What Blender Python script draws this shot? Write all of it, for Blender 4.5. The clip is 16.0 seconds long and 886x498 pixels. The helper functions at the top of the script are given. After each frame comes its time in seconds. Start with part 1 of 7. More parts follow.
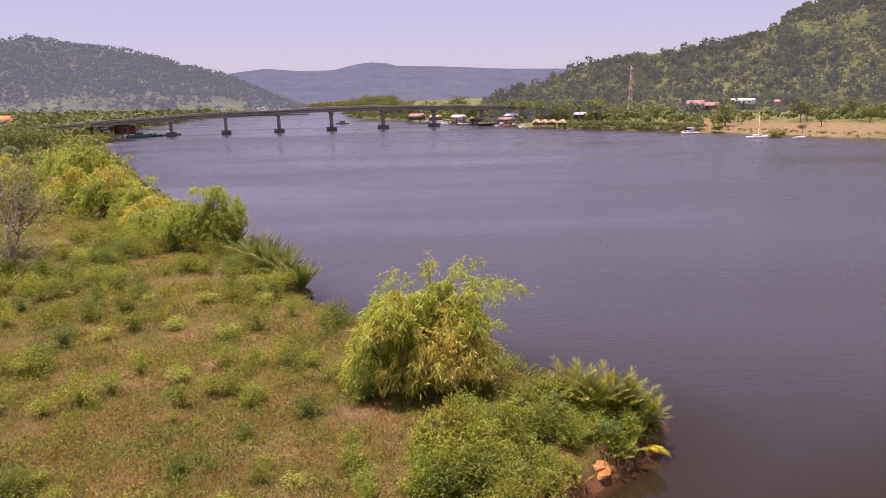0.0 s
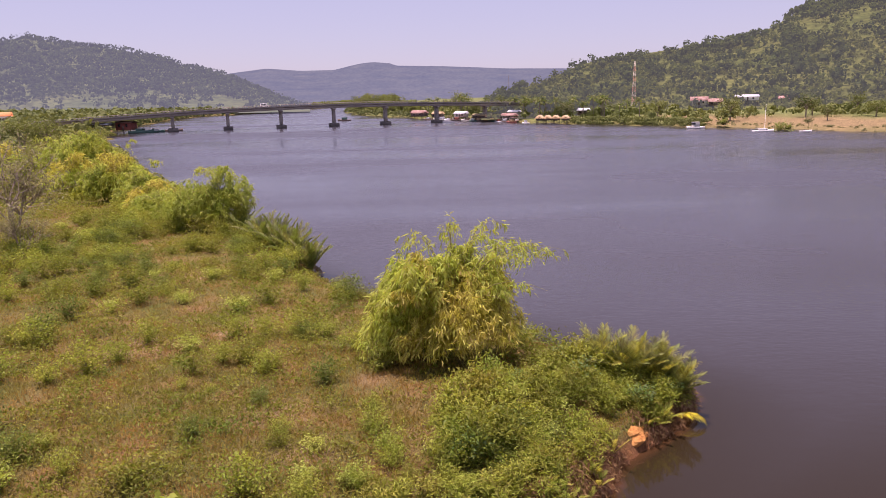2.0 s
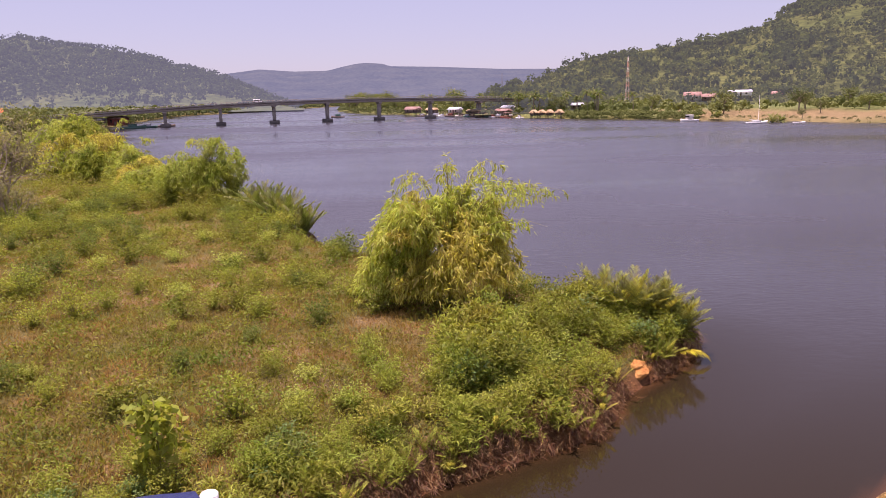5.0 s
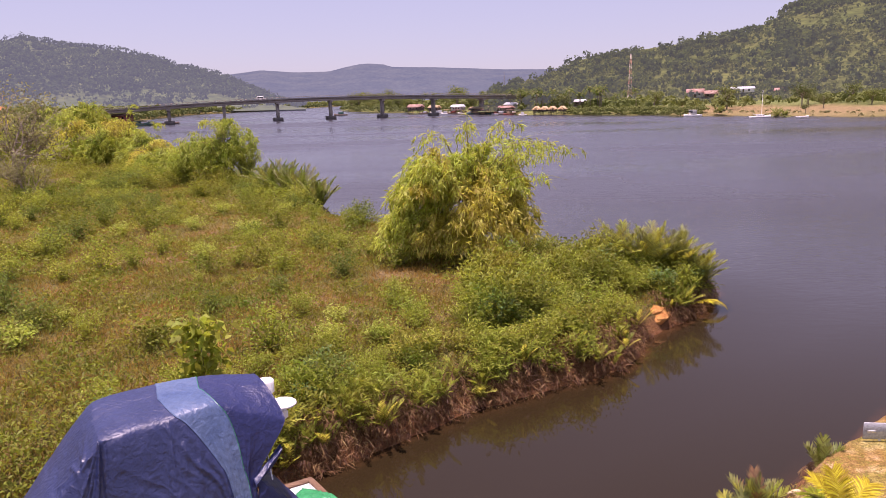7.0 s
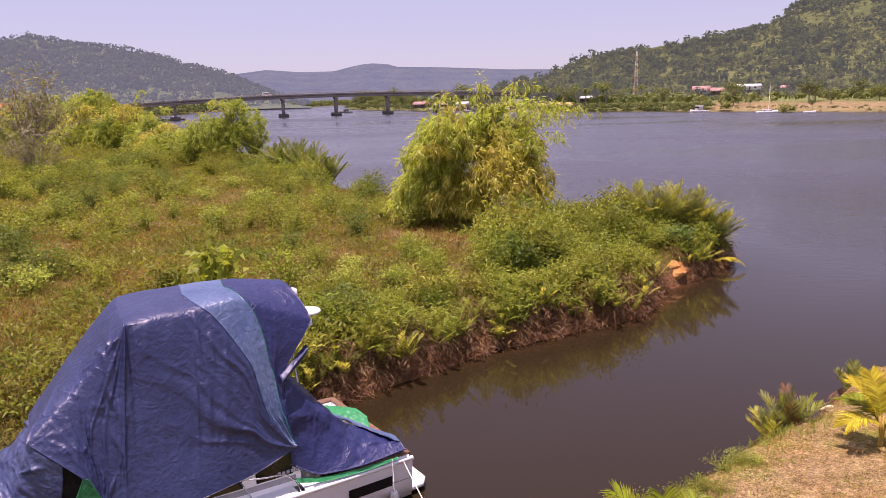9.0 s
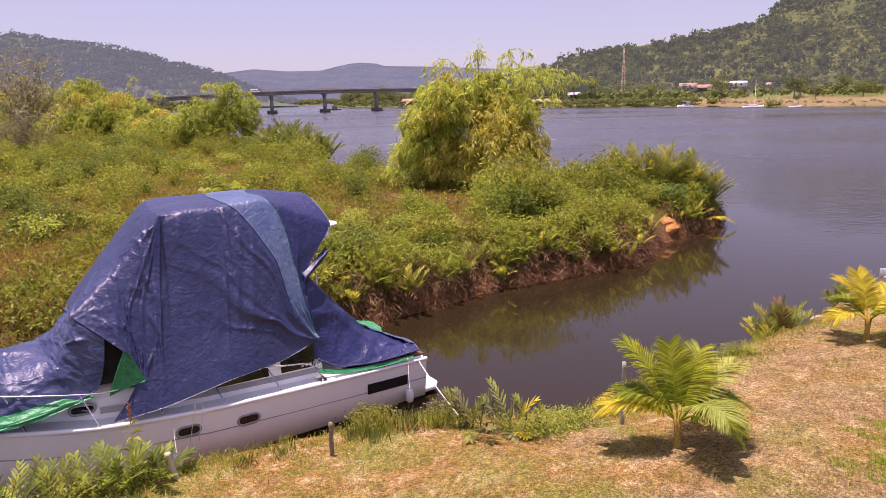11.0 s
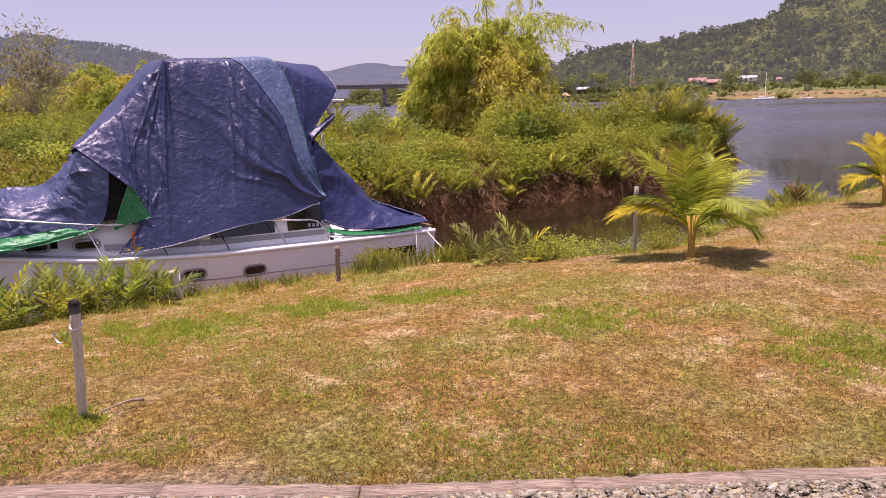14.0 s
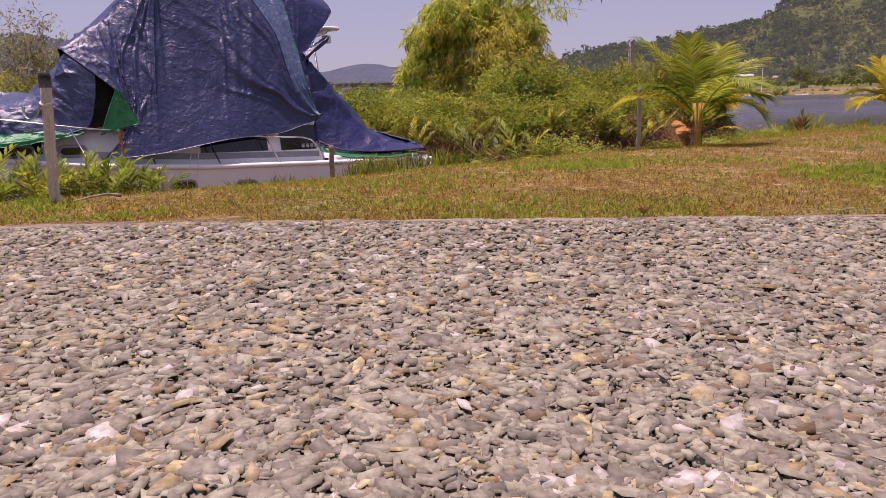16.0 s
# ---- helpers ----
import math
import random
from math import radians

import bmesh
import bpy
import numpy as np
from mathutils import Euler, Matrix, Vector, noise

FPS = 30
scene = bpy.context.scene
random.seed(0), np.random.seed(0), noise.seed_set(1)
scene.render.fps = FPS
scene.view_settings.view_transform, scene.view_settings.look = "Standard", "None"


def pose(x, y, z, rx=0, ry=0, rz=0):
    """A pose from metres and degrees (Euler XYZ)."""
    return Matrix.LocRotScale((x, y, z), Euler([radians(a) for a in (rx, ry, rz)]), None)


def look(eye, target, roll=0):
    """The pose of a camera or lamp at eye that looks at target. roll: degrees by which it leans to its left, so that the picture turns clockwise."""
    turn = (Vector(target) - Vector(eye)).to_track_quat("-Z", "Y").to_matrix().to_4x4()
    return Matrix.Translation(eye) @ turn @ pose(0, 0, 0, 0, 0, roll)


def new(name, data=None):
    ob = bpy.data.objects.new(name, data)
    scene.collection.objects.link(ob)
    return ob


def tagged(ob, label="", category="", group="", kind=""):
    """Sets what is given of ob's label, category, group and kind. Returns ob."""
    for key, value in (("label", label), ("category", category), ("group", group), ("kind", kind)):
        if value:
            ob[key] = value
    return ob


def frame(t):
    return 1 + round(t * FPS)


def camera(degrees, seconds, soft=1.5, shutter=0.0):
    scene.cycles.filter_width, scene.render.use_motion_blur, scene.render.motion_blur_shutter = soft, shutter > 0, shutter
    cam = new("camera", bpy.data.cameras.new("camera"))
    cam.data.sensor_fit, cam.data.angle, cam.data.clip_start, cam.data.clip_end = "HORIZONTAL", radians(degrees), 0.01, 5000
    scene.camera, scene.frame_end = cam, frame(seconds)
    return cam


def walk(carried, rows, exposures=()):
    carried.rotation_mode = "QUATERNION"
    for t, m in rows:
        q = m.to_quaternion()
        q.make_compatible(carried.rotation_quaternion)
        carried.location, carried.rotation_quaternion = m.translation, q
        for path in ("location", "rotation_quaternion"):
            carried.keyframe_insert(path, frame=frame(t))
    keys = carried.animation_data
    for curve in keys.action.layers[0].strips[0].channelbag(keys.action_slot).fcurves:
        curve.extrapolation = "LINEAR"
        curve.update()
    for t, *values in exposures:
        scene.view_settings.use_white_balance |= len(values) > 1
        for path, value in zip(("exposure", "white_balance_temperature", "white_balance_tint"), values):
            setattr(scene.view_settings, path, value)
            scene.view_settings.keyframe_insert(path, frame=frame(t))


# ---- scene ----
EXPOSURE, KELVIN, TINT = 0.5, 6720, 48
cam = camera(63.7, 16.0, soft=0.65)
PATH = [
    (0, (-1.299, 1.987, 16.002), (-1.29, 3.942, 15.579), -1.3),
    (0.5, (-1.687, 2.245, 15.471), (-1.675, 4.2, 15.048), -1.2),
    (1, (-2.118, 2.587, 14.885), (-2.104, 4.542, 14.462), -1.2),
    (1.5, (-2.381, 2.952, 14.289), (-2.365, 4.907, 13.867), -1.3),
    (2, (-2.433, 3.176, 13.72), (-2.426, 5.131, 13.298), -1.3),
    (2.5, (-2.355, 3.309, 13.171), (-2.358, 5.265, 12.75), -1.3),
    (3, (-2.357, 3.51, 12.608), (-2.337, 5.465, 12.188), -1.4),
    (5.5, (-2.847, 3.213, 10.039), (-2.823, 5.169, 9.621), -1.4),
    (6, (-3.087, 2.93, 9.498), (-3.068, 4.886, 9.083), -1.5),
    (6.5, (-3.388, 2.55, 9.003), (-3.369, 4.506, 8.588), -1.5),
    (7, (-3.695, 2.207, 8.504), (-3.675, 4.163, 8.088), -1.5),
    (7.5, (-3.85, 2.1, 7.954), (-3.831, 4.057, 7.54), -1.5),
    (8, (-3.943, 2.146, 7.41), (-3.932, 4.103, 6.997), -1.5),
    (8.5, (-4.073, 2.173, 6.931), (-4.067, 4.13, 6.517), -1.4),
    (11, (-4.783, 0.947, 4.83), (-4.742, 2.903, 4.414), -1.4),
    (11.5, (-4.833, 0.78, 4.378), (-4.787, 2.735, 3.961), -1.3),
    (12, (-4.86, 0.621, 3.93), (-4.819, 2.577, 3.513), -1.3),
    (12.5, (-4.869, 0.535, 3.465), (-4.845, 2.491, 3.05), -1.4),
    (13, (-4.888, 0.568, 3.034), (-4.868, 2.524, 2.617), -1.3),
    (13.5, (-4.895, 0.601, 2.576), (-4.875, 2.557, 2.161), -1.5),
    (14, (-4.855, 0.581, 2.138), (-4.838, 2.538, 1.724), -1.6),
    (14.5, (-4.874, 0.593, 1.704), (-4.855, 2.549, 1.289), -1.5),
    (15, (-4.895, 0.593, 1.27), (-4.874, 2.55, 0.857), -1.4),
    (15.5, (-4.9, 0.593, 0.895), (-4.876, 2.549, 0.482), -1.5),
    (16, (-4.909, 0.603, 0.608), (-4.883, 2.56, 0.197), -1.6),
]
walk(cam, [(t, look(eye, target, roll)) for t, eye, target, roll in PATH], exposures=[(t, EXPOSURE + e, KELVIN, TINT) for t, e in ((0, -0.01), (8, 0.06), (11, 0.05), (13.5, -0.03), (14.5, -0.1), (16, -0.45))])

# ---- world and light ----
SUN_DIR = Vector((-0.1, 0.1, 1.0)).normalized()
world = bpy.data.worlds.new("sky")
scene.world = world
world.use_nodes = True
wn = world.node_tree.nodes
sky = wn.new("ShaderNodeTexSky")
sky.sky_type = "NISHITA"
sky.sun_disc = False
sky.sun_elevation = math.asin(SUN_DIR.z)
sky.sun_rotation = math.atan2(SUN_DIR.x, SUN_DIR.y)
sky.air_density, sky.dust_density, sky.ozone_density, sky.altitude = 1.0, 0.6, 3.0, 0
wn["Background"].inputs["Strength"].default_value = 0.088
haze = wn.new("ShaderNodeMixRGB")
haze.inputs[0].default_value = 0.6
haze.inputs[2].default_value = (4.15, 4.7, 5.6, 1)
world.node_tree.links.new(sky.outputs[0], haze.inputs[1])
world.node_tree.links.new(haze.outputs[0], wn["Background"].inputs[0])
sun = new("sun", bpy.data.lights.new("sun", "SUN"))
sun.data.energy, sun.data.angle, sun.data.color = 5.0, radians(0.6), (1.0, 0.95, 0.86)
sun.matrix_world = look(SUN_DIR * 100, (0, 0, 0))

# ---- materials ----


def nodes(name):
    m = bpy.data.materials.new(name)
    m.use_nodes = True
    nt = m.node_tree
    return m, nt, nt.nodes["Principled BSDF"]


def add(nt, kind, **sockets):
    n = nt.nodes.new("ShaderNode" + kind)
    for k, v in sockets.items():
        n.inputs[k.replace("_", " ")].default_value = v
    return n


def noise_node(nt, pos, scale, detail=4.0, rough=0.6):
    n = add(nt, "TexNoise", Scale=scale, Detail=detail, Roughness=rough)
    nt.links.new(pos, n.inputs["Vector"])
    return n.outputs["Fac"]


def ramp(nt, fac, stops):
    r = nt.nodes.new("ShaderNodeValToRGB")
    while len(r.color_ramp.elements) < len(stops):
        r.color_ramp.elements.new(0.5)
    for e, (p, c) in zip(r.color_ramp.elements, stops):
        e.position, e.color = p, (*c, 1)
    nt.links.new(fac, r.inputs[0])
    return r.outputs[0]


def mixc(nt, fac, a, b, blend="MIX"):
    n = nt.nodes.new("ShaderNodeMix")
    n.data_type, n.blend_type = "RGBA", blend
    for idx, v in ((0, fac), (6, a), (7, b)):
        if isinstance(v, (int, float)):
            n.inputs[idx].default_value = v
        elif isinstance(v, tuple):
            n.inputs[idx].default_value = (*v, 1)
        else:
            nt.links.new(v, n.inputs[idx])
    return n.outputs[2]


def surface(name, c1, c2, big=1.0, fine=30.0, rough=0.8, metal=0.0, bump=0.2, bumpd=0.02, island=0.0, spec=0.3,
            glow=0.0, objrand=0.0, stretch=None, contrast=0.35):
    """A two-scale surface: broad patches between c1 and c2, and fine grain in value and relief; glow: share of light let through."""
    m, nt, bsdf = nodes(name)
    geo = nt.nodes.new("ShaderNodeNewGeometry")
    pos = geo.outputs["Position"]
    if stretch:
        mp = add(nt, "Mapping", Scale=stretch)
        nt.links.new(pos, mp.inputs["Vector"])
        pos = mp.outputs[0]
    big_n = noise_node(nt, pos, big)
    fine_n = noise_node(nt, pos, fine, 3.0)
    col = ramp(nt, big_n, [(0.3, c1), (0.7, c2)])
    col = mixc(nt, contrast, col, ramp(nt, fine_n, [(0.3, (0.12, 0.12, 0.12)), (0.7, (1, 1, 1))]), "OVERLAY")
    for amount, sock in ((island, "Random Per Island"), (objrand, None)):
        if amount:
            if sock:
                rnd = geo.outputs[sock]
            else:
                rnd = nt.nodes.new("ShaderNodeObjectInfo").outputs["Random"]
            hs = nt.nodes.new("ShaderNodeHueSaturation")
            mr = add(nt, "MapRange", To_Min=1 - amount, To_Max=1 + amount)
            mh = add(nt, "MapRange", To_Min=0.5 - 0.05 * amount, To_Max=0.5 + 0.05 * amount)
            nt.links.new(rnd, mr.inputs[0])
            nt.links.new(rnd, mh.inputs[0])
            nt.links.new(mr.outputs[0], hs.inputs["Value"])
            nt.links.new(mh.outputs[0], hs.inputs["Hue"])
            nt.links.new(col, hs.inputs["Color"])
            col = hs.outputs[0]
    nt.links.new(col, bsdf.inputs["Base Color"])
    bsdf.inputs["Roughness"].default_value = rough
    bsdf.inputs["Metallic"].default_value = metal
    bsdf.inputs["Specular IOR Level"].default_value = spec
    if bump:
        b = add(nt, "Bump", Strength=bump, Distance=bumpd)
        nt.links.new(fine_n, b.inputs["Height"])
        nt.links.new(b.outputs[0], bsdf.inputs["Normal"])
    if glow:
        tr = nt.nodes.new("ShaderNodeBsdfTranslucent")
        nt.links.new(mixc(nt, 1.0, col, (1.0, 1.0, 0.54), "MULTIPLY"), tr.inputs[0])
        mx = nt.nodes.new("ShaderNodeMixShader")
        mx.inputs[0].default_value = glow
        nt.links.new(bsdf.outputs[0], mx.inputs[1])
        nt.links.new(tr.outputs[0], mx.inputs[2])
        nt.links.new(mx.outputs[0], nt.nodes["Material Output"].inputs["Surface"])
    return m


def leaf_mat(name, c1, c2, big=0.6, island=0.35, glow=0.48, rough=0.5):
    return surface(name, c1, c2, big, 12.0, rough, bump=0, island=island, glow=glow, contrast=0.2, spec=0.14)


LEAF_WEED = leaf_mat("weed_leaf", (0.135, 0.195, 0.028), (0.31, 0.285, 0.05), big=0.3)
LEAF_SHRUB = leaf_mat("shrub_leaf", (0.215, 0.295, 0.044), (0.4, 0.405, 0.065), big=0.4)
LEAF_DEEP = leaf_mat("deep_green_leaf", (0.12, 0.175, 0.04), (0.21, 0.25, 0.055), big=0.5)
LEAF_LANCE = leaf_mat("lance_leaf", (0.24, 0.29, 0.045), (0.46, 0.41, 0.08), big=0.9, island=0.5)
LEAF_BLUE = leaf_mat("bluish_leaf", (0.14, 0.22, 0.07), (0.22, 0.3, 0.1))
LEAF_BAMBOO = leaf_mat("bamboo_leaf", (0.48, 0.46, 0.095), (0.63, 0.54, 0.15), big=0.45, glow=0.55)
LEAF_YOUNG = leaf_mat("young_bamboo_leaf", (0.42, 0.5, 0.1), (0.54, 0.56, 0.135), big=0.45, glow=0.58)
LEAF_BRIGHT = leaf_mat("bright_leaf", (0.32, 0.4, 0.08), (0.45, 0.48, 0.115), glow=0.52)
LEAF_FERN = leaf_mat("fern_leaf", (0.14, 0.185, 0.035), (0.29, 0.29, 0.06), big=1.2, island=0.5)
LEAF_GOLD = leaf_mat("golden_leaf", (0.53, 0.44, 0.03), (0.66, 0.57, 0.05))
LEAF_DEAD = leaf_mat("dead_leaf", (0.1, 0.05, 0.024), (0.3, 0.175, 0.085), big=1.5, island=0.5, glow=0.15)
LEAF_NIPA = leaf_mat("nipa_leaf", (0.15, 0.185, 0.06), (0.29, 0.285, 0.1), big=1.2, island=0.45, glow=0.4, rough=0.5)
LEAF_COCO = leaf_mat("coconut_leaf", (0.165, 0.25, 0.016), (0.38, 0.385, 0.026), big=1.6, island=0.45)
LEAF_OLIVE = leaf_mat("olive_leaf", (0.2, 0.2, 0.1), (0.31, 0.29, 0.15), glow=0.45)
LEAF_TREE = leaf_mat("tree_leaf", (0.07, 0.11, 0.022), (0.15, 0.19, 0.04), big=0.15, glow=0.4)
# Hill and wood leaf lightened and greyed, distance haze put into the colour.
LEAF_HILL = surface("hill_leaf", (0.14, 0.175, 0.06), (0.22, 0.24, 0.085), 0.02, 2.0, 0.9, bump=0, island=0.14, glow=0.3, contrast=0.2, spec=0.05)
LEAF_SCRUB = surface("scrub_leaf", (0.19, 0.23, 0.06), (0.3, 0.3, 0.09), 0.025, 2.0, 0.9, bump=0, island=0.14, glow=0.3, contrast=0.2, spec=0.05)
LEAF_WOOD = surface("dark_wood_leaf", (0.11, 0.14, 0.055), (0.17, 0.19, 0.075), 0.03, 2.0, 0.9, bump=0, island=0.15, glow=0.25, contrast=0.2, spec=0.05)
GRASS_FIELD = leaf_mat("field_grass", (0.19, 0.2, 0.034), (0.4, 0.215, 0.075), big=0.28, island=0.4)
GRASS_LAWN = leaf_mat("lawn_grass", (0.29, 0.275, 0.052), (0.5, 0.275, 0.1), big=1.1, island=0.6)
GRASS_GREEN = leaf_mat("green_grass", (0.25, 0.35, 0.05), (0.36, 0.42, 0.07), big=0.7, island=0.3)
GRASS_TUFT = leaf_mat("tuft_grass", (0.24, 0.34, 0.045), (0.38, 0.44, 0.07), big=2.0, island=0.3)
BARK = surface("bark", (0.2, 0.155, 0.115), (0.34, 0.28, 0.22), 2, 30, 0.9, bump=0.5)
STEM = surface("stem", (0.16, 0.17, 0.05), (0.25, 0.2, 0.08), 2, 30, 0.8, bump=0.2)
WEATHERED = surface("weathered_wood", (0.16, 0.125, 0.09), (0.3, 0.235, 0.175), 5, 22, 0.85, bump=0.9, bumpd=0.012, stretch=(0.35, 7, 7), contrast=0.7)
POSTWOOD = surface("grey_post_wood", (0.42, 0.35, 0.26), (0.6, 0.52, 0.41), 4, 30, 0.85, bump=0.5, bumpd=0.006, stretch=(8, 8, 1))
GREYWOOD = surface("silvered_wood", (0.26, 0.24, 0.21), (0.4, 0.37, 0.33), 4, 30, 0.85, bump=0.5, bumpd=0.006, stretch=(8, 8, 1))
DARK = surface("near_black", (0.015, 0.013, 0.012), (0.04, 0.035, 0.03), 5, 40, 0.9)
CONCRETE = surface("concrete", (0.25, 0.215, 0.19), (0.36, 0.32, 0.28), 0.15, 3, 0.9, bump=0.3)
CONCRETE_DARK = surface("stained_concrete", (0.11, 0.095, 0.085), (0.2, 0.175, 0.155), 0.3, 3, 0.9, bump=0.3)
STONE = surface("slate_chip", (0.188, 0.173, 0.122), (0.276, 0.254, 0.192), 9, 60, 0.75, bump=0.4, bumpd=0.004, island=0.36)
STONE_PALE = surface("pale_chip", (0.34, 0.315, 0.27), (0.44, 0.41, 0.36), 9, 60, 0.8, bump=0.3, bumpd=0.003, island=0.2)
STONE_TAN = surface("tan_chip", (0.22, 0.16, 0.072), (0.34, 0.28, 0.17), 9, 60, 0.8, bump=0.3, bumpd=0.003, island=0.45)
ROCK = surface("orange_rock", (0.38, 0.15, 0.035), (0.52, 0.26, 0.075), 2.5, 14, 0.85, bump=0.8, bumpd=0.05)
GELCOAT = surface("white_gelcoat", (0.86, 0.87, 0.87), (0.92, 0.92, 0.92), 1.2, 9, 0.3, bump=0.02, spec=0.5, contrast=0.1)
GELCOAT_GREY = surface("grey_stripe", (0.3, 0.3, 0.31), (0.36, 0.36, 0.37), 1.2, 9, 0.4, bump=0.0, contrast=0.1)
GLASS_DARK = surface("tinted_glass", (0.008, 0.008, 0.01), (0.014, 0.014, 0.016), 2, 9, 0.08, bump=0, spec=0.6)
STEEL = surface("stainless_steel", (0.55, 0.55, 0.55), (0.7, 0.7, 0.7), 4, 30, 0.25, metal=1.0, bump=0)
TEAK = surface("weathered_teak", (0.12, 0.07, 0.04), (0.22, 0.13, 0.08), 3, 25, 0.8, bump=0.3, stretch=(1, 6, 6))
ROPE = surface("rope", (0.55, 0.52, 0.46), (0.7, 0.67, 0.6), 6, 80, 0.9)


def tarp_mat(name, c1, c2, sheen):
    """Woven plastic sheet: fine weave relief, dulled and lightened patches, crumples."""
    m, nt, bsdf = nodes(name)
    pos = nt.nodes.new("ShaderNodeNewGeometry").outputs["Position"]
    big_n = noise_node(nt, pos, 0.9)
    mid = noise_node(nt, pos, 11.0, 7.0, 0.7)
    fine = noise_node(nt, pos, 60.0, 3.0)
    col = ramp(nt, big_n, [(0.3, c1), (0.7, c2)])
    col = mixc(nt, 0.35, col, ramp(nt, fine, [(0.3, (0.2, 0.2, 0.2)), (0.7, (0.85, 0.85, 0.85))]), "OVERLAY")
    col = mixc(nt, 0.28, col, ramp(nt, mid, [(0.35, (0.22, 0.22, 0.22)), (0.65, (0.8, 0.8, 0.8))]), "OVERLAY")
    nt.links.new(col, bsdf.inputs["Base Color"])
    rr = add(nt, "MapRange", To_Min=0.33, To_Max=0.46)
    nt.links.new(big_n, rr.inputs[0])
    nt.links.new(rr.outputs[0], bsdf.inputs["Roughness"])
    bsdf.inputs["Specular IOR Level"].default_value = sheen
    warp = add(nt, "TexNoise", Scale=3.0, Detail=3.0)
    nt.links.new(pos, warp.inputs["Vector"])
    vadd = nt.nodes.new("ShaderNodeVectorMath")
    vadd.operation = "MULTIPLY_ADD"
    vadd.inputs[1].default_value = (0.5, 0.5, 0.5)
    nt.links.new(warp.outputs["Color"], vadd.inputs[0])
    nt.links.new(pos, vadd.inputs[2])
    last = None
    for scale, amount, depth in ((4.2, 0.13, 0.06), (9.0, 0.28, 0.035), (24.0, 0.24, 0.012)):
        vor = add(nt, "TexVoronoi", Scale=scale)
        nt.links.new(vadd.outputs[0], vor.inputs["Vector"])
        b0 = add(nt, "Bump", Strength=amount, Distance=depth)
        nt.links.new(vor.outputs["Distance"], b0.inputs["Height"])
        if last:
            nt.links.new(last, b0.inputs["Normal"])
        last = b0.outputs[0]
    b1 = add(nt, "Bump", Strength=0.29, Distance=0.03)
    nt.links.new(mid, b1.inputs["Height"])
    nt.links.new(last, b1.inputs["Normal"])
    b2 = add(nt, "Bump", Strength=0.25, Distance=0.004)
    nt.links.new(fine, b2.inputs["Height"])
    nt.links.new(b1.outputs[0], b2.inputs["Normal"])
    nt.links.new(b2.outputs[0], bsdf.inputs["Normal"])
    return m


TARP = tarp_mat("blue_tarpaulin", (0.013, 0.02, 0.07), (0.026, 0.037, 0.106), 0.55)
TARP_FADED = tarp_mat("sun_bleached_tarpaulin", (0.018, 0.028, 0.09), (0.06, 0.08, 0.16), 0.5)
TARP_PALE = tarp_mat("faded_blue_tarpaulin", (0.04, 0.075, 0.17), (0.1, 0.15, 0.25), 0.5)
TARP_DARK = tarp_mat("navy_tarpaulin", (0.012, 0.017, 0.07), (0.02, 0.027, 0.098), 0.42)
TARP_GREEN = tarp_mat("green_tarpaulin", (0.005, 0.18, 0.06), (0.01, 0.26, 0.09), 0.4)

# ---- shapes ----


def flat_mesh(name, verts, faces, mat=None, smooth=False):
    """A mesh from vertices and one or more face arrays of equal-sided faces."""
    me = bpy.data.meshes.new(name)
    verts = np.asarray(verts, dtype=np.float32)
    if not isinstance(faces, list):
        faces = [faces]
    faces = [np.asarray(f, dtype=np.int32) for f in faces if len(f)]
    me.vertices.add(len(verts))
    me.vertices.foreach_set("co", verts.ravel())
    loops = np.concatenate([f.ravel() for f in faces])
    sizes = np.concatenate([np.full(len(f), f.shape[1], dtype=np.int32) for f in faces])
    me.loops.add(len(loops))
    me.loops.foreach_set("vertex_index", loops)
    me.polygons.add(len(sizes))
    me.polygons.foreach_set("loop_start", np.concatenate([[0], np.cumsum(sizes)[:-1]]).astype(np.int32))
    me.update(calc_edges=True)
    me.validate()
    if smooth:
        me.polygons.foreach_set("use_smooth", np.ones(len(sizes), dtype=bool))
    if mat:
        me.materials.append(mat)
    return me


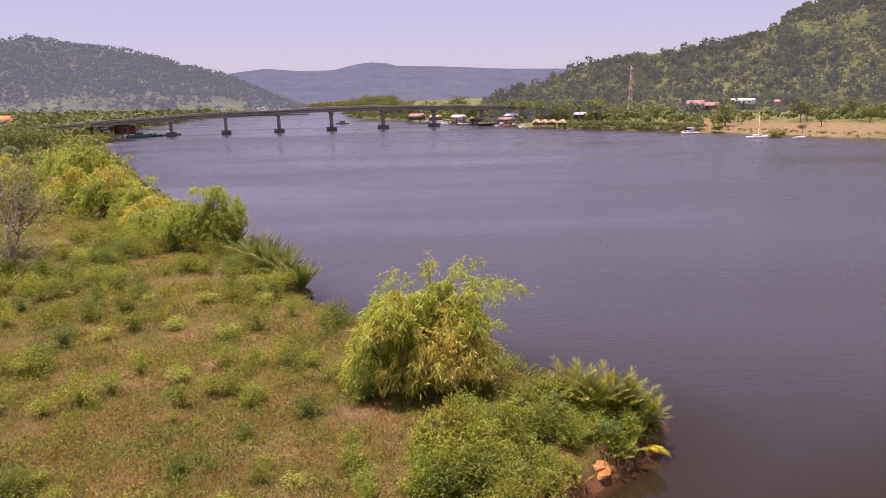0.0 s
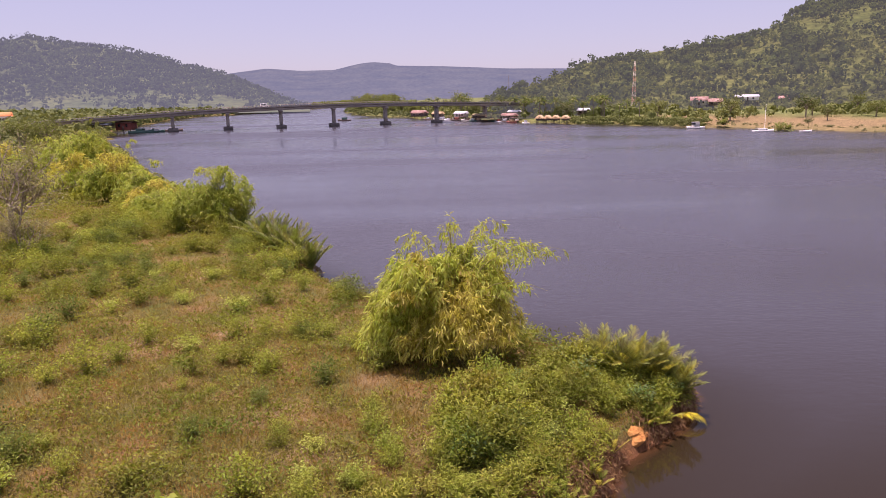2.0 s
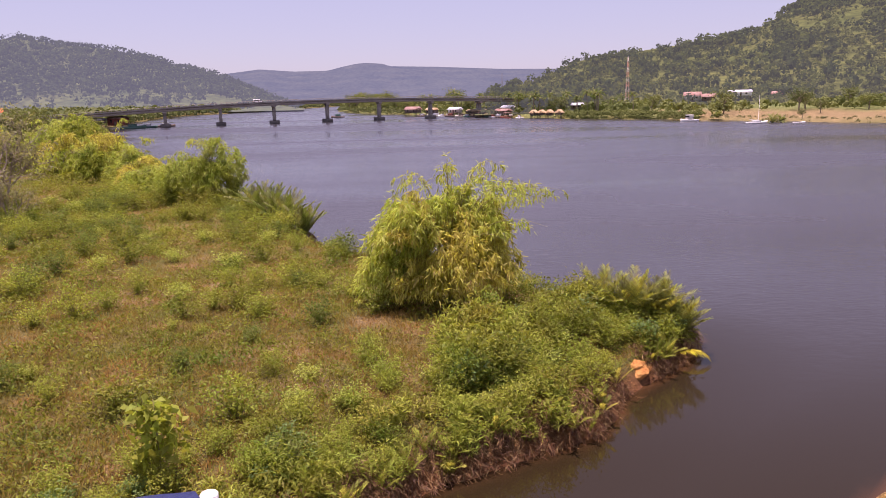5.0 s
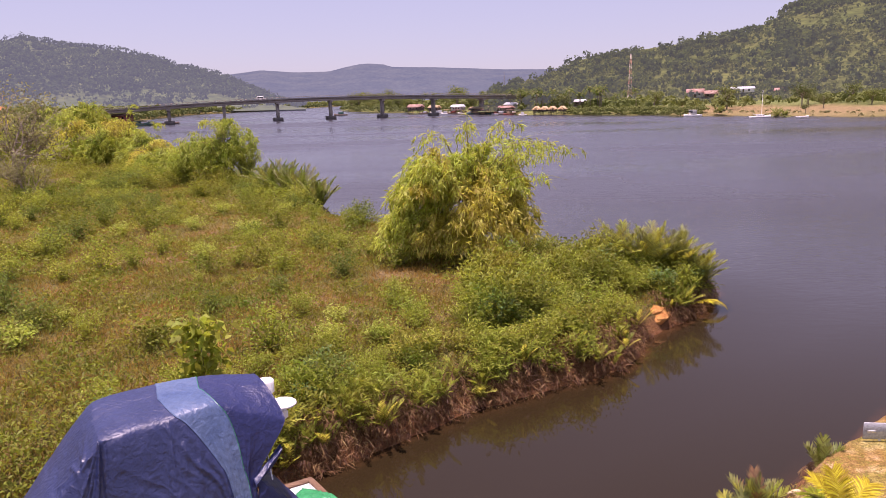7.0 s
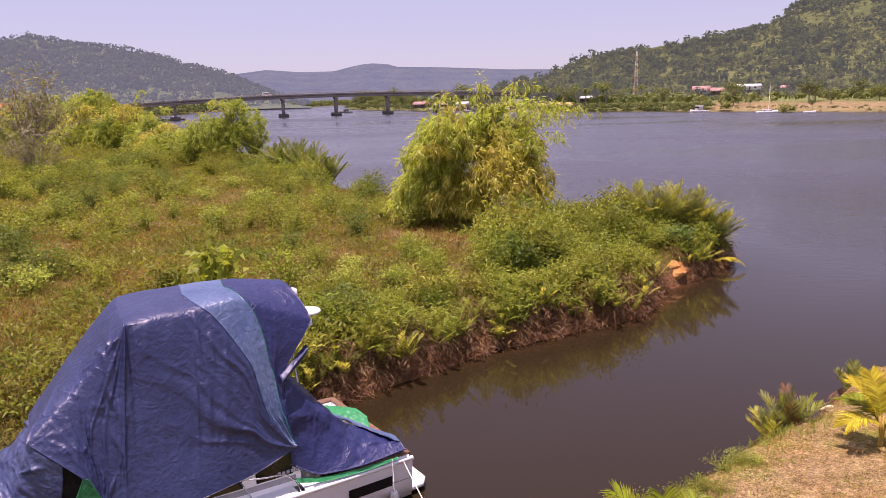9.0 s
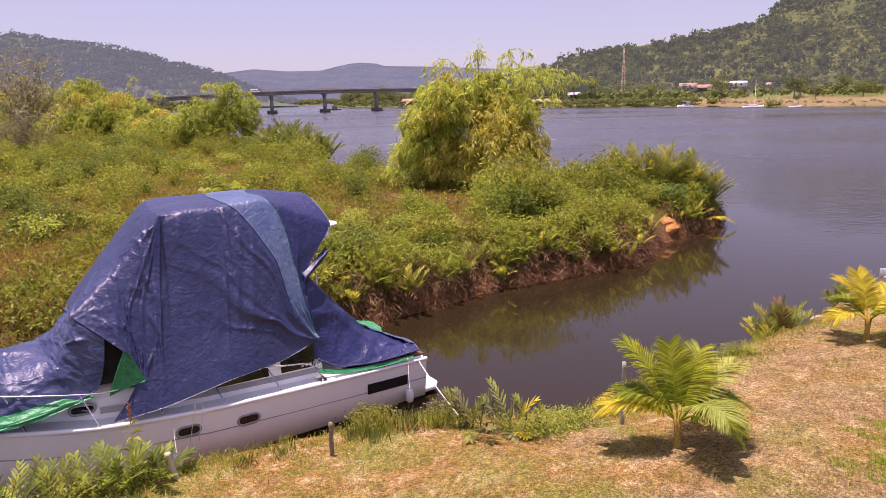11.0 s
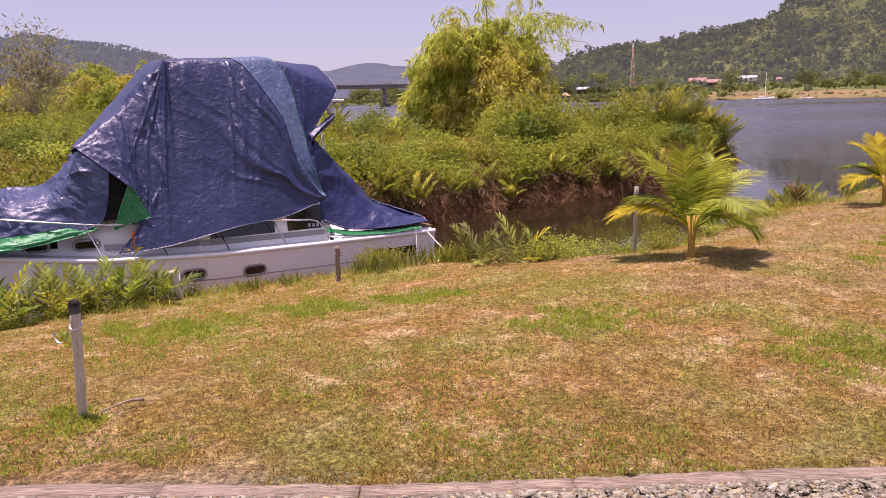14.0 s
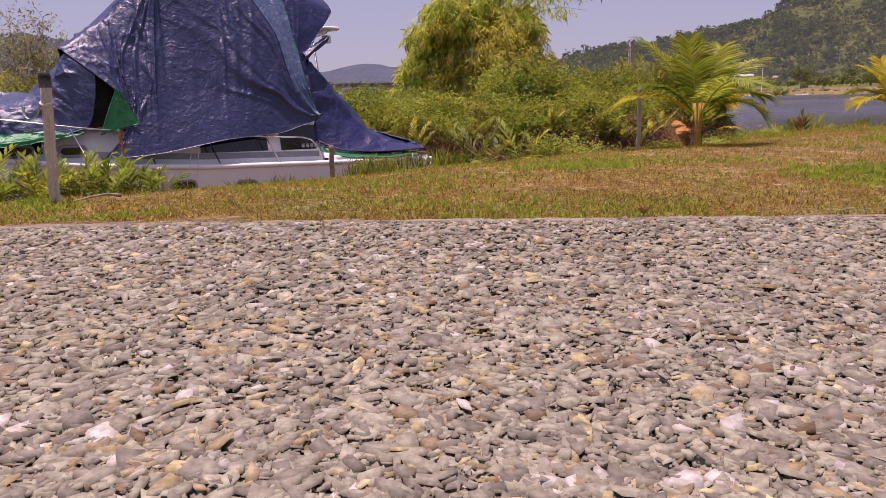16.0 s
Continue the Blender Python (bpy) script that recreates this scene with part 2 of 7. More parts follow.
class Geo:
    """Gathers vertices, quads and triangles of one part."""

    def __init__(self):
        self.v, self.q, self.t, self.n = [], [], [], 0

    def put(self, verts, quads=(), tris=()):
        verts = np.asarray(verts, dtype=float)
        if len(quads):
            self.q.append(np.asarray(quads) + self.n)
        if len(tris):
            self.t.append(np.asarray(tris) + self.n)
        self.v.append(verts)
        self.n += len(verts)
        return self

    def mesh(self, name, mat=None, smooth=False):
        faces = []
        if self.q:
            faces.append(np.concatenate(self.q))
        if self.t:
            faces.append(np.concatenate(self.t))
        return flat_mesh(name, np.concatenate(self.v), faces, mat, smooth)

    def tube(self, pts, radii, sides=6, cap=True):
        pts = np.asarray(pts, float)
        radii = np.broadcast_to(np.asarray(radii, float), (len(pts),))
        tan = np.gradient(pts, axis=0)
        tan /= np.linalg.norm(tan, axis=1)[:, None] + 1e-9
        ref = np.where(np.abs(tan[:, 2:3]) > 0.9, [[1.0, 0, 0]], [[0, 0, 1.0]])
        a = np.cross(tan, ref)
        a /= np.linalg.norm(a, axis=1)[:, None] + 1e-9
        b = np.cross(tan, a)
        ang = np.linspace(0, 2 * np.pi, sides, endpoint=False)
        ring = pts[:, None] + radii[:, None, None] * (np.cos(ang)[None, :, None] * a[:, None] + np.sin(ang)[None, :, None] * b[:, None])
        n = len(pts)
        i, j = np.meshgrid(np.arange(n - 1), np.arange(sides), indexing="ij")
        k = (j + 1) % sides
        quads = np.stack([i * sides + j, i * sides + k, (i + 1) * sides + k, (i + 1) * sides + j], -1).reshape(-1, 4)
        tris = []
        if cap:
            for o in (0, (n - 1) * sides):
                tris += [[o, o + m, o + m + 1] for m in range(1, sides - 1)]
        return self.put(ring.reshape(-1, 3), quads, np.array(tris).reshape(-1, 3).astype(int))

    def box(self, x0, y0, z0, x1, y1, z1, bev=0.0):
        b = bev
        if not b:
            v = [(x, y, z) for z in (z0, z1) for y in (y0, y1) for x in (x0, x1)]
            return self.put(v, [(0, 2, 3, 1), (4, 5, 7, 6), (0, 1, 5, 4), (2, 6, 7, 3), (0, 4, 6, 2), (1, 3, 7, 5)])
        rings = []
        for z, o in ((z0, b), (z0 + b, 0), (z1 - b, 0), (z1, b)):
            X0, X1, Y0, Y1 = x0 + o, x1 - o, y0 + o, y1 - o
            c = b if o == 0 else b * 0.5
            rings.append([(X0 + c, Y0, z), (X1 - c, Y0, z), (X1, Y0 + c, z), (X1, Y1 - c, z), (X1 - c, Y1, z), (X0 + c, Y1, z), (X0, Y1 - c, z), (X0, Y0 + c, z)])
        return self.loft(rings, closed=True, caps=True)

    def loft(self, rings, closed=False, caps=False):
        rings = np.asarray(rings, float)
        n, m = rings.shape[:2]
        jm = m if closed else m - 1
        i, j = np.meshgrid(np.arange(n - 1), np.arange(jm), indexing="ij")
        k = (j + 1) % m
        quads = np.stack([i * m + j, i * m + k, (i + 1) * m + k, (i + 1) * m + j], -1).reshape(-1, 4)
        tris = []
        if caps:
            for o, flip in ((0, True), ((n - 1) * m, False)):
                for a in range(1, m - 1):
                    tris.append([o, o + a + 1, o + a] if flip else [o, o + a, o + a + 1])
        return self.put(rings.reshape(-1, 3), quads, np.array(tris).reshape(-1, 3).astype(int))

    def leaves(self, base, axis, length, width, fold=0.15, droop=0.2, rng=None, face=None):
        """Pointed folded leaves, two triangles each side of the midrib."""
        base, axis = np.asarray(base, float), np.asarray(axis, float)
        n = len(base)
        axis = axis / (np.linalg.norm(axis, axis=1)[:, None] + 1e-9)
        length = np.broadcast_to(length, (n,))[:, None]
        width = np.broadcast_to(width, (n,))[:, None]
        ref = rng.normal(size=(n, 3)) * 0.7 + [0, 0, 1.0] if face is None else face
        side = np.cross(axis, ref)
        side /= np.linalg.norm(side, axis=1)[:, None] + 1e-9
        up = np.cross(side, axis)
        mid = base + axis * length * 0.45
        v = np.stack([base, mid + side * width / 2 + up * width * fold, base + axis * length - np.array([0, 0, 1.0]) * length * droop,
                      mid - side * width / 2 + up * width * fold], 1).reshape(-1, 3)
        q = np.arange(4 * n).reshape(n, 4)
        return self.put(v, q)

    def frond(self, base, az, length, rise, bend, count, leaf, width, rng, stalk=0.15, thick=0.012, spread=1.0, lift=0.2, twist=0.0, hang=0.25):
        """A feather leaf: arching midrib with leaflets on both sides."""
        t = np.linspace(0, 1, 14)
        el = rise - bend * t ** 1.4
        azs = az + twist * t
        d = np.stack([np.cos(el) * np.cos(azs), np.cos(el) * np.sin(azs), np.sin(el)], 1)
        p = np.asarray(base) + np.vstack([[0, 0, 0], np.cumsum((d[1:] + d[:-1]) / 2, axis=0) * length / 13])
        self.tube(p[::2], np.linspace(thick, thick * 0.25, 7), 4, cap=False)
        s = np.repeat(np.linspace(stalk, 0.99, count), 2)
        sg = np.tile([1.0, -1.0], count)
        pos = np.stack([np.interp(s, t, p[:, i]) for i in range(3)], 1)
        tan = np.stack([np.interp(s, t, d[:, i]) for i in range(3)], 1)
        side = np.stack([-np.sin(azs[0]) * np.ones_like(s), np.cos(azs[0]) * np.ones_like(s), 0 * s], 1)
        up = np.cross(tan, side)
        up *= np.sign(up[:, 2:3] + 1e-6)
        u = (s - stalk) / (1 - stalk)
        ln = leaf * (0.35 + 0.65 * np.sin(np.pi * np.clip(0.12 + 0.8 * u, 0, 1))) * rng.uniform(0.85, 1.1, len(s))
        fw = 0.35 + 0.9 * u
        dirn = tan * fw[:, None] + side * (sg * spread)[:, None] + up * lift + rng.normal(size=(len(s), 3)) * 0.07
        dirn /= np.linalg.norm(dirn, axis=1)[:, None]
        nrm = np.cross(dirn, tan)
        nrm /= np.linalg.norm(nrm, axis=1)[:, None] + 1e-9
        wv = np.cross(nrm, dirn) * width / 2
        mid = pos + dirn * (ln * 0.5)[:, None]
        tip = pos + dirn * ln[:, None]
        mid[:, 2] -= ln * hang * 0.25
        tip[:, 2] -= ln * hang
        v = np.stack([pos + wv * 0.4, pos - wv * 0.4, mid - wv, mid + wv, tip + wv * 0.1, tip - wv * 0.1], 1).reshape(-1, 3)
        o = np.arange(len(s))[:, None] * 6
        self.put(v, np.concatenate([o + [0, 1, 2, 3], o + [3, 2, 5, 4]]))
        return self


def part(name, geo, mat, parent, label="", smooth=False):
    """Links one mesh under a thing or a part."""
    me = geo.mesh(name, mat, smooth) if isinstance(geo, Geo) else geo
    ob = new(name, me)
    ob.parent = parent
    if label:
        ob["label"] = label
    return ob


def thing(name, m, label, category, group="", kind=""):
    ob = new(name)
    ob.empty_display_size = 0.2
    ob.matrix_basis = m
    return tagged(ob, label, category, group, kind)


def single(name, geo, mat, m, label, category, group="", kind="", smooth=False):
    ob = new(name, geo.mesh(name, mat, smooth) if isinstance(geo, Geo) else geo)
    ob.matrix_basis = m
    return tagged(ob, label, category, group, kind)


def wave(x, y, scale, seed=0, octaves=3):
    """Smooth irregular values, about -1 to 1."""
    r = np.random.default_rng(seed)
    out, amp = 0 * np.asarray(x, float), 1.0
    for o in range(octaves):
        for k in range(4):
            a, ph = r.uniform(0, 2 * np.pi, 2)
            f = (2 ** o) * 2 * np.pi / scale * r.uniform(0.7, 1.3)
            out = out + amp * np.sin(f * (np.cos(a) * x + np.sin(a) * y) + ph) / 4
        amp *= 0.55
    return out


# ---- land and water ----
WATER = -1.5
NEAR_SHORE = [(-45, -14), (-17, 5.7), (-12.6, 8.9), (-8.3, 12.0), (-6.6, 12.8), (-5.2, 13.2), (-3.6, 13.1), (-2.4, 13.2), (-1.0, 13.9),
              (0.97, 15.0), (3.2, 16.55), (4.55, 17.65), (6.7, 19.45), (10.4, 22.3), (16, 27), (30, 36), (80, 48), (300, 60), (4600, 80), (4600, -4600), (-4600, -4600), (-4600, -3000)]
LEFT_SHORE = [(-4600, -2600), (-60, -17), (-32.4, 2.2), (-20, 10.7), (-11.8, 16.6), (-8.2, 19.2), (-6.5, 20.4), (-4.2, 22.6), (-2.6, 23.8), (0.4, 25.4), (3, 26.9),
              (3.9, 28.2), (4.7, 30.0), (6.2, 31.5), (8.1, 33.2), (9.7, 35.3), (10.1, 37.5), (8.5, 39.5), (6, 41.5), (4.2, 43.2), (1.5, 45.6), (-4, 51), (-9, 56), (-12, 60),
              (-14, 66), (-18, 73), (-25, 83), (-36, 101), (-48, 122), (-60, 143), (-84, 192), (-108, 235), (-129, 276), (-140, 300), (-148, 330), (-165, 352), (-172, 385),
              (-185, 430), (-215, 560), (-225, 680), (-190, 900), (-160, 1150), (-150, 1500), (-150, 4600), (-4600, 4600)]
FAR_SHORE = [(4600, 150), (400, 160), (230, 192), (170, 217), (145, 235), (128, 262), (107, 298), (85, 330), (61, 356), (45, 385), (33, 411), (2, 470),
             (-30, 530), (-63, 597), (-98, 751), (-112, 1000), (-120, 1500), (-120, 4600), (4600, 4600)]


def inside_distance(x, y, poly):
    p = np.asarray(poly, float)
    q = np.roll(p, -1, axis=0)
    best = np.full(x.shape, 1e9)
    odd = np.zeros(x.shape, bool)
    for (ax, ay), (bx, by) in zip(p, q):
        dx, dy = bx - ax, by - ay
        t = np.clip(((x - ax) * dx + (y - ay) * dy) / (dx * dx + dy * dy), 0, 1)
        best = np.minimum(best, (x - ax - t * dx) ** 2 + (y - ay - t * dy) ** 2)
        if ay != by:
            odd ^= ((ay > y) != (by > y)) & (x < (bx - ax) * (y - ay) / (by - ay) + ax)
    return np.where(odd, 1, -1) * np.sqrt(best)


def land(x, y):
    """How far inside each of the three lands a place lies (negative: out on the water)."""
    x, y = np.asarray(x, float), np.asarray(y, float)
    wob = 0.25 * wave(x, y, 3.0, 5)
    return [inside_distance(x, y, s) + wob for s in (NEAR_SHORE, LEFT_SHORE, FAR_SHORE)]


def drive_edge(x):
    """The gravel's far edge, along the planks."""
    return np.interp(x, [-10, -6.4, -5.3, -4.1, -3.1, 0.6], [4.24, 4.16, 4.09, 4.17, 4.25, 4.35])


def sink(x, y):
    """The drive and the lawn's near edge dip gently towards the east."""
    x, y = np.asarray(x, float), np.asarray(y, float)
    return -0.031 * np.clip(x + 5.5, 0, 6) * np.clip((9.5 - y) / 5, 0, 1)


def height(x, y):
    a, b, c = land(x, y)
    d = np.maximum(np.maximum(a, b), c)
    z = np.interp(d, [-40, -12, -3, -0.6, 0, 0.3, 0.8, 1.5, 2.2, 3.2, 5, 12], [-8, -4.0, -2.6, -1.85, -1.5, -1.0, -0.62, -0.44, -0.24, -0.1, 0.0, 0.02])
    steep = np.interp(a, [0, 0.25, 0.5, 1.0, 2.0, 4.0], [-1.5, -0.9, -0.42, -0.24, -0.1, 0.0])
    z = np.where(a > 0, z + (steep - z) * np.clip((np.asarray(x, float) + 0.5) / 1.5, 0, 1), z)
    crest = np.interp(x, [-14, -8, -5.7, -4.8, -1.7, 0, 4, 8], [4.9, 5.3, 6.3, 7.0, 8.7, 9.3, 12.0, 14.5])
    fall = np.interp(x, [-8.5, -6, -4.8, -1.5, 1], [0.118, 0.104, 0.094, 0.075, 0.07])
    over = np.asarray(y, float) - crest
    slope = -fall * 0.5 * (over + np.sqrt(over ** 2 + 0.35))
    z = np.where(a > 0, np.minimum(z, np.maximum(slope, -1.2)), z)
    z = np.where(a > 0, z + sink(x, y), z)
    rough = np.clip((np.maximum(b, c) - 0.5) / 4, 0, 1)
    z = z + rough * (0.1 * wave(x, y, 9, 2) + 0.05 * wave(x, y, 2.2, 3))
    lawn_rough = np.clip(a / 2, 0, 1) * np.clip((np.asarray(y) - 4.4) / 0.5, 0, 1)
    z = z + lawn_rough * (0.02 * wave(x, y, 2.5, 9))
    z = z + np.clip(b - 40, 0, 600) * 0.008 + np.clip(c - 8, 0, 500) * 0.02
    return z


def spaced(lo, hi, step, far, grow=1.22):
    mid = np.arange(lo, hi + 1e-6, step)
    out, s = [], step
    v = hi
    while v < far:
        s *= grow
        v += s
        out.append(v)
    back, s, v = [], step, lo
    while v > -far:
        s *= grow
        v -= s
        back.append(v)
    return np.concatenate([back[::-1], mid, out])


gx, gy = spaced(-14, 11, 0.28, 4500, 1.14), spaced(0, 42, 0.3, 4500, 1.1)
GX, GY = np.meshgrid(gx, gy)
GZ = height(GX, GY)
nx_, ny_ = len(gx), len(gy)
ii, jj = np.meshgrid(np.arange(ny_ - 1), np.arange(nx_ - 1), indexing="ij")
gq = np.stack([ii * nx_ + jj, ii * nx_ + jj + 1, (ii + 1) * nx_ + jj + 1, (ii + 1) * nx_ + jj], -1).reshape(-1, 4)


def ground_material():
    """Gravel, dry lawn, weedy field and wet earth, by where they lie."""
    m, nt, bsdf = nodes("earth_and_grass")
    pos = nt.nodes.new("ShaderNodeNewGeometry").outputs["Position"]
    n1, n2, n3 = noise_node(nt, pos, 0.35), noise_node(nt, pos, 2.3, 6), noise_node(nt, pos, 25, 5)
    n0 = noise_node(nt, pos, 0.06)
    lawn = ramp(nt, n2, [(0.3, (0.2, 0.175, 0.038)), (0.43, (0.265, 0.162, 0.045)), (0.53, (0.325, 0.2, 0.072)), (0.66, (0.485, 0.345, 0.178))])
    n5 = noise_node(nt, pos, 0.75, 5)
    lawn = mixc(nt, ramp(nt, n5, [(0.42, (0, 0, 0)), (0.62, (0.75, 0.75, 0.75))]), lawn, (0.2, 0.21, 0.045))
    field = ramp(nt, n1, [(0.3, (0.075, 0.09, 0.02)), (0.5, (0.11, 0.095, 0.028)), (0.7, (0.18, 0.11, 0.046))])
    far = ramp(nt, n0, [(0.35, (0.08, 0.105, 0.03)), (0.6, (0.13, 0.14, 0.045)), (0.75, (0.2, 0.18, 0.07))])
    mud = ramp(nt, n2, [(0.3, (0.1, 0.045, 0.02)), (0.7, (0.24, 0.11, 0.045))])
    gravel = ramp(nt, n3, [(0.3, (0.15, 0.138, 0.105)), (0.7, (0.26, 0.24, 0.185))])
    att = {}
    for key in ("lawn", "mud", "gravel", "far", "dry", "sand"):
        a = nt.nodes.new("ShaderNodeAttribute")
        a.attribute_name = key
        att[key] = a.outputs["Fac"]
    col = mixc(nt, att["lawn"], field, lawn)
    col = mixc(nt, att["far"], col, far)
    dry = ramp(nt, n1, [(0.3, (0.14, 0.1, 0.045)), (0.7, (0.23, 0.165, 0.08))])
    col = mixc(nt, att["dry"], col, dry)
    col = mixc(nt, att["sand"], col, ramp(nt, n2, [(0.3, (0.22, 0.138, 0.06)), (0.7, (0.36, 0.25, 0.13))]))
    col = mixc(nt, att["gravel"], col, gravel)
    col = mixc(nt, att["mud"], col, mud)
    col = mixc(nt, 0.6, col, ramp(nt, n3, [(0.36, (0.15, 0.15, 0.15)), (0.64, (1, 1, 1))]), "OVERLAY")
    nt.links.new(col, bsdf.inputs["Base Color"])
    bsdf.inputs["Roughness"].default_value = 0.95
    bsdf.inputs["Specular IOR Level"].default_value = 0.15
    n6 = noise_node(nt, pos, 9, 6, 0.7)
    col = mixc(nt, 0.55, col, ramp(nt, n6, [(0.38, (0.2, 0.2, 0.2)), (0.62, (0.72, 0.72, 0.72))]), "OVERLAY")
    n4 = noise_node(nt, pos, 65, 8, 0.75)
    col = mixc(nt, 0.75, col, ramp(nt, n4, [(0.37, (0.1, 0.1, 0.1)), (0.61, (1, 1, 1))]), "OVERLAY")
    nt.links.new(col, bsdf.inputs["Base Color"])
    b = add(nt, "Bump", Strength=1.0, Distance=0.045)
    nt.links.new(n4, b.inputs["Height"])
    nt.links.new(b.outputs[0], bsdf.inputs["Normal"])
    return m


ground_me = flat_mesh("ground", np.stack([GX, GY, GZ], -1).reshape(-1, 3), gq, ground_material(), smooth=True)
da, db, dc = land(GX, GY)
dd = np.maximum(np.maximum(da, db), dc)
dry = np.clip(dc / 2, 0, 1) * np.clip((62 - dc) / 10, 0, 1) * np.clip((GX - 98) / 12, 0, 1)
for px_, py_, pr_ in ((-6.0, 36.3, 1.1), (-1.5, 33.9, 1.3), (0.4, 33.2, 1.0), (-16, 44, 1.5), (-28, 52, 2.0), (-10, 33, 1.8), (-14, 47, 2.2), (-20, 42, 2.0), (-3, 30.5, 1.0), (-24, 58, 2.6), (-8, 29, 1.2), (-33, 66, 3.0)):
    dry = np.maximum(dry, np.clip(1.5 - np.hypot(GX - px_, (GY - py_) * 1.4) / pr_, 0, 1))
sand = 0 * dry
for px_, py_, pr_ in ((-6.9, 4.5, 0.4), (-6.2, 4.45, 0.35), (-7.7, 4.5, 0.35), (1.6, 11.3, 1.3), (-1.33, 10.0, 0.5), (-0.7, 10.0, 0.9), (2.6, 13.6, 1.3), (0.6, 13.0, 1.0), (-2.4, 10.6, 0.6), (3.2, 15.4, 0.7), (0.5, 8.6, 0.9), (-1.6, 8.6, 0.7), (4.6, 16.0, 0.8)):
    sand = np.maximum(sand, 0.8 * np.clip(1.6 - np.hypot(GX - px_, (GY - py_) * 1.4) / pr_ + 0.3 * wave(GX, GY, 1.1, 61), 0, 1))
for key, val in (("sand", sand), ("dry", dry), ("lawn", np.clip(da / 0.6, 0, 1)), ("mud", np.clip((0.7 - dd) / 0.5, 0, 1) * (GY < 60)), ("gravel", ((GY < drive_edge(GX) + 0.1) & (da > 3)).astype(float)),
                 ("far", np.maximum(np.clip(dc / 3, 0, 1), np.clip((db - 60) / 60, 0, 1)))):
    ground_me.attributes.new(key, "FLOAT", "POINT").data.foreach_set("value", val.ravel().astype(np.float32))
ground = tagged(new("ground", ground_me), "uneven ground of dry lawn, weedy field and muddy river banks", "ground", kind="structure")


def water_material():
    m, nt, bsdf = nodes("river_water")
    pos = nt.nodes.new("ShaderNodeNewGeometry").outputs["Position"]
    mp = add(nt, "Mapping", Scale=(0.45, 1.0, 1.0))
    nt.links.new(pos, mp.inputs["Vector"])
    mp2 = add(nt, "Mapping", Scale=(0.25, 1.0, 1.0))
    nt.links.new(pos, mp2.inputs["Vector"])
    patch = noise_node(nt, mp2.outputs[0], 0.022, 3.0, 0.5)
    ripple = noise_node(nt, mp.outputs[0], 2.6, 4.0, 0.6)
    swell = noise_node(nt, mp.outputs[0], 0.5, 3.0, 0.5)
    a = nt.nodes.new("ShaderNodeAttribute")
    a.attribute_name = "open"
    hgt = add(nt, "Math")
    hgt.operation = "ADD"
    nt.links.new(ripple, hgt.inputs[0])
    nt.links.new(swell, hgt.inputs[1])
    st = add(nt, "MapRange", From_Min=0.4, From_Max=0.6, To_Min=0.3, To_Max=1.0)
    nt.links.new(patch, st.inputs[0])
    mul = add(nt, "Math")
    mul.operation = "MULTIPLY"
    nt.links.new(st.outputs[0], mul.inputs[0])
    nt.links.new(a.outputs["Fac"], mul.inputs[1])
    b = add(nt, "Bump", Distance=0.11)
    nt.links.new(mul.outputs[0], b.inputs["Strength"])
    nt.links.new(hgt.outputs[0], b.inputs["Height"])
    nt.links.new(b.outputs[0], bsdf.inputs["Normal"])
    shallow = nt.nodes.new("ShaderNodeAttribute")
    shallow.attribute_name = "shallow"
    # Base colour runs from brown in the creek to paler grey-blue further out.
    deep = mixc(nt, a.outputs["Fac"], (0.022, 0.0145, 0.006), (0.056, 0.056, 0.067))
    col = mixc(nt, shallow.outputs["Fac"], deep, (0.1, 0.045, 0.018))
    nt.links.new(col, bsdf.inputs["Base Color"])
    rg = add(nt, "MapRange", To_Min=0.04, To_Max=0.32)
    nt.links.new(mul.outputs[0], rg.inputs[0])
    nt.links.new(rg.outputs[0], bsdf.inputs["Roughness"])
    bsdf.inputs["IOR"].default_value = 1.333
    bsdf.inputs["Specular IOR Level"].default_value = 0.42
    return m


wx, wy = spaced(-12, 14, 0.6, 4400, 1.18), spaced(10, 46, 0.6, 4400, 1.15)
WX, WY = np.meshgrid(wx, wy)
wa, wb, wc = land(WX, WY)
wd = np.maximum(np.maximum(wa, wb), wc)
mx_, my_ = len(wx), len(wy)
ii, jj = np.meshgrid(np.arange(my_ - 1), np.arange(mx_ - 1), indexing="ij")
wq = np.stack([ii * mx_ + jj, ii * mx_ + jj + 1, (ii + 1) * mx_ + jj + 1, (ii + 1) * mx_ + jj], -1).reshape(-1, 4)
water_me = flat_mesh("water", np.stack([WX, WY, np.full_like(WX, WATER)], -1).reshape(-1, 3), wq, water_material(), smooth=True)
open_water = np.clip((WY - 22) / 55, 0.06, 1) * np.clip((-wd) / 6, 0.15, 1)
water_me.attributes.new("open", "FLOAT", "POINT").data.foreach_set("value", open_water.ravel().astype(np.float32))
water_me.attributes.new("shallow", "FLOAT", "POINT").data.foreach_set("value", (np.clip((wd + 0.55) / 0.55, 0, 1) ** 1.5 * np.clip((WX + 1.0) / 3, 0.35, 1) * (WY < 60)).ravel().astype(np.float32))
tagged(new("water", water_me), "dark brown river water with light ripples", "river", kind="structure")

# ---- hills ----


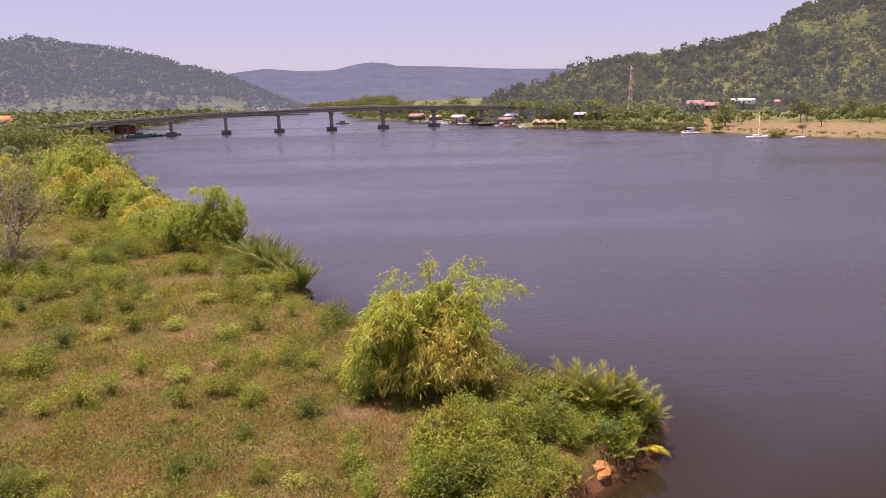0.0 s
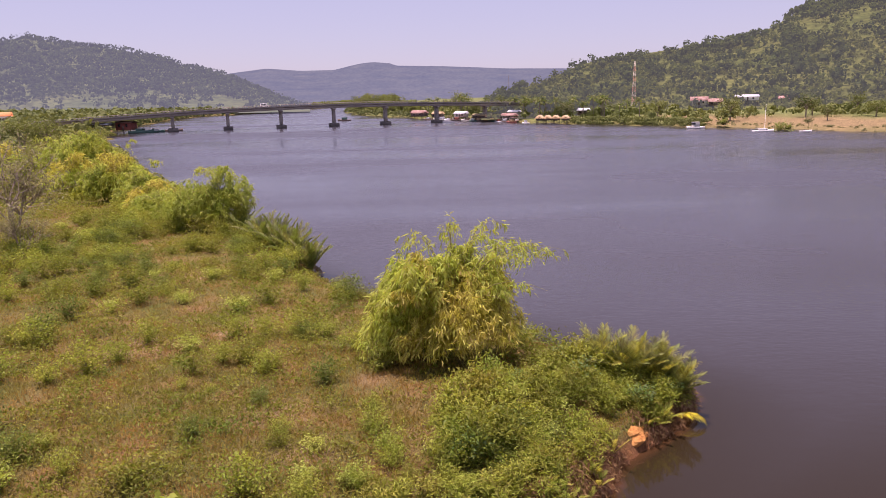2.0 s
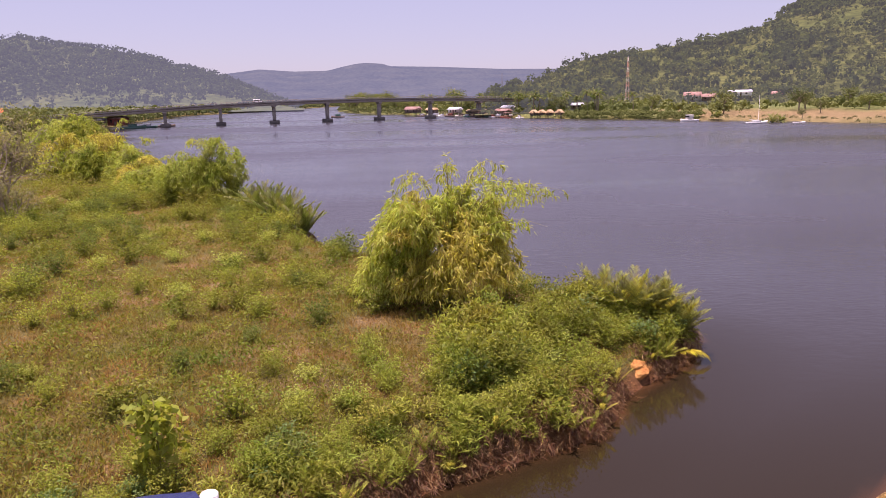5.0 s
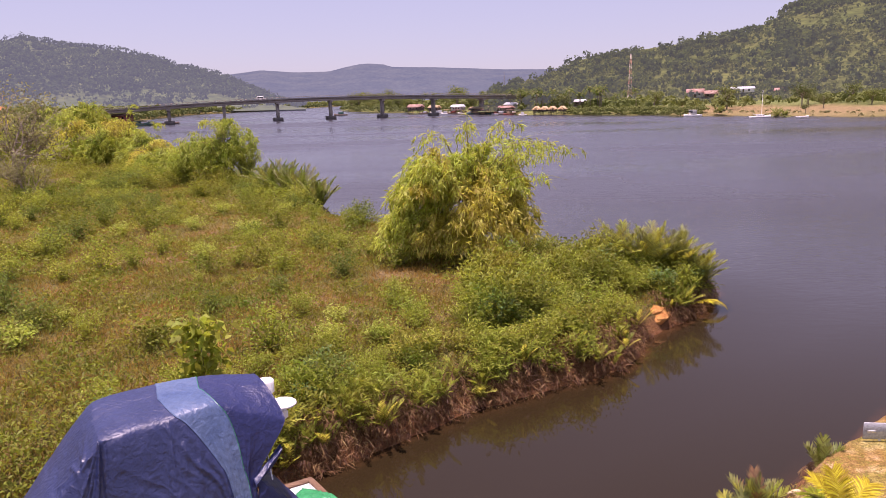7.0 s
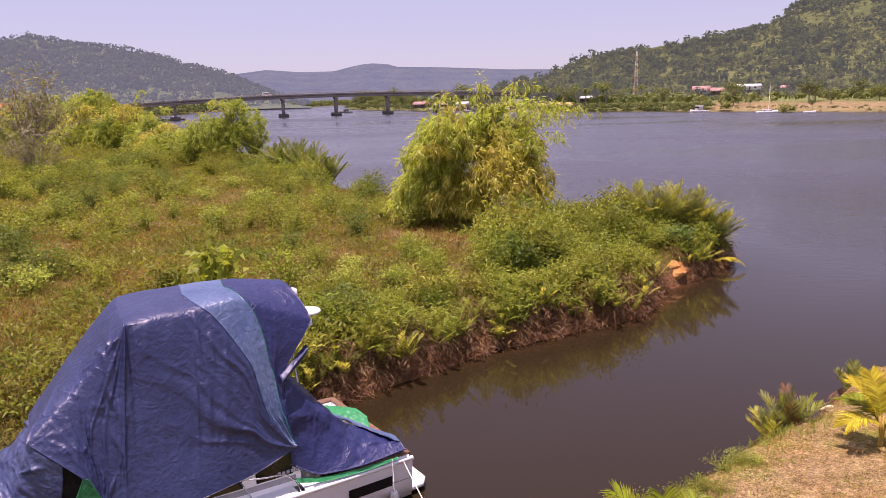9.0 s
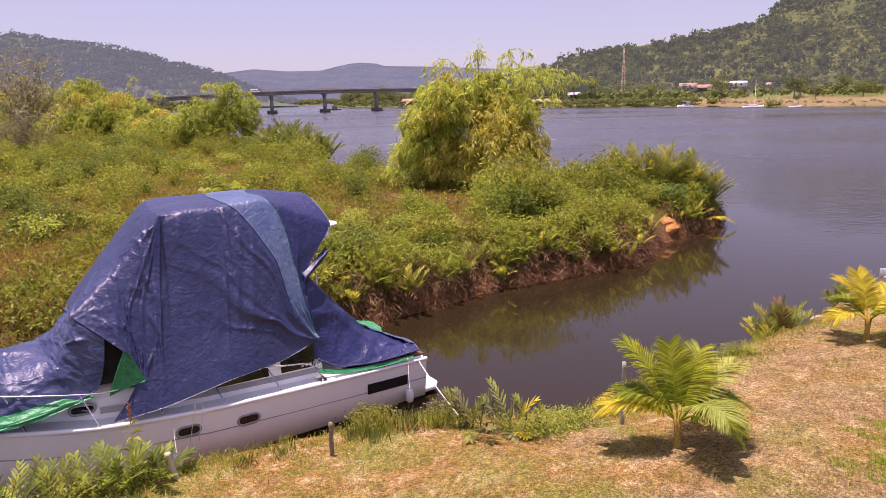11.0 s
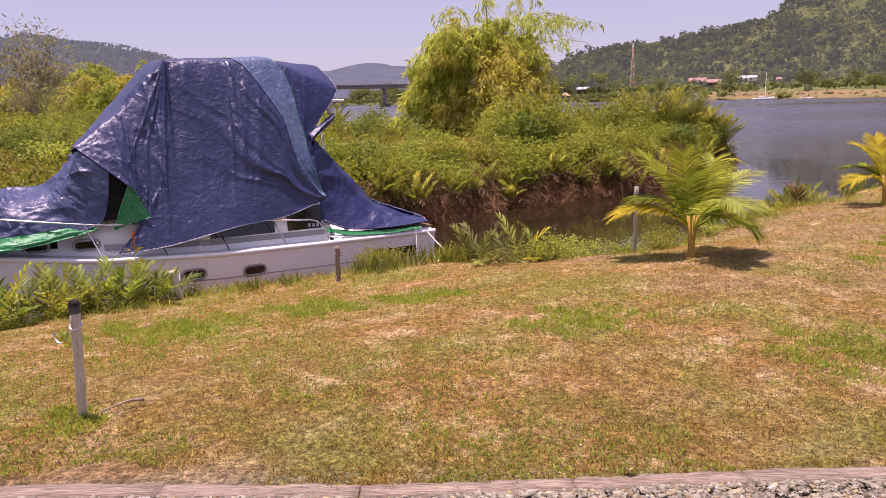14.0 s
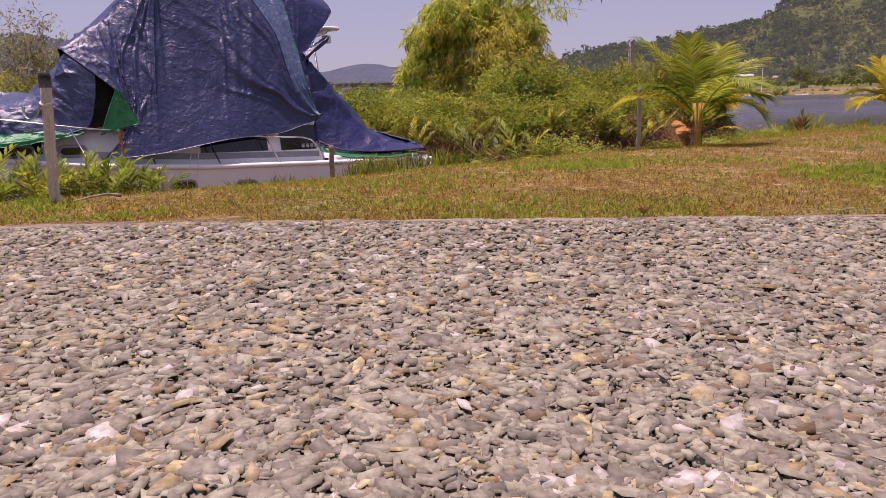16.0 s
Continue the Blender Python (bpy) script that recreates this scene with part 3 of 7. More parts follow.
def ridge(name, crest, y_foot, y_top, mat, label, z_foot=0.0, bumps=3.0, seed=0, cols=160, rows=28, power=1.0):
    """A hillside: rises from y_foot to its crest line (x, z) at y_top, and falls away behind."""
    c = np.array(crest, float)
    xs = np.linspace(c[0, 0], c[-1, 0], cols)
    zs = np.interp(xs, c[:, 0], c[:, 1])
    t = np.concatenate([np.linspace(0, 1, rows), [1.15, 1.5]])
    Y = y_foot + (y_top - y_foot) * t[:, None] + 0 * xs
    X = xs[None] * (Y / y_top)
    prof = np.where(t <= 1, np.clip(t, 0, 1) ** power, np.clip(1 - (t - 1) * 1.6, 0, 1))
    Z = z_foot + (zs[None] - z_foot) * prof[:, None]
    Z = Z + bumps * wave(X, Y, 90, seed) * np.clip(prof[:, None] * 1.5, 0, 1) * np.where(t < 1, 1, 0)[:, None]
    n, mcols = Z.shape
    i, j = np.meshgrid(np.arange(n - 1), np.arange(mcols - 1), indexing="ij")
    q = np.stack([i * mcols + j, i * mcols + j + 1, (i + 1) * mcols + j + 1, (i + 1) * mcols + j], -1).reshape(-1, 4)
    ob = new(name, flat_mesh(name, np.stack([X, Y, Z], -1).reshape(-1, 3), q, mat, smooth=True))
    tagged(ob, label, "hill", kind="structure")
    return X, Y, Z


def canopy(name, P, size, mat, label, rng, cards=14, tall=1.0, clump=0.42):
    """Far woods: a crown of many leaf clumps for every tree, in one mesh."""
    n = len(P)
    size = np.broadcast_to(size, (n,))
    u = rng.normal(size=(n, cards, 3))
    u[..., 2] = np.abs(u[..., 2]) - 0.25
    u /= np.linalg.norm(u, axis=2)[..., None]
    r = rng.uniform(0.6, 1.05, (n, cards, 1))
    off = u * r * size[:, None, None] * np.array([0.5, 0.5, 0.5 * tall])
    off[..., 2] += 0.4 * tall * size[:, None]
    base = (P[:, None] + off).reshape(-1, 3)
    out = u.reshape(-1, 3) + rng.normal(size=(n * cards, 3)) * 0.3
    ax = np.cross(out, rng.normal(size=(n * cards, 3)))
    ax /= np.linalg.norm(ax, axis=1)[:, None] + 1e-9
    s = np.repeat(size, cards) * rng.uniform(0.6, 1.3, n * cards) * clump
    g = Geo().leaves(base - ax * 0.5 * s[:, None], ax, s, s * 0.85, -0.12, 0.0, rng, face=out)
    return single(name, g, mat, Matrix(), label, "trees", kind="stuff")


def scatter_grid(X, Y, Z, n, rng, lo=0.0, hi=1.0, jitter=1.0):
    """Places spread over a hillside grid."""
    i = rng.uniform(lo, hi, n) * (X.shape[0] - 3.001)
    j = rng.uniform(0, 1, n) * (X.shape[1] - 1.001)
    i0, j0 = i.astype(int), j.astype(int)
    fi, fj = i - i0, j - j0

    def at(A):
        return (A[i0, j0] * (1 - fi) * (1 - fj) + A[i0 + 1, j0] * fi * (1 - fj) + A[i0, j0 + 1] * (1 - fi) * fj + A[i0 + 1, j0 + 1] * fi * fj)
    return np.stack([at(X), at(Y), at(Z)], 1)


rng = np.random.default_rng(11)


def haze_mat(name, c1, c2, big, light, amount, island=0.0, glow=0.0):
    """The far backdrop: woods with the bright air's haze put in as surface emission."""
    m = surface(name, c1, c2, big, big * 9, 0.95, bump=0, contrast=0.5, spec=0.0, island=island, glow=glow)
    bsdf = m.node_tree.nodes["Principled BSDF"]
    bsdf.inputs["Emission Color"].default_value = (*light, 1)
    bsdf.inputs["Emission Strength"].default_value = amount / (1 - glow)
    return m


HILL_FAR = haze_mat("far_hill_woods_haze", (0.025, 0.034, 0.028), (0.05, 0.058, 0.042), 0.01, (0.25, 0.29, 0.5), 0.33)
HILL_LEFT = haze_mat("left_hill_ground_haze", (0.04, 0.056, 0.02), (0.075, 0.085, 0.03), 0.012, (0.29, 0.335, 0.44), 0.29)
HILL_LEFT_LEAF = haze_mat("left_hill_leaf_haze", (0.028, 0.042, 0.018), (0.05, 0.07, 0.03), 0.012, (0.29, 0.33, 0.44), 0.28, 0.05, 0.5)
# Tint that the right hill's ground and leaves give off as haze.
HAZE_GLOW = (0.31, 0.345, 0.39)
HILL_RIGHT = haze_mat("right_hill_grass_haze", (0.055, 0.07, 0.017), (0.09, 0.094, 0.025), 0.015, HAZE_GLOW, 0.13)
HILL_SCRUB = haze_mat("hill_scrub_leaf_haze", (0.075, 0.1, 0.024), (0.12, 0.13, 0.035), 0.02, HAZE_GLOW, 0.13, 0.08, 0.5)
HILL_TREE = haze_mat("hill_tree_leaf_haze", (0.055, 0.08, 0.022), (0.09, 0.105, 0.032), 0.02, HAZE_GLOW, 0.13, 0.08, 0.5)
HILL_DARK = haze_mat("hill_dark_leaf_haze", (0.04, 0.06, 0.02), (0.065, 0.08, 0.03), 0.03, HAZE_GLOW, 0.13, 0.08, 0.5)

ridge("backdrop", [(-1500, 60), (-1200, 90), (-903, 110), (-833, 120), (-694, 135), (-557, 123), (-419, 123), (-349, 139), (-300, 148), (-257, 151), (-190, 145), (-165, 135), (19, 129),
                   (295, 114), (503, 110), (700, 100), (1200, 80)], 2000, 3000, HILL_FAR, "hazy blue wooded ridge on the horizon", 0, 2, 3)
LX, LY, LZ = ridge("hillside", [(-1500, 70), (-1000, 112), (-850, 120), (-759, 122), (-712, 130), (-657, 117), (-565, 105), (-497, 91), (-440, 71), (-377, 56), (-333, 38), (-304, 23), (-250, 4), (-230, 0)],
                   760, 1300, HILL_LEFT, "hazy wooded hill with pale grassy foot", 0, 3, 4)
P = scatter_grid(LX, LY, LZ, 10000, rng, 0.0, 1.0)
keep = (rng.uniform(size=len(P)) < np.clip(0.25 + (P[:, 2] - 12) / 25 + 0.5 * wave(P[:, 0], P[:, 1], 120, 8), 0.1, 1))
P = P[keep]
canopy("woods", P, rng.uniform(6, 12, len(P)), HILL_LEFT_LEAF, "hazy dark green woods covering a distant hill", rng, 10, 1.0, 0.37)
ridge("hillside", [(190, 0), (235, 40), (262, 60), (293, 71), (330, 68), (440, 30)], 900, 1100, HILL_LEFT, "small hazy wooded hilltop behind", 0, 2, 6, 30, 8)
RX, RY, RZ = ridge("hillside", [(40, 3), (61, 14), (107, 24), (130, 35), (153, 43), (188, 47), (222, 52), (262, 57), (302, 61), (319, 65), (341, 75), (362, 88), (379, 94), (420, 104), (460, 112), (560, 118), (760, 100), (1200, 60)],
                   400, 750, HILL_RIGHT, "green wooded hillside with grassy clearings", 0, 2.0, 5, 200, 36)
P = scatter_grid(RX, RY, RZ, 17000, rng)
P = P[P[:, 0] < 0.66 * P[:, 1]]
clear = wave(P[:, 0], P[:, 1], 95, 12) - 0.004 * (P[:, 2] - 30)
meadow = np.exp(-((P[:, 0] - 335) / 42) ** 2 - ((P[:, 1] - 650) / 40) ** 2)
clear = clear + 1.8 * meadow - 0.02 * np.clip(P[:, 2] - 68, 0, 60)
pick = rng.uniform(size=len(P))
Q = P[pick < np.clip(0.8 - 0.5 * clear, 0.25, 0.95)]
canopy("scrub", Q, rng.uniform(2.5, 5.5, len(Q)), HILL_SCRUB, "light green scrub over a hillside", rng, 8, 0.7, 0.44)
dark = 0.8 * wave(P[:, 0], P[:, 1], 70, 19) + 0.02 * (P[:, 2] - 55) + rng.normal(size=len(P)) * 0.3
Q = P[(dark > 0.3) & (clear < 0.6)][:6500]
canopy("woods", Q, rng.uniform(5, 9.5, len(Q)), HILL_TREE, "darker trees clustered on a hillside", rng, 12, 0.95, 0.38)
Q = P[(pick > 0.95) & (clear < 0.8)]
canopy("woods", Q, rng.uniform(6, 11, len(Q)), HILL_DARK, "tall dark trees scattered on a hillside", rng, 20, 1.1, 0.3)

# ---- bridge ----


def bridge():
    root = thing("road_bridge", Matrix(), "long low concrete road bridge across the river", "bridge")
    xs = np.array([-215, -167, -136.5, -110.9, -85.1, -58.4, -31.1, -2.9, 25, 60, 110])
    zt = np.array([3.6, 6.2, 8.0, 9.0, 9.7, 10.1, 10.1, 9.7, 9.0, 7.6, 5.5])
    fx = np.linspace(-215, 60, 56)
    fz = np.interp(fx, xs, zt)
    fz = np.convolve(np.pad(fz, 3, mode="edge"), np.ones(7) / 7, "valid")
    fy = 413.6 + 0.315 * fx
    across = np.array([-0.3, 0.954])

    def strip(o0, o1, z0, z1):
        rings = []
        for x, y, z in zip(fx, fy, fz):
            a, b = np.array([x, y]) + across * o0, np.array([x, y]) + across * o1
            rings.append([(*a, z + z0), (*b, z + z0), (*b, z + z1), (*a, z + z1)])
        return Geo().loft(rings, closed=True, caps=True)
    part("deck", strip(-4.6, 4.6, -0.35, 0.0), CONCRETE, root)
    for o in (-3.6, 0.0, 3.6):
        part("girder", strip(o - 0.35, o + 0.35, -1.75, -0.352), CONCRETE, root)
    for o in (-4.5, 4.5):
        part("parapet", strip(o - 0.12, o + 0.12, 0.002, 0.25), CONCRETE, root)
        part("handrail", strip(o - 0.07, o + 0.07, 0.85, 1.0), CONCRETE, root)
        post = Geo()
        post.box(-0.12, -0.12, 0.2, 0.12, 0.12, 0.9)
        me = post.mesh("rail_post", CONCRETE)
        for k in range(1, 110):
            x = -215 + k * 2.5
            ob = part("rail_post", me, None, root)
            p = np.array([x, 413.6 + 0.315 * x]) + across * o
            ob.location = (*p, float(np.interp(x, fx, fz)) - 0.01)
    for x in xs[2:9]:
        y = 413.6 + 0.315 * x
        z = float(np.interp(x, fx, fz)) - 1.75
        m = pose(x, y, 0, 0, 0, math.degrees(math.atan2(0.315, 1)))
        for name, shape, mt in (("pile_cap", ((-2.4, -3.6, -1.8), (2.4, 3.6, 0.2)), CONCRETE_DARK), ("column", ((-0.75, -2.0, 0.2), (0.75, 2.0, z - 0.9)), CONCRETE),
                                ("crosshead", ((-0.9, -4.2, z - 0.9), (0.9, 4.2, z - 0.01)), CONCRETE)):
            (a, b, c), (d, e, f) = shape
            ob = part(name, Geo().box(a, b, c, d, e, f, 0.2), mt, root)
            ob.matrix_basis = m
    return root


bridge()

# ---- boat ----
BOAT = pose(-4.857, 15.12, 0, 0, 0, math.degrees(math.atan2(-0.569, -0.822)))
boat = thing("motor_cruiser", BOAT, "white motor cruiser moored in the creek, covered with tarpaulins", "boat")


def b3(pts):
    """Boat places (ahead of the stern, across from the near side, up) to the boat's own axes."""
    p = np.asarray(pts, float).copy()
    p[..., 1] *= -1
    return p


SH_S = [-0.05, 2.2, 4.5, 6.3, 7.9, 9.6]
SH_Z = [-0.58, -0.5, -0.41, -0.27, -0.06, 0.12]
HW_S = [-0.05, 1.0, 3.0, 5.0, 6.3, 7.4, 8.4, 9.1, 9.6]
HW = [1.74, 1.78, 1.8, 1.78, 1.68, 1.44, 1.0, 0.5, 0.03]
hs = np.concatenate([np.linspace(-0.05, 8, 34), np.linspace(8.15, 9.6, 14)])
sheer, half = np.interp(hs, SH_S, SH_Z), np.interp(hs, HW_S, HW)
half = np.convolve(np.pad(half, 2, mode="edge"), np.ones(5) / 5, "valid")
MID = 1.88


def hull_ring(f_w, z):
    return [(s, MID - h * f_w, zz) for s, h, zz in zip(hs, half, z)], [(s, MID + h * f_w, zz) for s, h, zz in zip(hs, half, z)]


def build_hull():
    levels = [(1.0, sheer), (0.994, sheer - 0.16), (0.98, sheer - 0.5), (0.95, np.interp(hs, [0, 7, 9.6], [-1.42, -1.36, -0.9])), (0.55, np.interp(hs, [0, 7, 9.6], [-1.75, -1.7, -1.2])), (0.0, np.interp(hs, [0, 7, 9.6], [-2.0, -1.95, -1.4]))]
    rings = []
    for f, z in levels:
        rings.append(hull_ring(f, z)[0])
    for f, z in levels[::-1][1:]:
        rings.append(hull_ring(f, z)[1])
    R = np.array(rings).transpose(1, 0, 2)
    g = Geo().loft(b3(R), closed=False, caps=False)
    tr = b3(R[0])
    g.put(tr, [], [[0, k + 1, k] for k in range(1, len(tr) - 1)])
    part("hull", g, GELCOAT, boat, smooth=True)
    near, far = hull_ring(1.0, sheer)
    deck = []
    for a, b in zip(near, far):
        a, b = np.array(a), np.array(b)
        deck.append([a + (b - a) * t + [0, 0, 0.02 + 0.03 * math.sin(math.pi * t)] for t in np.linspace(0, 1, 7)])
    deck = np.array(deck)
    fore = deck[hs > 2.2]
    part("deck", Geo().loft(b3(fore)), GELCOAT, boat, smooth=True)
    for side in (0, 1):
        line = np.array(hull_ring(1.0, sheer)[side])
        part("rub_rail", Geo().tube(b3(line + [0, 0, 0.015]), 0.045, 8), GELCOAT, boat, "white moulded rubbing rail", smooth=True)
        line = np.array(hull_ring(0.983, sheer - 0.42)[side])[:36]
        part("hull_line", Geo().tube(b3(line + [0, -0.004 if side == 0 else 0.004, 0]), 0.009, 5), GELCOAT_GREY, boat, "thin grey styling line")
    for side, sg in ((0, -1), (1, 1)):
        a, b = hs[1:9], sheer[1:9]
        face = []
        for s, z, h in zip(a, b, half[1:9]):
            y0 = MID + sg * (h * 0.99 + 0.012)
            y1 = MID + sg * (h * 0.981 + 0.014)
            if s > 0.2 and s < 1.6:
                face.append([(s, y0, z - 0.24), (s, y1, z - 0.46)])
        part("side_panel", Geo().loft(b3(face)), GLASS_DARK, boat, "black inset panel near the stern")
    cock = []
    for s in np.linspace(0.02, 2.3, 8):
        z, h = float(np.interp(s, hs, sheer)), float(np.interp(s, hs, half))
        cock.append([(s, MID - h + 0.02, z + 0.03), (s, MID - h + 0.02, z + 0.09), (s, MID - h + 0.24, z + 0.1), (s, MID - h + 0.25, z - 0.5), (s, MID + h - 0.25, z - 0.5), (s, MID + h - 0.24, z + 0.1), (s, MID + h - 0.02, z + 0.09), (s, MID + h - 0.02, z + 0.03)])
    part("cockpit", Geo().loft(b3(cock)), GELCOAT, boat)
    for sg in (-1, 1):
        cap = []
        for s in np.linspace(-0.02, 1.9, 8):
            z, h = float(np.interp(s, hs, sheer)), float(np.interp(s, hs, half))
            y = MID + sg * (h - 0.13)
            cap.append([(s, y - 0.1, z + 0.1), (s, y + 0.1, z + 0.1), (s, y + 0.1, z + 0.135), (s, y - 0.1, z + 0.135)])
        part("coaming_cap", Geo().loft(b3(cap), True, True), TEAK, boat, "brown weathered wooden coaming cap")
    g = Geo().box(0, 0, 0, 0.16, 3.26, 0.04, 0.012)
    ob = part("transom_cap", g, TEAK, boat, "brown weathered wooden transom cap")
    ob.matrix_basis = pose(-0.03, -3.51, -0.475)
    part("transom_wall", Geo().box(0.0, -3.52, -1.0, 0.12, -0.24, -0.476, 0.01), GELCOAT, boat)
    plat = []
    for z, o in ((-1.42, 0.03), (-1.39, 0.0), (-1.34, 0.0), (-1.31, 0.03)):
        plat.append([(0.0, 0.3, z), (-0.4 + o, 0.3 + o, z), (-0.58 + o, 0.5 + o, z), (-0.62 + o, 1.88, z), (-0.58 + o, 3.26 - o, z), (-0.4 + o, 3.46 - o, z), (0.0, 3.46, z)])
    part("swim_platform", Geo().loft(b3(plat), True, True), GELCOAT, boat, "white rounded swim platform")
    # cabin trunk with windows
    cab = []
    for s, ins, top in ((2.2, 0.36, 0.36), (3.5, 0.36, 0.34), (5.0, 0.36, 0.34), (6.2, 0.38, 0.34), (7.0, 0.42, 0.28), (7.8, 0.5, 0.12), (8.3, 0.52, 0.02)):
        z, h = float(np.interp(s, hs, sheer)), float(np.interp(s, hs, half))
        w = max(h - ins, 0.08)
        cab.append([(s, MID - w, z), (s, MID - w + 0.06, (z + top) / 2), (s, MID - w + 0.16, top), (s, MID, top + 0.05), (s, MID + w - 0.16, top), (s, MID + w - 0.06, (z + top) / 2), (s, MID + w, z)])
    g = Geo().loft(b3(cab))
    g.put(b3(np.array(cab[0])), [], [[0, k + 1, k] for k in range(1, 6)])
    part("cabin_trunk", g, GELCOAT, boat)
    for s0, s1 in ((2.35, 3.05), (3.3, 4.5), (6.85, 7.5)):
        win = []
        for s in np.linspace(s0, s1, 6):
            z, h = float(np.interp(s, hs, sheer)), float(np.interp(s, hs, half))
            w = h - float(np.interp(s, [2.2, 6.2, 7.0, 7.8], [0.36, 0.38, 0.42, 0.5]))
            top = float(np.interp(s, [2.2, 6.2, 7.0, 7.8], [0.36, 0.34, 0.28, 0.12]))
            f = 0.3, 0.82
            win.append([(s, MID - w + 0.12 * q - 0.012, z + (top - z) * q) for q in f])
        part("cabin_window", Geo().loft(b3(win)), GLASS_DARK, boat, "long dark cabin window")
    stripe = []
    for s in np.linspace(2.3, 6.2, 10):
        z, h = float(np.interp(s, hs, sheer)), float(np.interp(s, hs, half))
        w = h - 0.36
        stripe.append([(s, MID - w + 0.02 - 0.01, z + 0.12), (s, MID - w + 0.04 - 0.01, z + 0.22)])
    part("cabin_stripe", Geo().loft(b3(stripe)), GELCOAT_GREY, boat, "grey band along the cabin side")
    ws = [[(6.95, 0.6, 0.33), (6.05, 0.72, 1.06)], [(7.02, 1.88, 0.38), (6.1, 1.88, 1.1)], [(6.95, 3.1, 0.33), (6.05, 3.0, 1.06)]]
    part("windscreen", Geo().loft(b3(ws)), GLASS_DARK, boat, "raked dark windscreen")
    # Near-black panel stands in for the shaded interior behind the side window.
    part("shaded_side_window", Geo().loft(b3([[(6.95, 0.6, 0.33), (6.05, 0.72, 1.06)], [(5.0, 0.56, 0.34), (5.0, 0.7, 1.06)]])), DARK, boat, "side window blackened for the shaded saloon interior")
    # deckhouse under the sheets
    part("deckhouse", Geo().box(2.25, -3.0, 0.3, 5.0, -0.75, 1.15, 0.08), GELCOAT, boat)
    part("console", Geo().box(2.3, -1.7, 1.15, 3.1, -0.98, 1.62, 0.06), GELCOAT_GREY, boat, "grey canvas-covered flybridge console")
    part("bridge_frame", Geo().tube(b3([(4.7, 1.35, 1.1), (4.65, 1.4, 2.78), (4.5, 2.95, 2.8), (4.5, 2.9, 1.1)]), 0.02, 6).tube(b3([(1.75, 1.4, 1.1), (1.9, 1.45, 2.6), (1.9, 2.6, 2.65), (1.8, 2.6, 1.1)]), 0.02, 6).tube(b3([(4.6, 2.2, 2.8), (3.0, 2.3, 2.88), (1.9, 2.1, 2.62)]), 0.02, 6), STEEL, boat, "steel hoops holding the sheets up")


def rounded_slot(length, high, n=6):
    r = high / 2
    c = length / 2 - r
    a = np.linspace(-np.pi / 2, np.pi / 2, n)
    return [(c + r * math.cos(t), r * math.sin(t)) for t in a] + [(-c - r * math.cos(t), -r * math.sin(t)) for t in a]


def porthole(s, z, length=0.36, high=0.13, inset=0.0, frame_w=0.045):
    h = float(np.interp(s, hs, half))
    sh = float(np.interp(s, hs, sheer))
    f = float(np.interp(sh - z, [0, 0.16, 0.5, 1.0], [1.0, 0.994, 0.98, 0.95]))
    y = MID - h * f + inset
    slope = math.atan2(float(np.interp(s + 0.3, hs, half)) - float(np.interp(s - 0.3, hs, half)), 0.6)
    rings = []
    for grow, d in ((frame_w, 0.0), (frame_w * 0.9, 0.018), (frame_w * 0.2, 0.022), (0.0, 0.006)):
        rings.append([(x, z_, d) for x, z_ in rounded_slot(length + 2 * grow, high + 2 * grow)])
    tilt = pose(s, -y, z) @ pose(0, 0, 0, 0, -0.8, math.degrees(slope)) @ pose(0, 0, 0, 90, 0, 180)
    ob = part("porthole", Geo().loft(rings, True), GELCOAT_GREY, boat, "oval porthole with a pale grey frame", smooth=False)
    ob.matrix_basis = tilt
    pane = [(x, z_, 0.008) for x, z_ in rounded_slot(length, high)]
    part("pane", Geo().put(pane, [], [[0, k, k + 1] for k in range(1, len(pane) - 1)]), GLASS_DARK, ob, "dark glass")


build_hull()
for s, z in ((3.88, -0.77), (4.94, -0.68)):
    porthole(s, z)
porthole(6.45, -0.03, 0.34, 0.11, inset=0.385)
porthole(7.15, 0.0, 0.34, 0.11, inset=0.44)


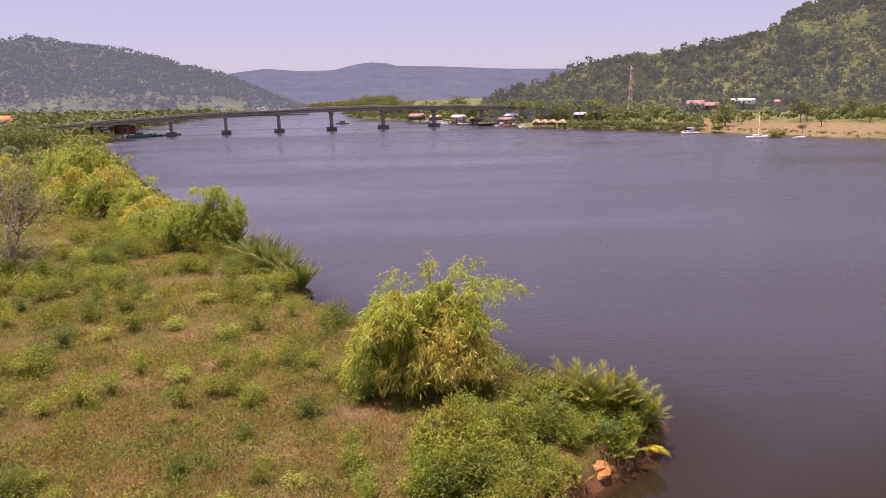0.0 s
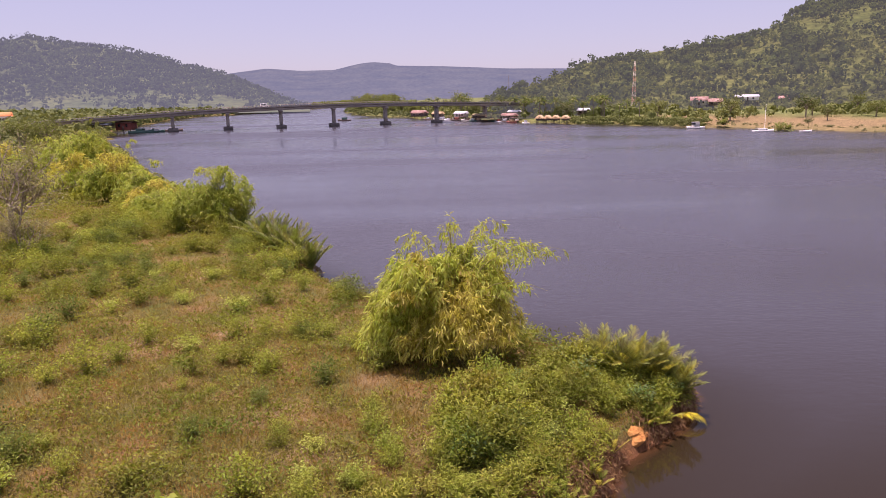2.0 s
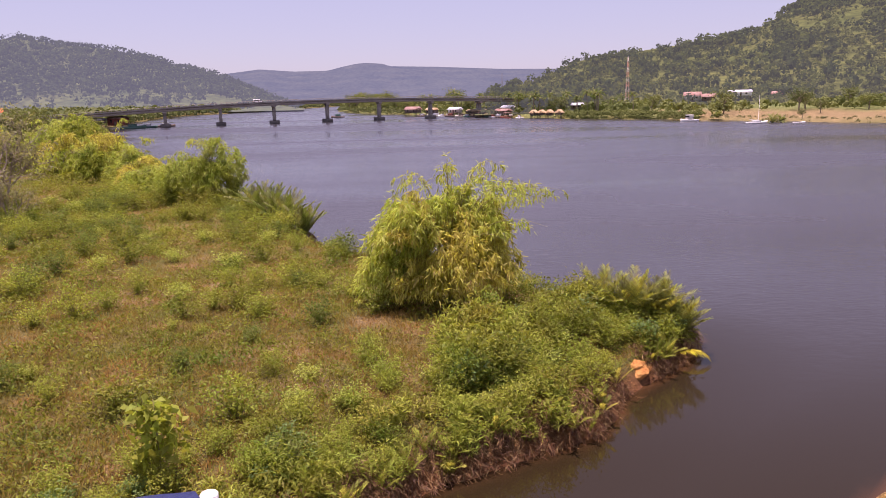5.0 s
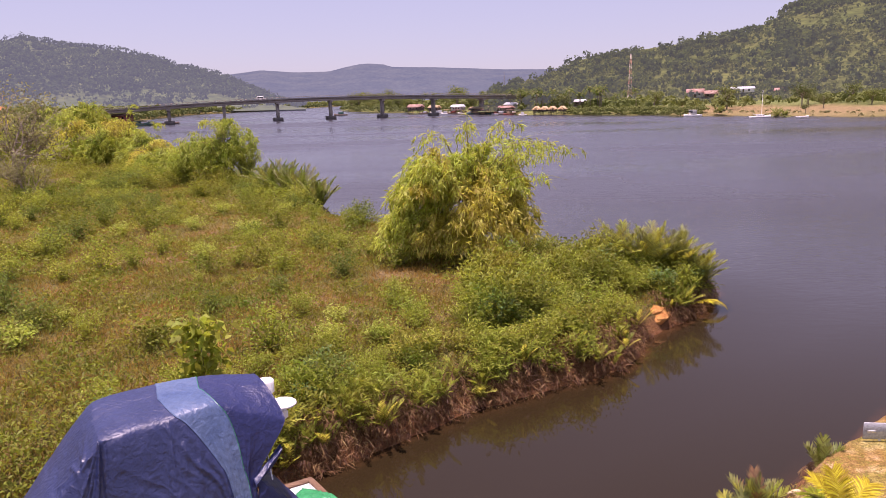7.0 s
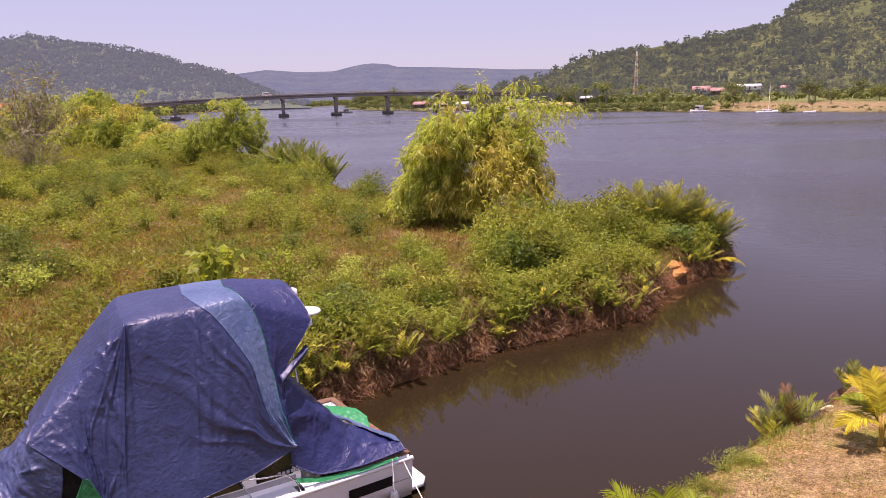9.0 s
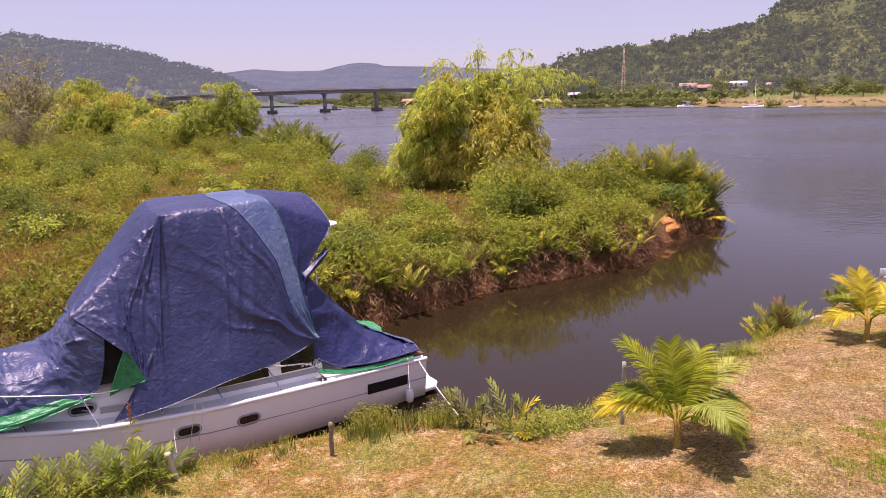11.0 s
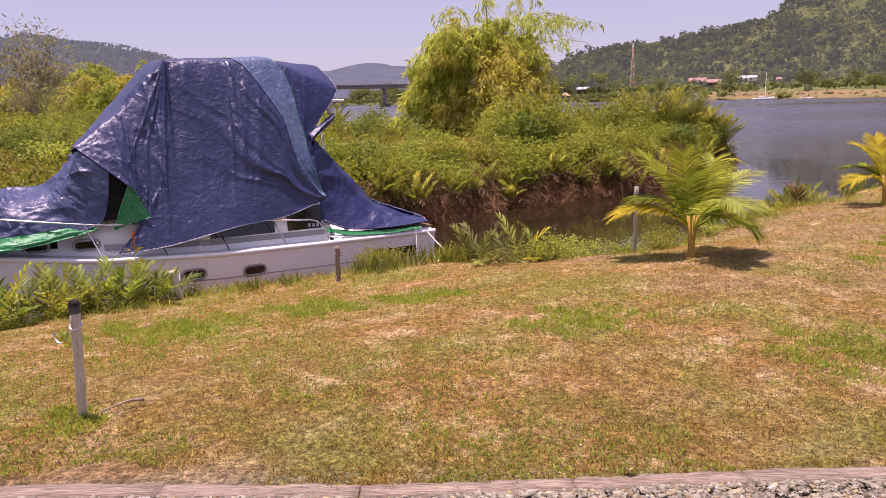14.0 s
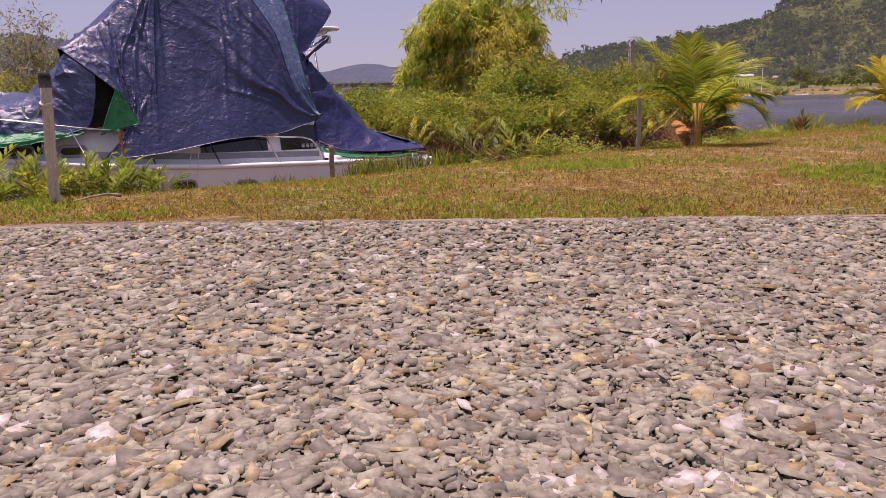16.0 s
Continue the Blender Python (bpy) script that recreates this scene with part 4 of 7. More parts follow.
def sheet(name, sections, mat, label, rows=60, cols=70, wrinkle=0.03, seed=1, thick=0.012, folds=(), patches=False):
    """A draped sheet through the given cross-sections, with creases, folds and thickness."""
    S = np.array(sections, float)
    a = np.linspace(0, 1, len(S))
    b = np.linspace(0, 1, S.shape[1])
    A, B = np.linspace(0, 1, rows), np.linspace(0, 1, cols)

    def smooth_interp(v, x, y, axis):
        y = np.moveaxis(y, axis, 0)
        m = np.gradient(y, x, axis=0)
        k = np.clip(np.searchsorted(x, v, side="right") - 1, 0, len(x) - 2)
        h = x[k + 1] - x[k]
        t = ((v - x[k]) / h).reshape(-1, *([1] * (y.ndim - 1)))
        hh = h.reshape(t.shape)
        tens = 0.55
        out = ((2 * t ** 3 - 3 * t ** 2 + 1) * y[k] + (t ** 3 - 2 * t ** 2 + t) * hh * m[k] * tens + (-2 * t ** 3 + 3 * t ** 2) * y[k + 1] + (t ** 3 - t ** 2) * hh * m[k + 1] * tens)
        return np.moveaxis(out, 0, axis)
    G = smooth_interp(B, b, smooth_interp(A, a, S, 0), 1)
    du, dv = np.gradient(G, axis=0), np.gradient(G, axis=1)
    N = np.cross(du, dv)
    N /= np.linalg.norm(N, axis=2)[..., None] + 1e-9
    N *= -1 if N[rows // 2, cols // 2, 2] < 0 else 1
    AA, BB = np.meshgrid(A, B, indexing="ij")
    edge = np.clip(np.minimum(BB, 1 - BB) * 8, 0.3, 1)
    disp = wrinkle * (0.7 * wave(AA * 3, BB * 3.5, 1.3, seed) + 0.5 * (1 - 2 * np.abs(wave(AA * 4, BB * 3, 0.8, seed + 1))))
    for (a0, b0, a1, b1, amp, w) in folds:
        ux, uy = a1 - a0, b1 - b0
        L2 = ux * ux + uy * uy
        t = np.clip(((AA - a0) * ux + (BB - b0) * uy) / L2, 0, 1)
        dist = np.hypot(AA - a0 - t * ux, BB - b0 - t * uy)
        disp = disp + amp * (1 - 0.8 * t) * np.exp(-dist / (0.8 * w * (0.35 + 0.65 * t)))
    G = G + N * (disp * edge)[..., None]
    if patches:
        return G, N
    i, j = np.meshgrid(np.arange(rows - 1), np.arange(cols - 1), indexing="ij")
    q = np.stack([i * cols + j, i * cols + j + 1, (i + 1) * cols + j + 1, (i + 1) * cols + j], -1).reshape(-1, 4)
    top = b3(G).reshape(-1, 3)
    low = b3(G - N * thick).reshape(-1, 3)
    m = rows * cols
    border = np.concatenate([np.arange(cols - 1), (np.arange(rows - 1) * cols + cols - 1), (rows * cols - 1 - np.arange(cols - 1)), ((rows - 1 - np.arange(rows - 1)) * cols)])
    nxt = np.roll(border, -1)
    rim = np.stack([border, nxt, nxt + m, border + m], -1)
    root = thing(name, BOAT, label, "tarpaulin")
    part("cover", Geo().put(np.vstack([top, low]), np.vstack([q, q[:, ::-1] + m, rim])), mat, root, smooth=True)
    part("hem", Geo().tube(b3(G[:, 0] + N[:, 0] * 0.004), 0.012, 5), mat, root, "rolled hem", smooth=True)
    return G, N


MAIN = [
    [(6.1, 0.06, -0.14), (5.57, 0.3, 0.39), (5.75, 0.34, 0.86), (6.42, 0.78, 1.52), (6.32, 1.5, 1.47), (6.25, 2.3, 1.4), (6.1, 2.8, 0.9), (5.8, 3.0, 0.3)],
    [(5.8, 0.06, -0.15), (5.55, 0.42, 0.6), (5.6, 0.8, 1.45), (5.55, 1.15, 2.1), (5.55, 1.8, 2.2), (5.5, 2.8, 2.1), (5.4, 3.1, 1.0), (5.2, 3.15, 0.0)],
    [(5.2, 0.08, -0.12), (5.1, 0.5, 0.85), (4.92, 0.95, 1.95), (4.76, 1.33, 2.87), (4.68, 2.2, 2.92), (4.56, 3.15, 2.9), (4.6, 3.3, 1.4), (4.6, 3.3, 0.0)],
    [(4.13, 0.12, 0.04), (4.0, 0.5, 0.8), (3.8, 0.95, 1.95), (3.7, 1.42, 2.9), (3.55, 2.3, 3.0), (3.35, 3.3, 2.92), (3.5, 3.4, 1.4), (3.5, 3.3, 0.0)],
    [(3.1, 0.28, 0.1), (2.95, 0.55, 0.85), (2.8, 0.95, 1.9), (2.75, 1.5, 2.93), (2.65, 2.3, 3.0), (2.5, 3.05, 2.95), (2.6, 3.3, 1.4), (2.6, 3.3, 0.0)],
    [(2.3, 0.34, 0.32), (2.32, 0.62, 0.85), (2.2, 0.95, 1.55), (1.46, 1.25, 2.35), (1.5, 2.0, 2.85), (1.5, 2.8, 2.85), (1.7, 3.1, 1.9), (1.9, 3.1, 0.9)]]
rf = np.random.default_rng(19)
FOLDS = [(0.4, 0.43, 0.37, 0.02, 0.14, 0.02), (0.425, 0.42, 0.45, 0.02, -0.05, 0.02)]
for k in range(30):
    a1 = 0.42 + 0.57 * k / 29
    FOLDS.append((1.0, 0.0, a1 + rf.uniform(-0.02, 0.02), 0.04 + 0.42 * math.sin(math.pi * (0.25 + 0.5 * k / 29)) * rf.uniform(0.4, 1.05), rf.uniform(0.03, 0.07), rf.uniform(0.006, 0.01)))
for k in range(9):
    FOLDS.append((0.4, 0.43, 0.02 + 0.48 * k / 8, rf.uniform(0.0, 0.12), rf.uniform(0.035, 0.075) * (1 if k % 2 else -0.7), rf.uniform(0.007, 0.013)))
for k in range(70):
    a0, b0 = rf.uniform(0.02, 0.37), rf.uniform(0.03, 0.5)
    FOLDS.append((a0, b0, a0 + rf.normal() * 0.05, b0 + rf.normal() * 0.09, rf.uniform(0.026, 0.06), 0.008))
for k in range(16):
    a0, b0 = rf.uniform(0.44, 0.72), rf.uniform(0.22, 0.42)
    FOLDS.append((a0, b0, a0 + rf.normal() * 0.02, b0 - rf.uniform(0.12, 0.3), rf.uniform(0.02, 0.045), rf.uniform(0.006, 0.012)))
MG, MN = sheet("tarpaulin", MAIN, TARP, "", 240, 260, 0.013, 3, folds=FOLDS, patches=True)


def grid_at(A, a, b):
    x, y = np.clip(a, 0, 1) * (A.shape[0] - 1), np.clip(b, 0, 1) * (A.shape[1] - 1)
    i, j = np.minimum(x.astype(int), A.shape[0] - 2), np.minimum(y.astype(int), A.shape[1] - 2)
    fx, fy = (x - i)[..., None], (y - j)[..., None]
    return A[i, j] * (1 - fx) * (1 - fy) + A[i + 1, j] * fx * (1 - fy) + A[i, j + 1] * (1 - fx) * fy + A[i + 1, j + 1] * fx * fy


big_sheet = thing("tarpaulin", BOAT, "big blue tarpaulin draped over the boat like a tent", "tarpaulin")


def sheet_part(name, left, right, mat, lift, label="", nu=60, nv=120):
    """A strip of the big sheet between two border lines a(b)."""
    b = np.linspace(0, 1, nv)
    lo = np.interp(b, [q for q, _ in left], [q for _, q in left])
    hi = np.interp(b, [q for q, _ in right], [q for _, q in right])
    t = np.linspace(0, 1, nu)[:, None]
    a = lo + (hi - lo) * t
    B = np.broadcast_to(b, a.shape)
    top = grid_at(MG, a, B) + grid_at(MN, a, B) * lift
    low = top - grid_at(MN, a, B) * 0.012
    i, j = np.meshgrid(np.arange(nu - 1), np.arange(nv - 1), indexing="ij")
    q = np.stack([i * nv + j, i * nv + j + 1, (i + 1) * nv + j + 1, (i + 1) * nv + j], -1).reshape(-1, 4)
    m = nu * nv
    border = np.concatenate([np.arange(nv - 1), (np.arange(nu - 1) * nv + nv - 1), (nu * nv - 1 - np.arange(nv - 1)), ((nu - 1 - np.arange(nu - 1)) * nv)])
    nxt = np.roll(border, -1)
    rim = np.stack([border, nxt, nxt + m, border + m], -1)
    part(name, Geo().put(np.vstack([b3(top).reshape(-1, 3), b3(low).reshape(-1, 3)]), np.vstack([q, q[:, ::-1] + m, rim])), mat, big_sheet, label, smooth=True)


EDGE_A = [(0.0, 0.985), (0.08, 0.94), (0.25, 0.82), (0.43, 0.66), (0.57, 0.6), (1.0, 0.6)]
EDGE_B = [(0.0, 0.995), (0.08, 0.975), (0.25, 0.93), (0.43, 0.83), (0.57, 0.77), (1.0, 0.77)]
sheet_part("cover", [(0, 0.0), (1, 0.0)], [(b, a + 0.02) for b, a in EDGE_A], TARP, 0.0, nu=150, nv=190)
sheet_part("faded_band", EDGE_A, EDGE_B, TARP_PALE, 0.012, "pale faded strip of sheet with a green hem", nu=26, nv=130)
sheet_part("aft_cover", [(b, a - 0.02) for b, a in EDGE_B], [(0, 1.0), (1, 1.0)], TARP_DARK, -0.002, "darker navy end of the sheet", nu=40, nv=150)
hem = np.array([b for b, _ in EDGE_B])
hb = np.linspace(0.03, 0.75, 90)
ha = np.interp(hb, hem, [a for _, a in EDGE_B])
part("hem", Geo().tube(b3(grid_at(MG, ha, hb) + grid_at(MN, ha, hb) * 0.01), 0.006, 5), TARP_GREEN, big_sheet, "green hem cord")
AFT = [
    [(2.5, 0.62, 0.0), (2.4, 0.75, 0.8), (2.15, 1.05, 1.4), (2.1, 1.8, 1.5), (2.1, 2.6, 1.35), (2.1, 3.3, 0.5)],
    [(1.95, 0.2, -0.28), (1.8, 0.6, 0.3), (1.65, 1.0, 0.85), (1.55, 1.9, 0.9), (1.4, 2.7, 0.5), (1.2, 3.5, -0.2)],
    [(1.1, 0.12, -0.36), (1.0, 0.5, -0.1), (0.95, 1.0, 0.05), (0.8, 1.6, -0.08), (0.75, 2.3, -0.28), (0.6, 3.1, -0.5)],
    [(0.08, 0.15, -0.36), (0.08, 0.45, -0.3), (0.06, 0.72, -0.31), (0.1, 1.0, -0.4), (0.2, 1.4, -0.5), (0.35, 1.8, -0.6)]]
sheet("tarpaulin", AFT, TARP_DARK, "navy tarpaulin sagging over the cockpit", 50, 60, 0.045, 8, folds=[(0.0, 0.2, 0.9, 0.5, 0.08, 0.05), (0.0, 0.4, 1.0, 0.15, 0.07, 0.05)])
FORE = [
    [(6.02, 0.5, 1.12), (6.36, 0.78, 1.45), (6.27, 1.5, 1.4), (6.2, 2.3, 1.33), (6.05, 2.8, 0.8)],
    [(6.08, 0.43, 0.74), (6.55, 0.72, 1.08), (6.55, 1.5, 1.1), (6.5, 2.3, 1.0), (6.4, 2.8, 0.55)],
    [(6.26, 0.4, 0.32), (6.75, 0.66, 0.74), (6.85, 1.5, 0.88), (6.8, 2.3, 0.8), (6.7, 2.8, 0.4)],
    [(7.3, 0.36, 0.1), (7.4, 0.7, 0.62), (7.45, 1.5, 0.86), (7.4, 2.2, 0.78), (7.2, 2.7, 0.3)],
    [(8.5, 0.75, 0.15), (8.6, 0.95, 0.6), (8.6, 1.5, 0.8), (8.5, 2.1, 0.6), (8.4, 2.5, 0.2)]]
fc = np.random.default_rng(23)
CRUMPLE = [(a, b, a + fc.normal() * 0.12, b + fc.normal() * 0.14, fc.uniform(0.025, 0.06), 0.02) for a, b in fc.uniform(0.05, 0.95, (46, 2))]
sheet("tarpaulin", FORE, TARP_FADED, "faded blue tarpaulin crumpled over the foredeck", 90, 80, 0.035, 21, folds=CRUMPLE)

AFT_BAND = [[(1.3, 1.8, 0.3), (0.9, 1.35, 0.1), (0.48, 0.8, -0.08), (0.1, 0.35, -0.26)], [(1.05, 2.15, 0.02), (0.7, 1.65, -0.06), (0.36, 1.1, -0.2), (0.04, 0.7, -0.27)], [(0.82, 2.5, -0.25), (0.5, 1.95, -0.24), (0.24, 1.4, -0.34), (0.0, 0.95, -0.37)]]
sheet("tarpaulin", AFT_BAND, TARP_PALE, "faded pale blue sheet folded over the cockpit", 24, 50, 0.035, 44)

# ---- plants ----


def bamboo_clump(name, x, y, radius, high, leaves_n, label, seed, mat=None, big=1.0, wispy=11, lobes=None, wands=None):
    """A clump of arching canes with a domed mass of hanging leaf sprays, and a few long wands above it."""
    r = np.random.default_rng(seed)
    z = float(height(np.array([x]), np.array([y]))[0])
    root = thing(name, pose(x, y, z - 0.05), label, "bamboo")
    fol, wisp = Geo(), Geo()
    if lobes is None:
        unit = [(-0.4, 0.1, 0.45, 0.5, 0.42, 0), (0.35, -0.1, 0.42, 0.52, 0.42, 1), (0, 0.1, 0.66, 0.5, 0.33, 0), (0.62, 0, 0.3, 0.36, 0.3, 0), (-0.66, 0, 0.3, 0.36, 0.28, 1), (-0.1, -0.3, 0.36, 0.5, 0.34, 1)]
        lobes = [((a + r.normal() * 0.1) * radius, b * radius, (c + r.normal() * 0.04) * high, d * radius, d * 0.9 * radius, e * high, f) for a, b, c, d, e, f in unit]
    n = 26
    for k in range(n):
        az, out = r.uniform(0, 2 * np.pi), radius * 0.85 * math.sqrt(r.uniform())
        hgt = 0.85 * high * math.sqrt(1 - 0.7 * (out / radius) ** 2)
        wand = k < wispy
        if wand:
            hgt, out = high * r.uniform(0.85, 1.1), radius * r.uniform(0.2, 1.0)
            if wands:
                az, out, hgt = wands[k % len(wands)]
                az, out, hgt = az + r.normal() * 0.15, out * r.uniform(0.85, 1.1), hgt * r.uniform(0.92, 1.05)
        t = np.linspace(0, 1, 9)
        pts = np.stack([out * np.cos(az) * t ** 1.7, out * np.sin(az) * t ** 1.7, hgt * np.sin(t * 1.9) / 0.96], 1)
        part("cane", Geo().tube(pts, np.linspace(0.035, 0.006, 9), 4, cap=False), STEM, root)
        if wand:
            s = 15
            st = r.uniform(0.38, 1.0, s)
            sp = np.stack([np.interp(st, t, pts[:, i]) for i in range(3)], 1)
            spray(wisp, sp + r.normal(size=(s, 3)) * 0.1, 9, 0.6, big * 0.9, r)
    lob = np.array(lobes, float)
    share = lob[:, 3] * lob[:, 5]
    s = leaves_n // 14
    lob = lob[r.choice(len(lob), s, p=share / share.sum())]
    u = r.normal(size=(s, 3))
    u /= np.linalg.norm(u, axis=1)[:, None]
    u[:, 2] = np.abs(u[:, 2]) * 1.3 - 0.45
    rad = r.uniform(0.5, 1.12, s)[:, None] * (0.85 + 0.2 * wave(np.arctan2(u[:, 1], u[:, 0]) * 2, u[:, 2] * 3, 2.0, seed))[:, None]
    c = u * rad * lob[:, 3:6] + lob[:, :3]
    ok = c[:, 2] > 0.55
    young = (lob[:, 6] > 0.5) & ok
    fresh = Geo()
    spray(fol, c[ok & ~young], 14, 0.62, big, r)
    spray(fresh, c[young], 14, 0.62, big, r)
    part("foliage", fol, mat or LEAF_BAMBOO, root)
    part("young_foliage", fresh, LEAF_YOUNG if mat is None else LEAF_SHRUB, root, "fresher lighter leaves")
    if wisp.n:
        part("wand_leaves", wisp, LEAF_YOUNG, root, "thin leafy wands arching above the clump")
    return root


def spray(geo, starts, count, length, big, r):
    """Drooping twigs of narrow hanging leaves."""
    s = len(starts)
    d = r.normal(size=(s, 3)) * [1, 1, 0.3] + np.hstack([starts[:, :2], np.zeros((s, 1))]) * 0.12
    d /= np.linalg.norm(d, axis=1)[:, None]
    ln = r.uniform(0.5, 1.2, s) * length
    u = r.uniform(0, 1, (s, count))
    pos = starts[:, None] + d[:, None] * (ln[:, None] * u)[..., None]
    pos[..., 2] -= ln[:, None] * u ** 2 * r.uniform(0.5, 1.2, (s, 1))
    pos = pos.reshape(-1, 3) + r.normal(size=(s * count, 3)) * 0.05
    ax = np.repeat(d, count, axis=0) * 0.5 + r.normal(size=(s * count, 3)) * 0.5 + [0, 0, -0.75]
    ok = pos[:, 2] > 0.12
    geo.leaves(pos[ok], ax[ok], big * r.uniform(0.25, 0.5, ok.sum()), big * r.uniform(0.05, 0.088, ok.sum()), 0.1, 0.1, r)


def shrub_meshes(seed, leaves_n, wide, high, leaf, mat, stems=13, narrow=0.36, dry=0.0):
    """A bush of leaning stems, each ending in a tuft of upright leaves, thinner below."""
    r = np.random.default_rng(seed)
    st, fo = Geo(), Geo()
    m = leaves_n // stems
    for k in range(stems):
        az, lean = k * 2.4 + r.normal() * 0.3, math.sqrt((k + 0.5) / stems) * r.uniform(0.8, 1.1)
        top = np.array([wide / 2 * lean * math.cos(az), wide / 2 * lean * math.sin(az), high * r.uniform(0.7, 1.05) * (1 - 0.45 * lean ** 2)])
        t = np.linspace(0, 1, 4)[:, None]
        pts = top * np.hstack([t ** 1.3, t ** 1.3, t]) + r.normal(size=(4, 3)) * 0.02 * wide * t
        st.tube(pts, np.linspace(0.012, 0.004, 4), 3, cap=False)
        u = 1 - 0.85 * r.uniform(0, 1, m) ** 1.8
        spread = wide * (0.035 + 0.05 * u)[:, None]
        p = np.stack([np.interp(u, t[:, 0], pts[:, i]) for i in range(3)], 1) + r.normal(size=(m, 3)) * spread * [1, 1, 0.8]
        ax = r.normal(size=(m, 3)) * [0.9, 0.9, 0.5] + [0, 0, 0.55] + top * 0.2
        p[:, 2] = np.maximum(p[:, 2], 0.03)
        fo.leaves(p, ax, r.uniform(0.6, 1.2, m) * leaf, r.uniform(0.8, 1.25, m) * narrow * leaf, 0.18, 0.25, r)
    return st.mesh("woody_stem", STEM), fo.mesh("foliage", mat)


def shrub_set(name, kinds, places, label, group):
    """Repeats of a shrub at places (x, y, scale, turn, kind)."""
    for x, y, s, a, k in places:
        st, fo = kinds[int(k) % len(kinds)]
        z = float(height(np.array([x]), np.array([y]))[0])
        m = pose(x, y, z - 0.03, 0, 0, a)
        root = thing(name, m, label, "shrub", group)
        root.scale = (s, s, s * (0.85 + 0.3 * ((a * 7.3) % 1)))
        part("woody_stem", st, None, root)
        part("foliage", fo, None, root)


def feather_plant(name, m, label, category, mats, fronds, length, leaf, width, seed, rise=(0.7, 1.45), bend=(0.5, 1.3), count=26, lift=0.1, hang=0.2, group="", stalk=0.15, thick=0.012, dead=0, spread=1.0, own=()):
    """A rosette of feather leaves, each a part."""
    r = np.random.default_rng(seed)
    root = thing(name, m, label, category, group)
    for az, size, up, down, mat in own:
        g = Geo().frond((0.04 * math.cos(az), 0.04 * math.sin(az), 0.0), az, length * size, up, down, count, leaf, width, r, stalk=stalk, lift=lift, hang=hang, thick=thick)
        part("frond", g, mat, root)
    for k in range(fronds):
        az = 2 * np.pi * (k * 0.381966 + r.uniform(-0.04, 0.04))
        f = k / max(fronds - 1, 1)
        g = Geo().frond((0.04 * math.cos(az), 0.04 * math.sin(az), 0.0), az, length * r.uniform(0.75, 1.1), rise[1] + (rise[0] - rise[1]) * f + r.uniform(-0.1, 0.1), r.uniform(*bend), count,
                        leaf, width, r, stalk=stalk, lift=lift, hang=hang, thick=thick, twist=r.uniform(-0.3, 0.3), spread=spread)
        part("frond", g, mats[k % len(mats)], root)
    for k in range(dead):
        az = r.uniform(0, 2 * np.pi)
        g = Geo().frond((0, 0, 0.05), az, length * r.uniform(0.5, 0.8), r.uniform(0.2, 0.6), r.uniform(1.2, 1.8), count // 2, leaf * 0.7, width, r, stalk=stalk, lift=-0.2, hang=0.6, thick=thick)
        part("frond", g, LEAF_DEAD, root, "withered brown frond")
    return root


def gz(x, y):
    return float(height(np.array([float(x)]), np.array([float(y)]))[0])


# large clumps on the far side of the creek
MOUND = [(-2.6, 0.9, 2.9, 2.1, 2.0, 2.6, 1), (0.8, -0.7, 2.5, 2.4, 2.1, 2.5, 0), (-0.9, 0.7, 4.1, 1.9, 1.8, 1.9, 1), (2.0, 0.4, 2.5, 1.6, 1.7, 2.3, 0), (-1.2, -1.0, 1.8, 1.8, 1.5, 1.8, 0), (0.5, 0.2, 4.0, 1.7, 1.6, 1.7, 0), (-3.2, 0.3, 1.6, 1.7, 1.5, 1.6, 1), (1.8, 0.3, 4.5, 1.2, 1.2, 1.2, 1), (-2.3, 0.6, 4.9, 1.1, 1.1, 1.2, 1)]
rt = np.random.default_rng(70)
TUFTS = [(rt.uniform(-3.4, 2.6), rt.uniform(-1.6, 1.2), rt.uniform(3.6, 5.6), rt.uniform(0.45, 0.8), rt.uniform(0.45, 0.8), rt.uniform(0.7, 1.3), k % 2) for k in range(20)]
WANDS = [(2.9, 2.6, 6.6), (1.6, 1.2, 6.9), (0.0, 5.0, 6.2), (0.3, 4.2, 6.6), (-0.2, 4.4, 5.8), (0.6, 3.2, 6.9), (0.1, 5.6, 5.6), (0.9, 2.6, 6.4), (2.2, 2.6, 6.4), (-0.4, 5.2, 5.0)]
bamboo_clump("bamboo_clump", -1.9, 38.8, 4.7, 6.3, 34000, "dense yellow-green bamboo clump with drooping leaves by the water", 5, wispy=17, lobes=MOUND + TUFTS, wands=WANDS)
bamboo_clump("bamboo_clump", -25.8, 78.5, 4.4, 7.2, 15000, "tall light green bamboo clump on the river bank", 6, LEAF_BRIGHT, big=1.1, wispy=5,
             lobes=[(-2.6, 0.5, 3.6, 2.6, 2.2, 2.6, 0), (0.6, -0.5, 3.0, 2.5, 2.2, 2.8, 1), (-4.8, 0.8, 2.6, 2.2, 2.2, 1.9, 0), (0.4, 0.4, 6.0, 1.3, 1.4, 1.9, 0), (1.9, 0.2, 4.2, 1.7, 1.7, 2.8, 0), (-1.2, -0.5, 4.2, 1.7, 1.6, 1.8, 0)])
bamboo_clump("bamboo_clump", -58.6, 119, 6.2, 11.2, 20000, "broad light green bamboo clump on the bank", 7, LEAF_BRIGHT, big=1.5, wispy=0)
bamboo_clump("bamboo_clump", -46.4, 104, 4.6, 8.0, 13000, "yellowish bamboo clump on the bank", 8, big=1.3, wispy=1)
bamboo_clump("bamboo_clump", -35, 86, 4.0, 4.4, 5000, "low light green bamboo clump on the bank", 9, LEAF_BRIGHT, big=1.4, wispy=0)
